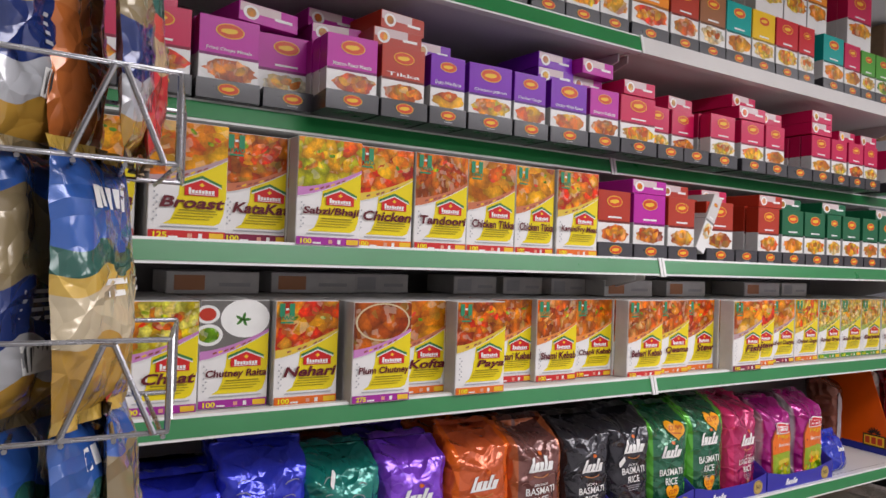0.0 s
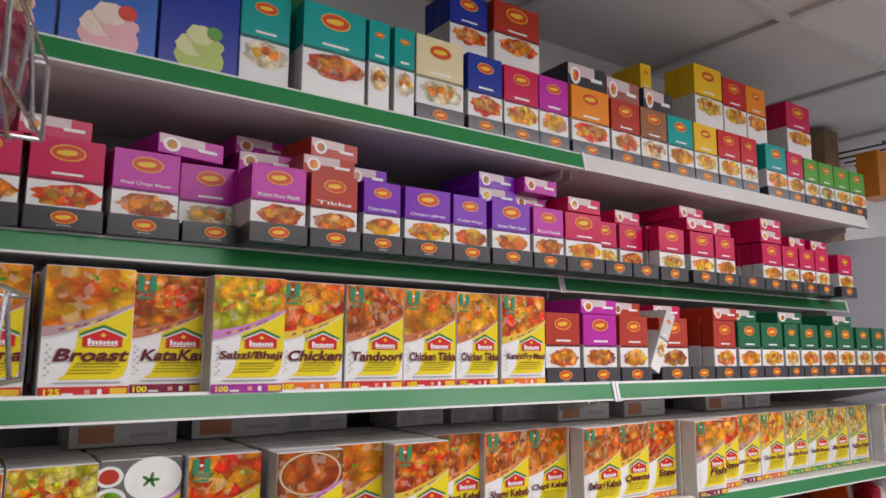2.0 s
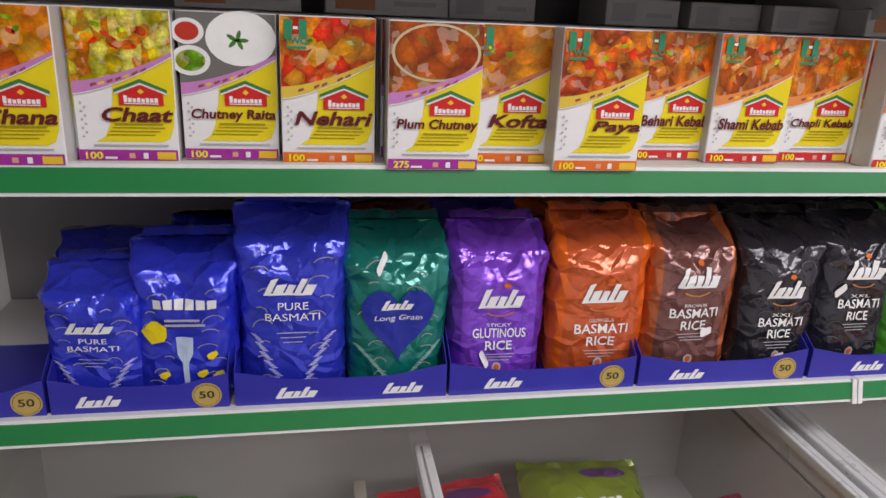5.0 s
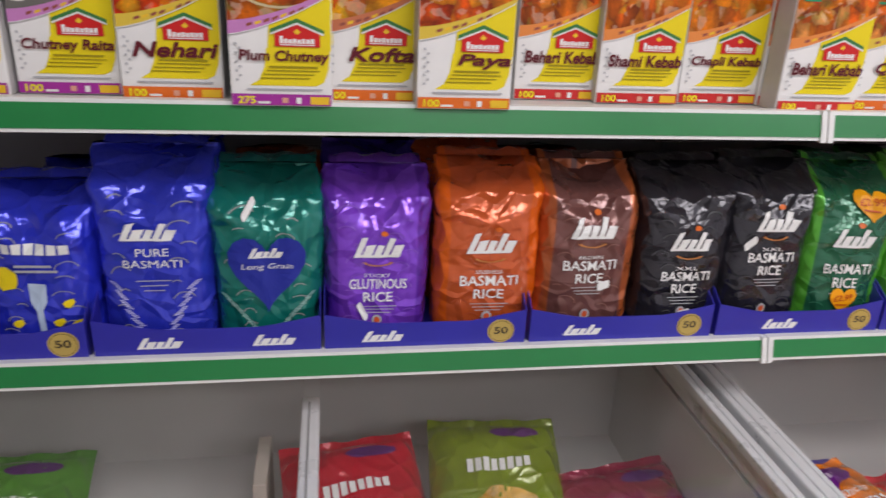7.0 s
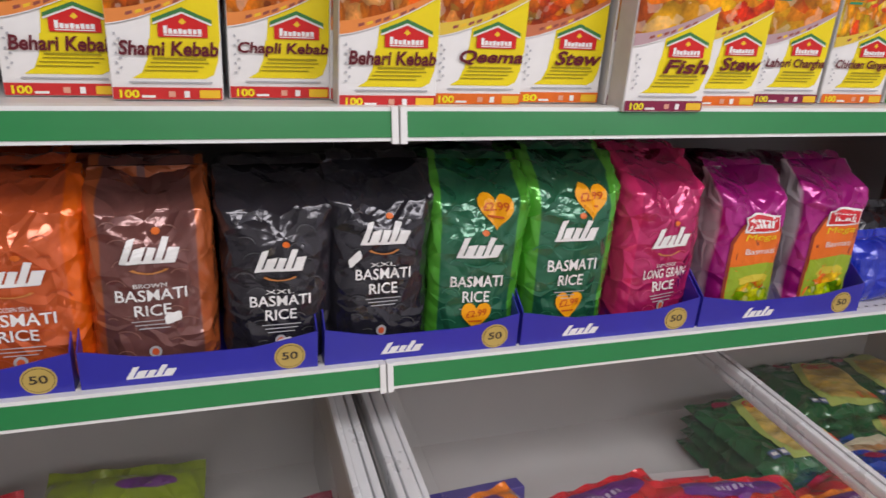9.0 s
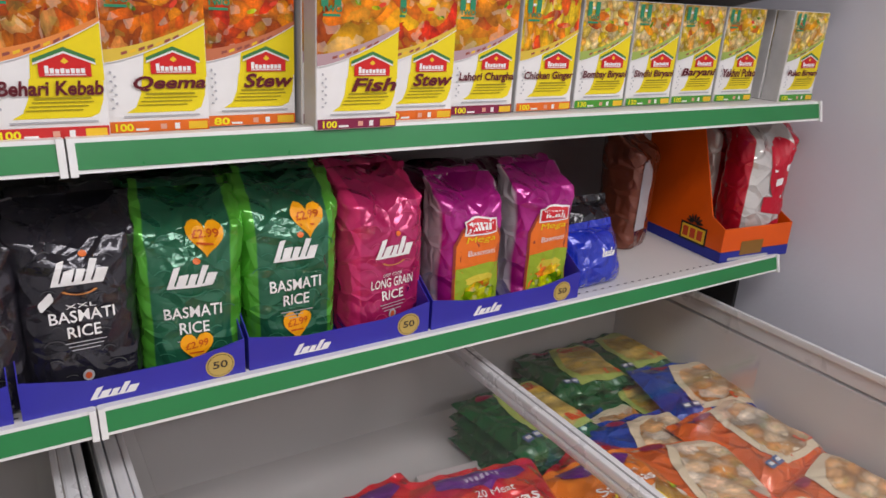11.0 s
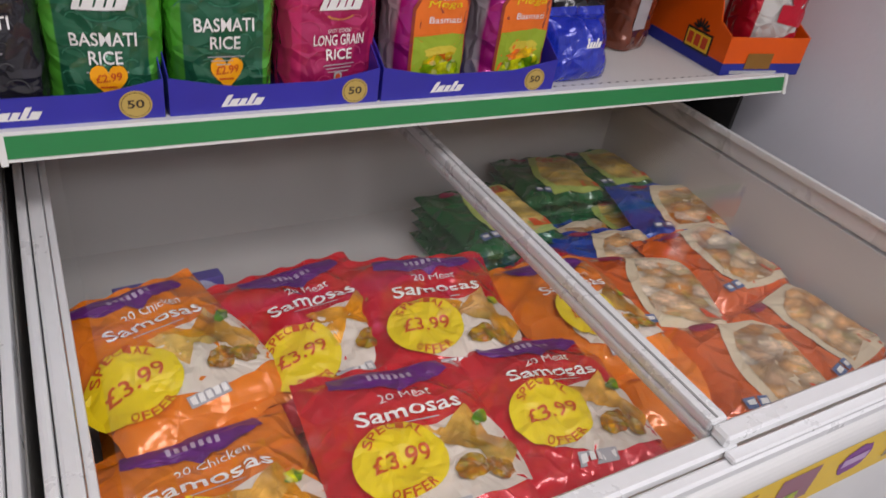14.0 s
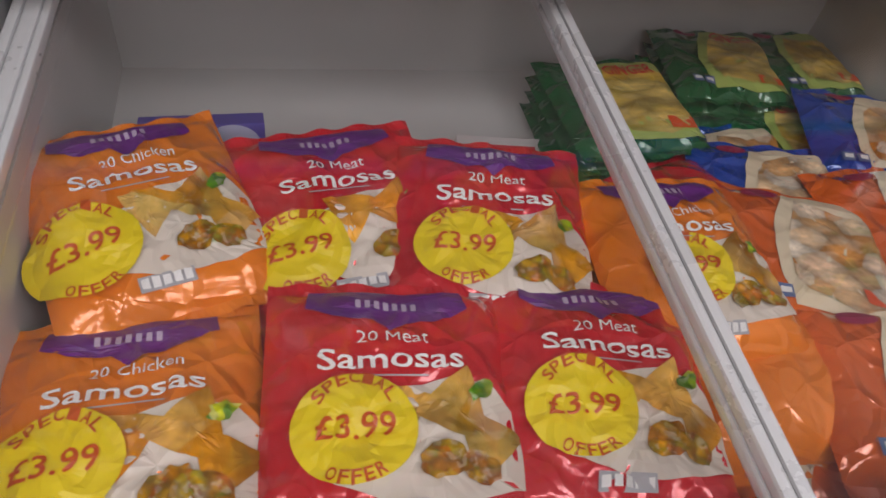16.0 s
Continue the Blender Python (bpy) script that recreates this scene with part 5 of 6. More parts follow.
Z5 = 1.0790
YB = 0.038
BAGS = [
    dict(x=-1.017, w=0.115, h=0.165, front_c=(0.03, 0.045, 0.64), kind="chevron", lines=("PURE", "BASMATI"), words="small blue pure basmati rice bag", weave=0.15),
    dict(x=-0.913, w=0.125, h=0.195, front_c=(0.03, 0.045, 0.66), kind="fork", words="blue rice bag with a silver fork and yellow shapes"),
    dict(x=-0.785, w=0.132, h=0.238, front_c=(0.03, 0.045, 0.62), kind="chevron", lines=("PURE", "BASMATI"), words="tall blue pure basmati rice bag with pale chevrons", weave=0.1),
    dict(x=-0.655, w=0.13, h=0.215, front_c=(0.008, 0.21, 0.17), kind="heart", words="teal long grain rice bag with a blue heart"),
    dict(x=-0.523, w=0.128, h=0.215, front_c=(0.25, 0.065, 0.7), side_c=(0.14, 0.03, 0.45), lines=("STICKY", "GLUTINOUS", "RICE"), words="purple glutinous rice bag", tag=(-0.3, 0.2, -0.9), mark_v=0.58, motif=(0.22, 0.08, 0.5)),
    dict(x=-0.383, w=0.135, h=0.225, front_c=(0.66, 0.12, 0.03), side_c=(0.85, 0.14, 0.006), lines=("GOLDEN SELLA", "BASMATI", "RICE"), words="orange golden basmati rice bag in a blue tray", mark_v=0.57, motif=(0.4, 0.07, 0.02)),
    dict(x=-0.252, w=0.13, h=0.222, front_c=(0.2, 0.08, 0.07), side_c=(0.45, 0.11, 0.03), lines=("BROWN", "BASMATI", "RICE"), words="brown basmati rice bag with rust-brown sides", mark_v=0.66, tag=(0.3, 0.32, 0.15), motif=(0.22, 0.1, 0.08)),
    dict(x=-0.118, w=0.125, h=0.22, front_c=(0.028, 0.026, 0.034), lines=("XXL", "BASMATI", "RICE"), words="black extra long basmati rice bag", mark_v=0.58, tag=(0.05, 0.13, 0.1), motif=(0.07, 0.07, 0.075)),
    dict(x=0.0, w=0.122, h=0.225, front_c=(0.026, 0.025, 0.034), lines=("XXL", "BASMATI", "RICE"), words="black extra long basmati rice bag with a white sticker", mark_v=0.68, tag=(-0.55, 0.555, 0.5), motif=(0.06, 0.06, 0.065)),
    dict(x=0.117, w=0.122, h=0.222, front_c=(0.02, 0.14, 0.07), side_c=(0.09, 0.4, 0.035), words="green basmati rice bag with orange heart price flashes", hearts=True, mark_v=0.58, motif=(0.03, 0.16, 0.09), turn=-6),
    dict(x=0.245, w=0.122, h=0.232, front_c=(0.02, 0.14, 0.07), side_c=(0.09, 0.4, 0.035), words="green basmati rice bag with orange heart price flashes", hearts=True, mark_v=0.62, motif=(0.03, 0.16, 0.09), turn=-2),
    dict(x=0.385, w=0.125, h=0.228, front_c=(0.5, 0.02, 0.13), side_c=(0.68, 0.03, 0.16), lines=("EASY COOK", "LONG GRAIN", "RICE"), words="crimson easy cook long grain rice bag", mark_v=0.56, motif=(0.45, 0.04, 0.13), turn=6, d=0.1),
    dict(x=0.528, w=0.112, h=0.205, front_c=(0.42, 0.012, 0.23), side_c=(0.62, 0.58, 0.6), kind="field", lines=("Mega", "Basmati"), words="magenta basmati rice bag with a paddy field picture", motif=(0.3, 0.02, 0.15), turn=3),
    dict(x=0.664, w=0.112, h=0.212, front_c=(0.42, 0.012, 0.23), side_c=(0.62, 0.58, 0.6), kind="field", lines=("Mega", "Basmati"), words="magenta basmati rice bag standing at the tray's end", motif=(0.3, 0.02, 0.15), turn=2),
]
for i, b in enumerate(BAGS):
    kw = dict(b)
    rice_bag(kw.pop("x"), YB, Z5 + 0.004, kw.pop("w"), kw.pop("h"), kw.pop("d", 0.085), kw.pop("front_c"), kw.pop("side_c", None), seed=i + 1, tilt=-2, **kw)
# bags in the second row
for i, (x, h, c) in enumerate(((-1.03, 0.2, (0.008, 0.018, 0.48)), (-0.9, 0.22, (0.008, 0.018, 0.48)), (-0.775, 0.25, (0.008, 0.018, 0.48)), (-0.65, 0.235, (0.3, 0.05, 0.01)), (-0.53, 0.25, (0.06, 0.02, 0.35)), (-0.4, 0.25, (0.6, 0.09, 0.004)), (-0.275, 0.24, (0.3, 0.05, 0.015)),
                               (-0.13, 0.23, (0.015, 0.015, 0.02)), (0.0, 0.23, (0.02, 0.02, 0.02)), (0.13, 0.24, (0.01, 0.1, 0.04)), (0.255, 0.245, (0.06, 0.3, 0.03)), (0.39, 0.243, (0.33, 0.008, 0.06)), (0.55, 0.225, (0.12, 0.004, 0.05)), (0.68, 0.22, (0.12, 0.004, 0.05)))):
    rice_bag(x, YB + 0.115, Z5 + 0.002, 0.12, h - 0.03, 0.09, c, None, seed=i + 31, plain=True, words="rice bag standing in the second row", turn=random.Random(i).uniform(-8, 8))


# ---- blue shelf trays ----
def shelf_tray(x0, x1, y, z, h=0.05, badge=True, mark=(0.3,)):
    w = x1 - x0
    t = thing("shelf_tray", "blue printed cardboard shelf tray holding rice bags", "tray", pose(x0, y, z, 0, 0, 0), "blue shelf trays")
    n = 14
    low, high = [], []
    for i in range(n + 1):
        u = i / n
        low.append((0.001 + u * (w - 0.002), 0.0))
        high.append((0.001 + u * (w - 0.002), h * 0.72 + 0.016 * max(0, abs(2 * u - 1) * 1.6 - 0.75)))
    part("front", prism_bm(low + high[::-1], 0.0, 0.0016, "y"), M_TRAYBLUE, t)
    part("base", box_bm((0.001, 0.0017, 0), (w - 0.001, 0.2, 0.0015)), M_TRAYBLUE, t)
    for sx in (0.001, w - 0.0022):
        part("side", prism_bm([(0.0018, 0.0016), (0.0018, h), (0.05, h + 0.03), (0.2, h + 0.03), (0.2, 0.0016)], sx, sx + 0.0012), M_TRAYBLUE, t)
    part("raw_edge", prism_bm([(-0.0002, -0.0), (-0.0002, 0.0025), (-0.001, 0.0025), (-0.001, 0.0)], 0.002, w - 0.002), I_WHITE, t, "white bottom edge")
    for mk in mark:
        pr = Print(lift=0.0004)
        script_mark(pr, w * mk, h * 0.36, 0.052, 0.015, I_WHITE, 1)
        link_mesh("mark", pr.mesh("mark"), t, "plain white mark")
    if badge:
        pr = Print(lift=0.0004)
        pr.oval(w * 0.87, h * 0.42, 0.0175, 0.0165, I_GOLD, 1, 2, 24)
        pr.oval(w * 0.87, h * 0.42, 0.0155, 0.0145, ink((0.08, 0.06, 0.02)), 1.6, 2, 24)
        pr.oval(w * 0.87, h * 0.42, 0.0148, 0.0138, I_GOLD, 2.2, 2, 24)
        pr.text("50", w * 0.87 - 0.009, h * 0.42 - 0.004, 0.018, 0.01, ink((0.05, 0.04, 0.03)), 3, 0, 0.02)
        link_mesh("badge", pr.mesh("badge"), t, "round gold badge reading 50")


for x0, x1, badge, mark in ((-1.229, -1.070, True, (0.3,)), (-1.067, -0.862, True, (0.26,)), (-0.857, -0.592, False, (0.28, 0.78)), (-0.590, -0.334, True, (0.28,)), (-0.330, -0.078, True, (0.28,)), (-0.072, 0.172, True, (0.38,)), (0.175, 0.437, True, (0.32,)), (0.44, 0.722, True, (0.35,))):
    shelf_tray(x0, x1, 0.021, Z5 + 0.0005, badge=badge, mark=mark)


# ---- right end of the bottom shelf ----
def soft_pack(name, label, category, m, w, l, hgt, mat, seed=1, group="", flatness=3.0, seal=0.012, nu=22, nv=22, wrinkle=0.006, seals=True):
    """A pillow pack lying on its back: u across, v along, bulging up."""
    rnd = random.Random(seed)
    ph = [rnd.uniform(0, 9) for _ in range(3)]

    def top(u, v, lift=0.0):
        bulge = max(0.0, (1 - abs(u) ** flatness) * (1 - abs(v) ** flatness)) ** 0.55
        p = Vector((u * 2.3 + ph[0], v * 2.3 + ph[1], ph[2]))
        wr = noise.noise(p) * 0.8 + 0.8 * (0.5 - abs(noise.noise(p * 2.1)))
        edge = 0.35 + 0.65 * bulge
        rad = 0.25 * math.sin(u * 9 + ph[0] * 3) * max(0, abs(v) - 0.6) * 0.03
        return (u * w / 2 * (1 - 0.05 * bulge), v * l / 2 * (1 - 0.03 * bulge), hgt * bulge + wrinkle * wr * edge + rad * bulge + lift)

    verts, faces, uvs = [], [], []
    for j in range(nv + 1):
        for i in range(nu + 1):
            u, v = -1 + 2 * i / nu, -1 + 2 * j / nv
            verts.append(top(u, v))
            uvs.append((u, v))
    n = nu + 1
    off = len(verts)
    for j in range(nv + 1):
        for i in range(n):
            u, v = -1 + 2 * i / nu, -1 + 2 * j / nv
            x, y, z = verts[j * n + i]
            b = max(0.0, (1 - abs(u) ** 3) * (1 - abs(v) ** 3)) ** 0.5
            edge = i in (0, nu) or j in (0, nv)
            verts.append((x, y, z if edge else -hgt * 0.35 * b + min(0.0, z * 0.1)))
            uvs.append((u, v))
    for j in range(nv):
        for i in range(nu):
            a = j * n + i
            faces.append((a, a + 1, a + n + 1, a + n))
            b = off + a
            faces.append((b, b + n, b + n + 1, b + 1))
    me = bpy.data.meshes.new("pack")
    me.from_pydata(verts, [], faces)
    layer = me.uv_layers.new(name="uv")
    for loop in me.loops:
        layer.data[loop.index].uv = uvs[loop.vertex_index]
    me.materials.append(mat)
    me.shade_smooth()
    t = thing(name, label, category, m, group)
    link_mesh("pack", me, t)
    if seals:
        for sgn in (-1, 1):
            vs, fs = [], []
            for i in range(n):
                u = -1 + 2 * i / nu
                x, y, z = top(u, sgn)
                vs.append((x, y, z))
                vs.append((x, y + sgn * seal, z + 0.003 * math.sin(i * 0.9 + seed)))
            for i in range(nu):
                f = (2 * i, 2 * i + 1, 2 * i + 3, 2 * i + 2)
                fs.append(f[::-1] if sgn > 0 else f)
            sm = bpy.data.meshes.new("seal")
            sm.from_pydata(vs, [], fs)
            sm.materials.append(mat)
            link_mesh("seal", sm, t, "crimped end seal")
    return t, top


t, top = soft_pack("rice_pack", "small blue rice pack lying on the shelf", "rice pack", pose(0.792, 0.075, Z5 + 0.045, 72, 0, 4), 0.122, 0.1, 0.032, film("blue_pack_film", (0.012, 0.03, 0.42), weave=0.25), 5, "small rice packs")
pr = Print(lambda u, v, h: top(u, v, h), 0.0008)
script_mark(pr, 0.15, 0.15, 0.5, 0.3, I_WHITE, 1)
link_mesh("mark", pr.mesh("mark"), t)
t, top = soft_pack("rice_pack", "small black rice pack lying behind a blue one", "rice pack", pose(0.845, 0.15, Z5 + 0.06, 66, 0, 0), 0.13, 0.11, 0.03, film("black_pack_film", (0.015, 0.015, 0.02)), 6, "small rice packs")
pr = Print(lambda u, v, h: top(u, v, h), 0.0008)
script_mark(pr, 0.05, 0.2, 0.5, 0.3, I_WHITE, 1)
link_mesh("mark", pr.mesh("mark"), t)
t = rice_bag(1.018, 0.165, Z5 + 0.002, 0.1, 0.23, 0.09, (0.2, 0.05, 0.025), None, seed=77, plain=True, words="brown rice bag seen from its printed back", turn=20)
_, fr = rice_surface(0.1, 0.23, 0.09, 77)
pr = Print(fr, 0.0008)
pr.star(-0.35, 0.47, [(-0.35, -0.3), (0, -0.3), (0.35, -0.3), (0.35, 0), (0.35, 0.3), (0, 0.3), (-0.35, 0.3), (-0.35, 0)], ink((0.42, 0.4, 0.42)), 1, 4)
for k in range(7):
    pr.rect(-0.64, 0.3 + 0.06 * k, -0.1, 0.315 + 0.06 * k, I_GREY, 2)
link_mesh("back_print", pr.mesh("back_print"), t)


def display_case(x0, x1, y0, y1, z, h):
    """An orange shelf case with a sloping side, open in front."""
    t = thing("display_case", "orange cardboard shelf case with a blue foot", "display case", pose(x0, y0, 0, 0, 0, -6) @ pose(-x0, -y0, 0), "")
    org, blu = card((0.75, 0.1, 0.004)), card((0.02, 0.03, 0.28))
    low = 0.068
    for sx in (x0, x1 - 0.002):
        part("side", prism_bm([(y0, z + 0.0215), (y0, z + low), (y0 + 0.035, z + low + 0.016), (y0 + 0.1, z + h), (y1, z + h), (y1, z + 0.0215)], sx, sx + 0.002), org, t)
        part("foot", box_bm((sx - 0.0006, y0 - 0.0006, z), (sx + 0.0026, y1, z + 0.021)), blu, t, "blue foot")
    part("front", box_bm((x0 + 0.0021, y0, z + 0.0215), (x1 - 0.0021, y0 + 0.002, z + low)), org, t)
    part("front_foot", box_bm((x0 + 0.0027, y0 - 0.0006, z), (x1 - 0.0027, y0 + 0.0026, z + 0.021)), blu, t, "blue foot")
    part("back", box_bm((x0 + 0.0021, y1 - 0.002, z + 0.0215), (x1 - 0.0021, y1, z + h)), org, t)
    side = Print(lambda u, v, hh: (x0 - 0.0008 - hh, y0 + 0.11 - u, z + v), 0.0005)
    side.rect(0.0, 0.018, 0.07, 0.055, ink((0.02, 0.02, 0.02)), 1)
    side.rect(0.004, 0.022, 0.066, 0.051, I_AMBER, 2)
    for k in range(3):
        side.rect(0.008 + 0.019 * k, 0.027, 0.022 + 0.019 * k, 0.047, ink((0.55, 0.06, 0.02)), 3)
    for k in range(7):
        a = math.pi * (k + 0.5) / 7
        side.oval(0.035 + 0.014 * math.cos(a), 0.057 + 0.011 * math.sin(a), 0.009, 0.0025, ink((0.02, 0.02, 0.02)), 2, 1, 8, a)
    link_mesh("mark", side.mesh("mark"), t, "black and amber mark")
    fm = Print(lambda u, v, hh: (x0 + u, y0 - 0.0008 - hh, z + v), 0.0005)
    fm.rect(0.05, 0.012, 0.11, 0.04, ink((0.25, 0.12, 0.02)), 1)
    fm.rect(0.02, 0.003, 0.13, 0.009, I_GREY, 1)
    link_mesh("front_mark", fm.mesh("front_mark"), t)


display_case(1.095, 1.28, 0.034, 0.27, Z5 + 0.0005, 0.262)
t = rice_bag(1.205, 0.036, Z5 + 0.024, 0.115, 0.245, 0.085, (0.68, 0.66, 0.62), (0.5, 0.01, 0.03), seed=88, plain=True, words="white and red glutinous rice bag in the case", turn=-14)
_, fr = rice_surface(0.115, 0.245, 0.085, 88)
pr = Print(fr, 0.0008)
redk = ink((0.5, 0.01, 0.03))
pr.oval(0.45, 0.62, 0.5, 0.24, redk, 1, 4, 24)
pr.star(0.35, 0.34, [(-0.5, -0.06), (0, -0.08), (0.55, -0.1), (0.55, 0.02), (0.1, 0.06), (-0.5, 0.06)], redk, 1, 3)
pr.star(0.45, 0.12, [(-0.5, -0.11), (0, -0.11), (0.5, -0.11), (0.5, 0.1), (0, 0.08), (-0.3, 0.04)], redk, 1, 3)
pr.rect(0.1, 0.6, 0.75, 0.66, I_WHITE, 2)
sticker(pr, 0.4, 0.52, I_WHITE, 2, 0.3, 0.06, 0.1)
pr.text("Glutinous", 0.0, 0.13, 0.85, 0.045, I_WHITE, 2)
link_mesh("front_print", pr.mesh("front_print"), t)
rice_bag(1.22, 0.135, Z5 + 0.024, 0.11, 0.24, 0.085, (0.5, 0.02, 0.03), (0.6, 0.55, 0.5), seed=91, plain=True, words="red rice bag in the orange case", turn=5)


# ---- frozen goods ----
def bands(name, stops, rough=0.2):
    """Printed film in bands along the pack: (v, colour) from one end to the other."""
    m = film(name, stops[0][1], None, rough=rough)
    nt = m.node_tree
    b = nt.nodes["Principled BSDF"]
    uv = nt.nodes.new("ShaderNodeUVMap")
    uv.uv_map = "uv"
    sep = nt.nodes.new("ShaderNodeSeparateXYZ")
    nt.links.new(uv.outputs["UV"], sep.inputs["Vector"])
    sx = nt.nodes.new("ShaderNodeMath")
    sx.operation = "SINE"
    k = nt.nodes.new("ShaderNodeMath")
    k.operation = "MULTIPLY"
    k.inputs[1].default_value = 6.0
    nt.links.new(sep.outputs["X"], k.inputs[0])
    nt.links.new(k.outputs["Value"], sx.inputs[0])
    ad = nt.nodes.new("ShaderNodeMath")
    ad.operation = "MULTIPLY_ADD"
    ad.inputs[1].default_value = 0.06
    nt.links.new(sx.outputs["Value"], ad.inputs[0])
    nt.links.new(sep.outputs["Y"], ad.inputs[2])
    mr = nt.nodes.new("ShaderNodeMapRange")
    mr.inputs["From Min"].default_value, mr.inputs["From Max"].default_value = -1, 1
    nt.links.new(ad.outputs["Value"], mr.inputs["Value"])
    ramp = nt.nodes.new("ShaderNodeValToRGB")
    ramp.color_ramp.interpolation = "CONSTANT"
    el = ramp.color_ramp.elements
    el[0].position, el[0].color = 0.0, rgba(stops[0][1])
    el[1].position, el[1].color = (stops[1][0] + 1) / 2, rgba(stops[1][1])
    for v, c in stops[2:]:
        e = el.new((v + 1) / 2)
        e.color = rgba(c)
    nt.links.new(mr.outputs["Result"], ramp.inputs["Fac"])
    nt.links.new(ramp.outputs["Color"], b.inputs["Base Color"])
    return m


SAMRED, SAMORANGE = (0.66, 0.01, 0.022), (0.9, 0.23, 0.008)
FILM_RED = film("red_samosa_film", SAMRED, rough=0.18)
FILM_ORANGE = film("orange_samosa_film", SAMORANGE, rough=0.18)
F_PASTRY = food("pastry_print", [(0.8, 0.44, 0.15), (0.88, 0.64, 0.34), (0.75, 0.32, 0.07), (0.85, 0.56, 0.26)], 16, garnish=0.12)
F_FILLING = food("filling_print", [(0.4, 0.18, 0.05), (0.65, 0.45, 0.2), (0.5, 0.08, 0.03), (0.3, 0.3, 0.06), (0.6, 0.35, 0.12)], 95)
F_PLATE = ink((0.7, 0.63, 0.54))
I_PURPLE = ink((0.13, 0.012, 0.2))


def samosa_bag(x, y, z, turn, red=True, seed=1, rx=0.0, ry=0.0, badge=(-0.15, -0.38), w=0.215, l=0.235, hgt=0.03, offer=True):
    word = "Meat" if red else "Chicken"
    label = "%s bag of frozen %s samosas with a yellow price sticker" % ("red" if red else "orange", word.lower())
    t, top = soft_pack("samosa_bag", label, "frozen food", pose(x, y, z, rx, ry, turn), w, l, hgt, FILM_RED if red else FILM_ORANGE, seed, "samosa bags", wrinkle=0.012, nu=32, nv=32)
    place = lambda u, v, h: top(u, v, h + 0.0012)
    pr = Print(place, 0.0008)
    # picture of pastries on a plate
    pr.star(0.25, -0.33, [(a * 0.72, b * 0.42) for a, b in ((-1, -0.7), (-0.5, -1), (0, -1.05), (0.5, -1), (1, -0.8), (1.02, -0.2), (1.02, 0.5), (0.8, 0.95), (0.3, 1.1), (-0.3, 0.9), (-0.8, 0.5), (-1.15, -0.1))], F_PLATE, 1, 5)
    tri = lambda cu, cv, s, a: [(s * math.cos(a + k * 2 * math.pi / 9) * (1.15 if k % 3 == 0 else 0.72), s * math.sin(a + k * 2 * math.pi / 9) * (1.15 if k % 3 == 0 else 0.72)) for k in range(9)]
    for k, (cu, cv, s, a) in enumerate(((0.02, -0.12, 0.27, 0.4), (0.5, -0.1, 0.3, 1.2), (0.72, -0.36, 0.26, 0.2), (-0.35, -0.3, 0.22, 0.9))):
        pr.star(cu, cv, tri(cu, cv, s, a), F_PASTRY, 2 + k * 0.7, 4)
    pr.oval(0.35, -0.5, 0.2, 0.13, F_FILLING, 5, 4, 18, 0.3, 0.25, seed)
    pr.oval(0.62, -0.55, 0.16, 0.11, F_FILLING, 5.7, 4, 18, -0.2, 0.25, seed + 1)
    pr.oval(0.72, 0.02, 0.12, 0.07, FOOD["green"], 5.7, 3, 12, 0.5, 0.5, seed)
    link_mesh("picture", pr.mesh("picture"), t, "printed picture of samosas")
    pr = Print(place, 0.0008)
    pr.star(0.0, 0.77, [(-0.66, 0.2), (0, 0.21), (0.66, 0.2), (0.7, 0.0), (0.4, -0.14), (0.14, -0.15), (0.0, -0.25), (-0.14, -0.15), (-0.4, -0.14), (-0.7, 0.0)], I_PURPLE, 1, 6)
    for k in range(7):
        pr.rect(-0.28 + 0.08 * k, 0.73, -0.235 + 0.08 * k, 0.81, ink((0.5, 0.4, 0.55)), 3)
    link_mesh("swoosh", pr.mesh("swoosh"), t, "purple swoosh")
    pr = Print(place, 0.0008)
    pr.text("20 " + word, -0.28, 0.41, 0.6 if red else 0.72, 0.1, I_WHITE, 3)
    pr.text("Samosas", -0.6, 0.2, 1.2, 0.16, I_WHITE, 3, 0.0, 0.012)
    pr.rect(-0.34, 0.14, 0.3, 0.152, I_GREY, 3)
    link_mesh("title", pr.mesh("title"), t, "white lettering")
    pr = Print(place, 0.0008)
    pr.rect(-0.28, -0.86, 0.22, -0.74, I_GREY, 3)
    for k in range(5):
        pr.rect(-0.26 + 0.095 * k, -0.84, -0.19 + 0.095 * k, -0.77, I_WHITE, 4)
    link_mesh("panel", pr.mesh("panel"), t, "grey nutrition panel")
    if offer:
        cu, cv = badge
        pr = Print(place, 0.0008)
        ru = 0.052 / (w / 2)
        rv = 0.047 / (l / 2)
        pr.oval(cu, cv, ru, rv, I_YELLOW, 8, 6, 32)
        pr.text("\u00a33.99", cu - ru * 0.62, cv - rv * 0.2, ru * 1.26, rv * 0.42, I_PRICE, 9.5, 0.0, 0.012)
        pr.arc("SPECIAL", cu, cv, ru * 0.74, rv * 0.24, math.radians(150), math.radians(30), I_PRICE, 9.5)
        pr.arc("OFFER", cu, cv, ru * 0.74, rv * 0.24, math.radians(232), math.radians(308), I_PRICE, 9.5, inward=True)
        link_mesh("price_sticker", pr.mesh("price_sticker"), t, "round yellow special offer sticker, 3.99 pounds")
    return t


ZB = 0.825
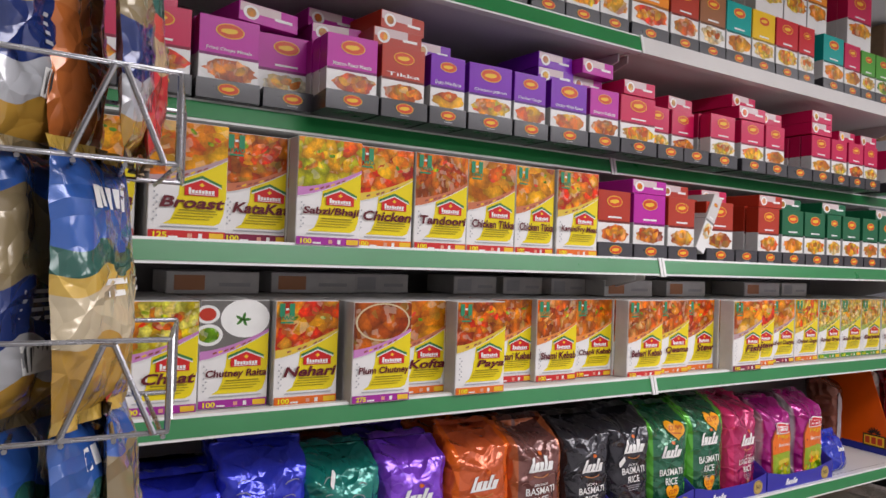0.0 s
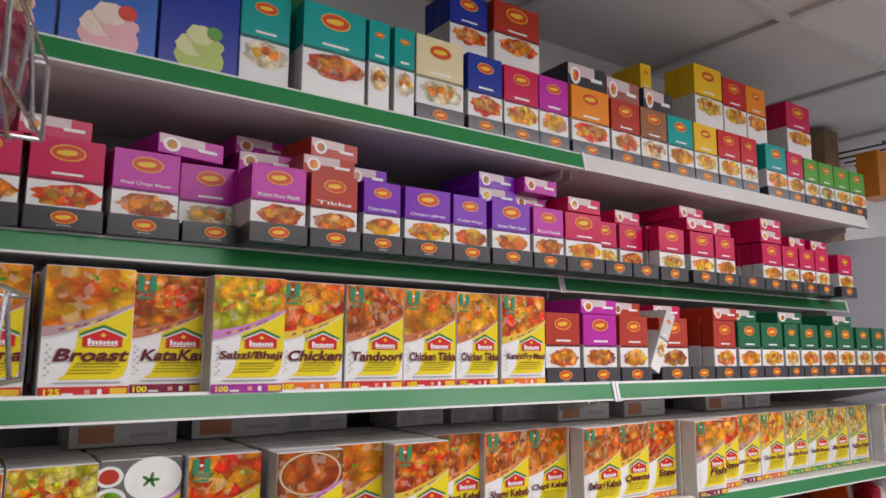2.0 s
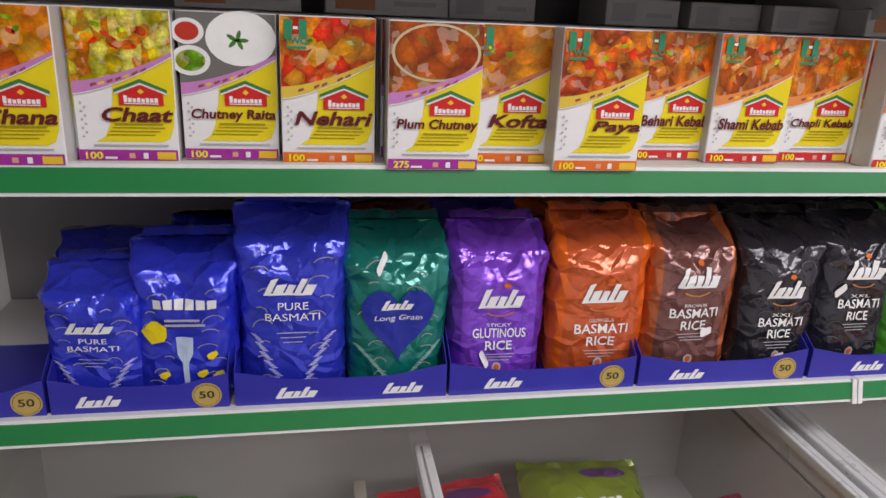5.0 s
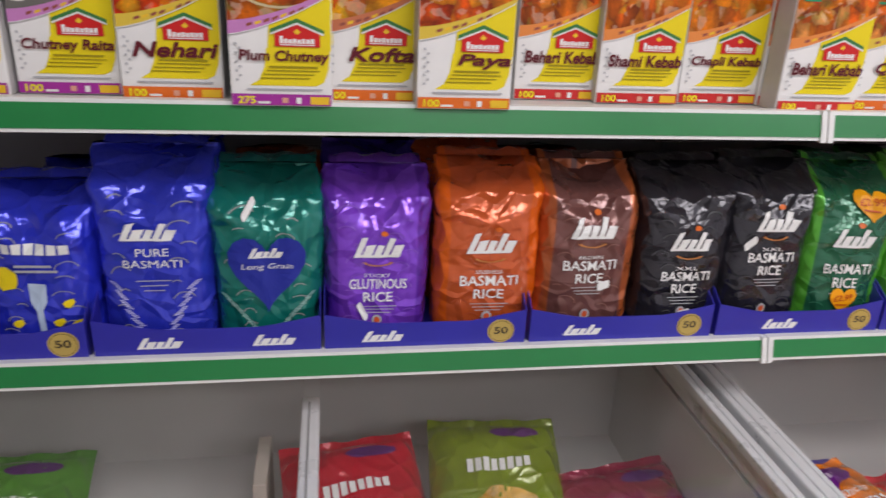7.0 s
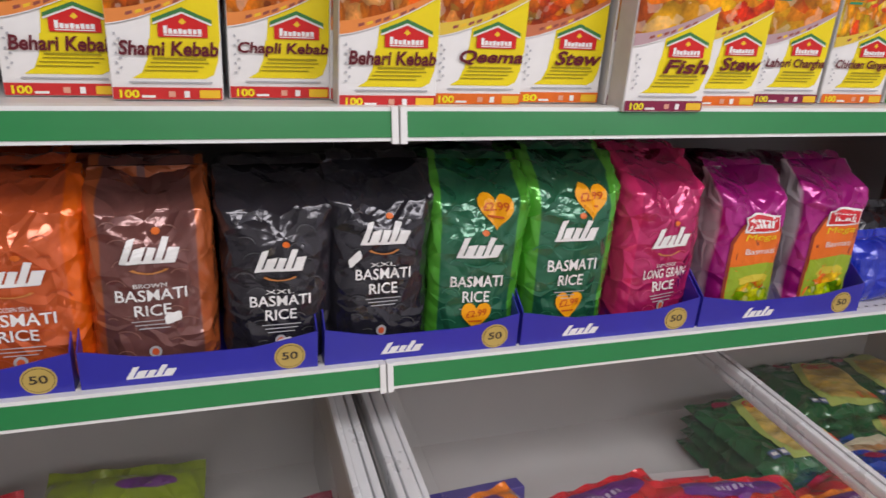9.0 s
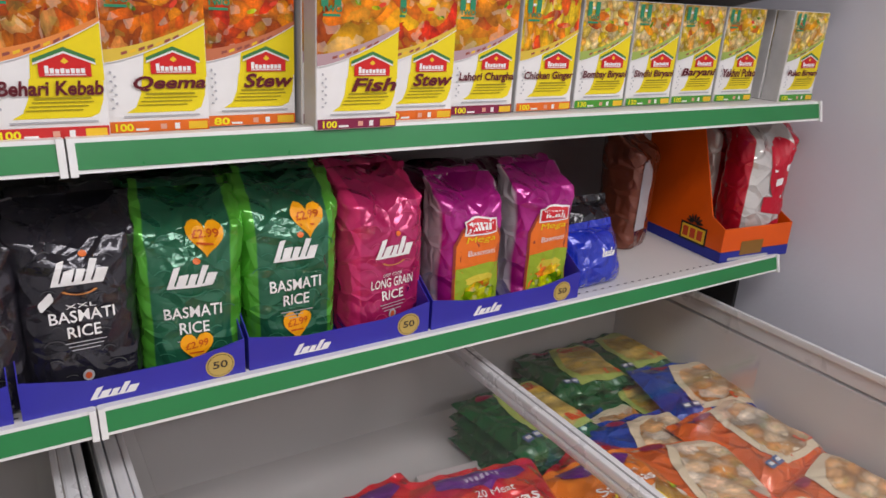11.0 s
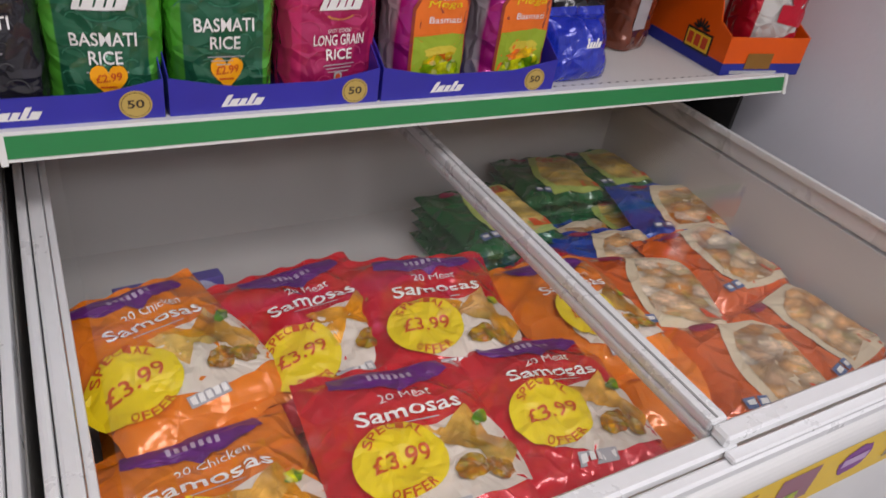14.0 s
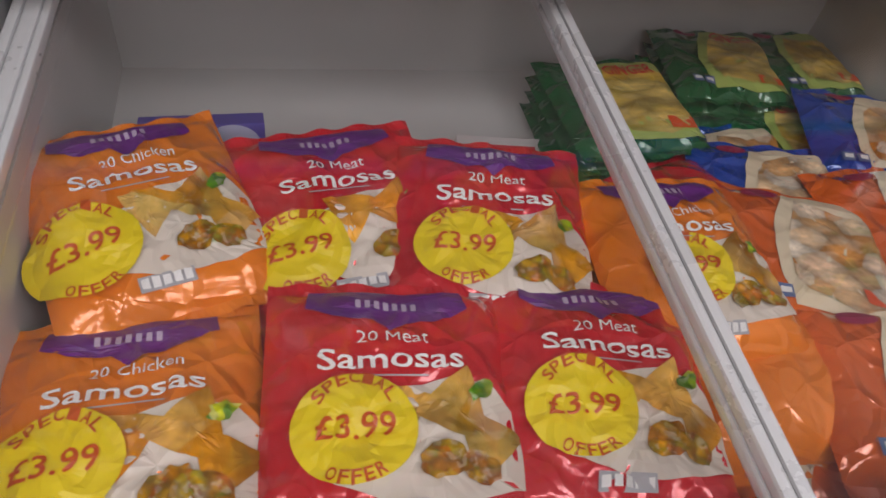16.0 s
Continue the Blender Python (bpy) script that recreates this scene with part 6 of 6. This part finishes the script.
# bags underneath
for i, (x, y, r) in enumerate(((0.15, -0.3, 1), (0.15, -0.08, 0), (0.36, -0.28, 1), (0.36, -0.08, 1), (0.56, -0.3, 1), (0.56, -0.1, 0), (0.76, -0.3, 0), (0.76, -0.1, 1))):
    soft_pack("samosa_bag", "%s bag of frozen samosas under other bags" % ("red" if r else "orange"), "frozen food", pose(x, y, 0.762, 0, 0, 10 * ((i * 7) % 5 - 2)), 0.21, 0.22, 0.045, FILM_RED if r else FILM_ORANGE, 50 + i, "samosa bags")
samosa_bag(0.13, -0.115, ZB + 0.016, 19, False, 11, 6, 3, badge=(-0.62, -0.36), w=0.205)
samosa_bag(0.325, -0.105, ZB - 0.008, 9, True, 12, 8, 0, badge=(-0.55, -0.42))
samosa_bag(0.477, -0.15, ZB + 0.006, -9, True, 13, 8, 0, badge=(-0.33, -0.29))
samosa_bag(0.69, -0.195, ZB - 0.006, 3, False, 14, 4, 4, badge=(-0.17, -0.19))
samosa_bag(0.135, -0.348, ZB, 3, False, 15, -2, 0, badge=(-0.43, -0.25))
samosa_bag(0.344, -0.347, ZB + 0.016, -4, True, 16, 2, 0, badge=(-0.31, -0.26))
samosa_bag(0.54, -0.345, ZB + 0.004, -7, True, 17, 0, 3, badge=(-0.33, -0.26))

F_PARATHA = food("paratha_print", [(0.8, 0.6, 0.24), (0.86, 0.7, 0.36), (0.78, 0.55, 0.2), (0.84, 0.66, 0.32)], 14, (1, 3, 1), garnish=0.1)
F_PRAWN = food("prawn_print", [(0.76, 0.5, 0.3), (0.85, 0.72, 0.54), (0.74, 0.4, 0.2), (0.8, 0.72, 0.6)], 24, (1, 1.6, 1), garnish=0.18)


def flat_pack(x, y, z, turn, w, l, hgt, colour, art, name, label, seed, rx=0, ry=0, title="", accent=(0.6, 0.03, 0.03)):
    t, top = soft_pack(name, label, "frozen food", pose(x, y, z, rx, ry, turn), w, l, hgt, film(name + "_film", colour, rough=0.1, crease=1.0), seed, "", flatness=7.0, wrinkle=0.006)
    place = lambda u, v, h: top(u, v, h + 0.0012)
    pr = Print(place, 0.0009)
    rim = [(-0.62, -0.85), (0.1, -0.9), (0.68, -0.88), (0.68, -0.3), (0.68, 0.3), (0.68, 0.88), (0.1, 0.9), (-0.45, 0.88), (-0.62, 0.5), (-0.72, 0.0), (-0.7, -0.5)]
    pr.star(0.3, 0.0, rim, ink((0.4, 0.5, 0.12)) if art is F_PARATHA else ink((0.7, 0.6, 0.42)), 1, 6)
    pr.star(0.36, -0.02, [(a * 0.86, b * (0.8 + 0.12 * math.sin(k * 2.1 + seed))) for k, (a, b) in enumerate(rim)], art, 2, 6)
    link_mesh("picture", pr.mesh("picture"), t, "printed food picture")
    pr = Print(place, 0.0009)
    if title:
        pr.text(title, -0.05, 0.52, 0.85, 0.24, ink(accent), 4, 0.0, 0.02)
    pr.oval(-0.45, 0.82, 0.22, 0.1, ink((0.3, 0.01, 0.06)), 3, 2, 14)
    pr.rect(0.5, -0.72, 0.92, -0.5, ink((0.7, 0.08, 0.01)), 4)
    for k in range(2):
        pr.rect(-0.75 + 0.22 * k, -0.8, -0.57 + 0.22 * k, -0.62, ink((0.1, 0.15, 0.3)), 4)
        pr.rect(-0.72 + 0.22 * k, -0.75, -0.6 + 0.22 * k, -0.67, I_WHITE, 5)
    link_mesh("label", pr.mesh("label"), t)
    return t


GRN, BLU, ORG = (0.012, 0.12, 0.035), (0.006, 0.06, 0.4), (0.75, 0.13, 0.008)
for k in range(4):
    flat_pack(0.74 + 0.004 * (k % 2), 0.135, 0.70 + 0.026 * k, 2 + k, 0.2, 0.2, 0.013, GRN, F_PARATHA, "pastry_pack", "green pack of frozen ginger pastry", 60 + k, title="GINGER")
for k in range(4):
    flat_pack(0.955 - 0.005 * (k % 2), 0.235, 0.70 + 0.026 * k, -2 - k, 0.19, 0.17, 0.013, GRN, F_PARATHA, "pastry_pack", "green pack of frozen ginger pastry", 70 + k, title="GINGER")
flat_pack(1.1, 0.24, 0.775, 3, 0.17, 0.17, 0.013, GRN, F_PARATHA, "pastry_pack", "green pack of frozen ginger pastry", 80)
flat_pack(1.03, 0.1, 0.735, 4, 0.2, 0.16, 0.016, GRN, F_PARATHA, "pastry_pack", "green pack of frozen ginger pastry", 81, title="GINGER")
for k, (x, y, z, tr) in enumerate(((0.905, -0.045, 0.765, -8), (1.115, 0.045, 0.785, -12), (1.1, -0.02, 0.735, -4), (0.9, 0.03, 0.735, 6))):
    flat_pack(x, y, z, tr, 0.21, 0.17, 0.016, BLU, F_PRAWN, "seafood_pack", "blue pack of frozen prawns", 90 + k, rx=6)
for k, (x, y, z, tr) in enumerate(((0.87, -0.17, 0.785, -14), (1.06, -0.13, 0.785, 8), (0.9, -0.36, 0.785, -10), (1.07, -0.33, 0.78, 14), (0.76, -0.35, 0.74, 20), (0.97, -0.25, 0.735, 0), (1.1, -0.44, 0.735, -5), (0.85, -0.44, 0.735, 6))):
    flat_pack(x, y, z, tr, 0.22, 0.2, 0.024, ORG, F_PRAWN, "fish_pack", "orange pack of frozen fish pieces", 100 + k, rx=4, ry=2, accent=(0.7, 0.2, 0.02))
# boxes against the back wall of the tank
t = thing("frozen_box", "purple and white frozen food box standing behind the bags", "frozen food", pose(0.095, 0.06, 0.705, -12, 0, 3))
part("body", box_bm((0, 0, 0), (0.15, 0.03, 0.09), 0.001), card((0.1, 0.08, 0.35)), t)
pr = Print()
pr.oval(0.11, 0.06, 0.035, 0.03, card((0.5, 0.52, 0.7)), 1, 1)
link_mesh("front_print", pr.mesh("front_print"), t)
t = thing("frozen_box", "white frozen food box with red lettering", "frozen food", pose(0.51, 0.09, 0.675, -68, 0, -6))
part("body", box_bm((0, 0, 0), (0.15, 0.03, 0.08), 0.001), card((0.6, 0.56, 0.55)), t)
pr = Print()
pr.rect(0.03, 0.05, 0.12, 0.066, ink((0.5, 0.02, 0.05)), 1)
pr.rect(0.02, 0.02, 0.11, 0.028, I_GREY, 1)
link_mesh("front_print", pr.mesh("front_print"), t)

# the other freezer
for k, (x, y, z, c, words) in enumerate(((-0.545, 0.08, 0.765, (0.55, 0.012, 0.03), "red bag of frozen snacks"), (-0.33, 0.1, 0.775, (0.22, 0.3, 0.012), "lime green bag of frozen snacks"), (-1.05, 0.12, 0.74, (0.1, 0.3, 0.03), "green bag of frozen vegetables"), (-0.12, 0.02, 0.735, (0.3, 0.02, 0.06), "dark red bag of frozen snacks"))):
    t, top = soft_pack("frozen_bag", words, "frozen food", pose(x, y, z, 24, 0, (8, -4, 3, 10)[k]), 0.21, 0.23, 0.045, film("frozen_film", c), 120 + k, "frozen bags", wrinkle=0.01)
    pr = Print(lambda u, v, h: top(u, v, h), 0.0009)
    for i in range(8):
        pr.rect(-0.5 + 0.125 * i, 0.1 + 0.01 * i, -0.41 + 0.125 * i, 0.3 + 0.01 * (i % 3), I_WHITE, 2)
    pr.oval(0.05, -0.4, 0.5, 0.3, F_PASTRY if k < 2 else FOOD["green"], 1, 5, 22, 0, 0.2, k)
    pr.oval(0.3, 0.75, 0.4, 0.1, ink((0.1, 0.02, 0.14)), 1, 4, 16)
    link_mesh("front_print", pr.mesh("front_print"), t)
for k in range(4):
    soft_pack("frozen_bag", "bag of frozen food low in the freezer", "frozen food", pose(-1.08 + 0.27 * k, -0.2 + 0.02 * k, 0.705, 0, 0, 15 * k), 0.24, 0.26, 0.04, film("frozen_film", ((0.1, 0.3, 0.05), (0.5, 0.1, 0.03), (0.4, 0.02, 0.04), (0.3, 0.25, 0.05))[k]), 140 + k, "frozen bags")
t = thing("card_divider", "brown cardboard flap standing in the freezer", "cardboard", pose(-0.7, 0.12, 0.681))
part("flap", box_bm((0, 0, 0), (0.02, 0.12, 0.12), 0.001), M_TRAYWHITE, t)


# ---- wire rack of spice pouches ----
RX0, RX1, RY0, RY1 = -1.165, -1.062, -0.565, -0.44
rack = thing("wire_rack", "chromed wire rack hanging from the ceiling, full of pouches", "wire rack", pose(0, 0, 0))
part("pole", tube_bm([(-1.158, -0.5, 1.2), (-1.158, -0.5, 2.545)], 0.006), M_WIRE, rack)
for zt, zb in ((2.04, 1.99), (1.885, 1.83), (1.722, 1.667), (1.562, 1.507), (1.40, 1.345)):
    tier = part("basket", tube_bm([(RX0, RY0, zt), (RX1, RY0, zt), (RX1 + 0.03, RY1, zt), (RX0, RY1, zt)], 0.0017, closed=True), M_WIRE, rack, "chromed wire basket")
    part("lower_loop", tube_bm([(RX0, RY0, zb), (RX1, RY0, zb), (RX1 + 0.03, RY1, zb), (RX0, RY1, zb)], 0.0017, closed=True), M_WIRE, tier)
    part("front_brace", tube_bm([(RX0 + 0.045, RY0 - 0.003, zb), (RX0 + 0.066, RY0 - 0.004, zt - 0.002), (RX0 + 0.072, RY0 - 0.004, zt - 0.002), (RX1 - 0.008, RY0 - 0.003, zb)], 0.0019), M_WIRE, tier)
    part("side_brace", tube_bm([(RX1 + 0.008, RY0 + 0.03, zb), (RX1 + 0.014, RY0 + 0.06, zt), (RX1 + 0.022, RY0 + 0.1, zb)], 0.0016), M_WIRE, tier)
    for px, py in ((RX0, RY0), (RX1, RY0), (RX1 + 0.03, RY1), (RX0, RY1)):
        part("corner_wire", tube_bm([(px, py, zb), (px, py, zt)], 0.0016, 6), M_WIRE, tier)
    for k in range(4):
        xx = RX0 + 0.02 + 0.027 * k
        part("floor_wire", tube_bm([(xx, RY0, zb - 0.003), (xx + 0.012, RY1, zb - 0.003)], 0.0016, 6), M_WIRE, tier)

SKY, HILL, GOLD, BEIGE, NAVY = (0.03, 0.1, 0.36), (0.02, 0.09, 0.07), (0.42, 0.24, 0.04), (0.22, 0.17, 0.09), (0.015, 0.03, 0.13)
BACKP = bands("pouch_back", [(-1, GOLD), (-0.75, (0.4, 0.41, 0.43)), (-0.45, NAVY), (0.0, BEIGE), (0.7, SKY)])
P_GOLD = bands("pouch_gold", [(-1, GOLD), (-0.45, (0.5, 0.42, 0.28)), (-0.05, (0.55, 0.36, 0.07)), (0.1, HILL), (0.3, SKY)])
P_RED = bands("pouch_red", [(-1, (0.5, 0.03, 0.035)), (-0.25, (0.45, 0.33, 0.18)), (0.05, (0.5, 0.06, 0.05)), (0.25, HILL), (0.45, SKY)])
P_WINE = bands("pouch_wine", [(-1, (0.15, 0.012, 0.035)), (-0.3, (0.3, 0.22, 0.11)), (0.0, (0.15, 0.012, 0.035)), (0.35, HILL), (0.6, SKY)])
P_ORANGE = bands("pouch_orange", [(-1, (0.55, 0.16, 0.04)), (0.1, (0.6, 0.2, 0.06)), (0.4, HILL), (0.55, SKY)])


def pouch(x, y, z, turn, mat, words, seed, lean=0, w=0.105, l=0.155):
    t, top = soft_pack("spice_pouch", words, "spice pouch", pose(x, y, z + l / 2, 90 + lean, 0, turn), w, l, 0.014, mat, seed, "spice pouches", wrinkle=0.006, seal=0.008)
    pr = Print(lambda u, v, h: top(u, v, h), 0.0008)
    if mat in (P_GOLD, P_RED, P_WINE):
        for k in range(5):
            pr.rect(-0.5 + 0.2 * k, 0.6 + (0.02 if k % 2 else 0), -0.36 + 0.2 * k, 0.78, I_WHITE, 1)
        pr.rect(-0.4, -0.02, 0.45, 0.03, I_WHITE, 1)
        pr.rect(-0.3, -0.12, 0.35, -0.07, I_WHITE, 1)
    else:
        pr.rect(-0.4, -0.7, 0.35, -0.48, I_WHITE, 1)
        for k in range(9):
            pr.rect(-0.36 + 0.075 * k, -0.68, -0.33 + 0.075 * k, -0.5, ink((0.05, 0.05, 0.05)), 2)
        for k in range(4):
            pr.rect(-0.4, -0.3 + 0.07 * k, 0.4, -0.27 + 0.07 * k, I_GREY, 1)
    link_mesh("print", pr.mesh("print"), t)


for k, (x, y, z, turn, mat, words) in enumerate((
        (-1.135, -0.52, 1.676, 58, BACKP, "beige back of an orange spice pouch"), (-1.115, -0.49, 1.676, 70, P_ORANGE, "orange foil spice pouch"), (-1.085, -0.51, 1.676, 78, BACKP, "beige back of a red spice pouch"), (-1.07, -0.47, 1.676, 84, P_RED, "red and blue spice pouch"),
        (-1.14, -0.52, 1.516, 55, BACKP, "beige back of a yellow spice pouch"), (-1.1, -0.515, 1.516, 60, P_GOLD, "yellow and blue spice pouch"), (-1.085, -0.46, 1.516, 80, P_RED, "dark red spice pouch"),
        (-1.135, -0.52, 1.354, 60, P_ORANGE, "orange foil spice pouch"), (-1.1, -0.5, 1.354, 68, P_RED, "red and blue spice pouch"), (-1.075, -0.47, 1.354, 78, BACKP, "beige back of a spice pouch"),
        (-1.14, -0.52, 1.839, 58, P_WINE, "wine-red spice pouch in a basket"), (-1.115, -0.5, 1.839, 64, BACKP, "beige back of a wine-red spice pouch"), (-1.09, -0.49, 1.839, 70, P_WINE, "wine-red spice pouch in a basket"), (-1.065, -0.47, 1.839, 80, P_WINE, "wine-red spice pouch in a basket"),
        (-1.13, -0.51, 1.999, 60, P_WINE, "wine-red spice pouch in a basket"), (-1.09, -0.49, 1.999, 70, P_GOLD, "yellow and blue spice pouch"))):
    pouch(x, y, z, turn, mat, words, 200 + k, lean=-3)

# carton and wire on the far side of the partition
t = thing("wire_shelf", "dark green wire shelf on the back wall", "wire shelf", pose(0, 0, 0))
for k in range(5):
    part("wire", tube_bm([(1.72 + 0.08 * k, 0.2, 2.46), (1.72 + 0.08 * k, 0.428, 2.46)], 0.004, 6), surface("dark_green_wire", (0.01, 0.05, 0.035), 0.4), t)
part("front_wire", tube_bm([(1.7, 0.2, 2.464), (2.1, 0.2, 2.464)], 0.005, 6), surface("dark_green_wire", (0.01, 0.05, 0.035), 0.4), t)
t = thing("hanging_carton", "orange carton hanging under the wire shelf", "carton", pose(1.76, 0.25, 2.28))
part("body", box_bm((0, 0, 0), (0.13, 0.08, 0.176), 0.002), card((0.65, 0.22, 0.02)), t)
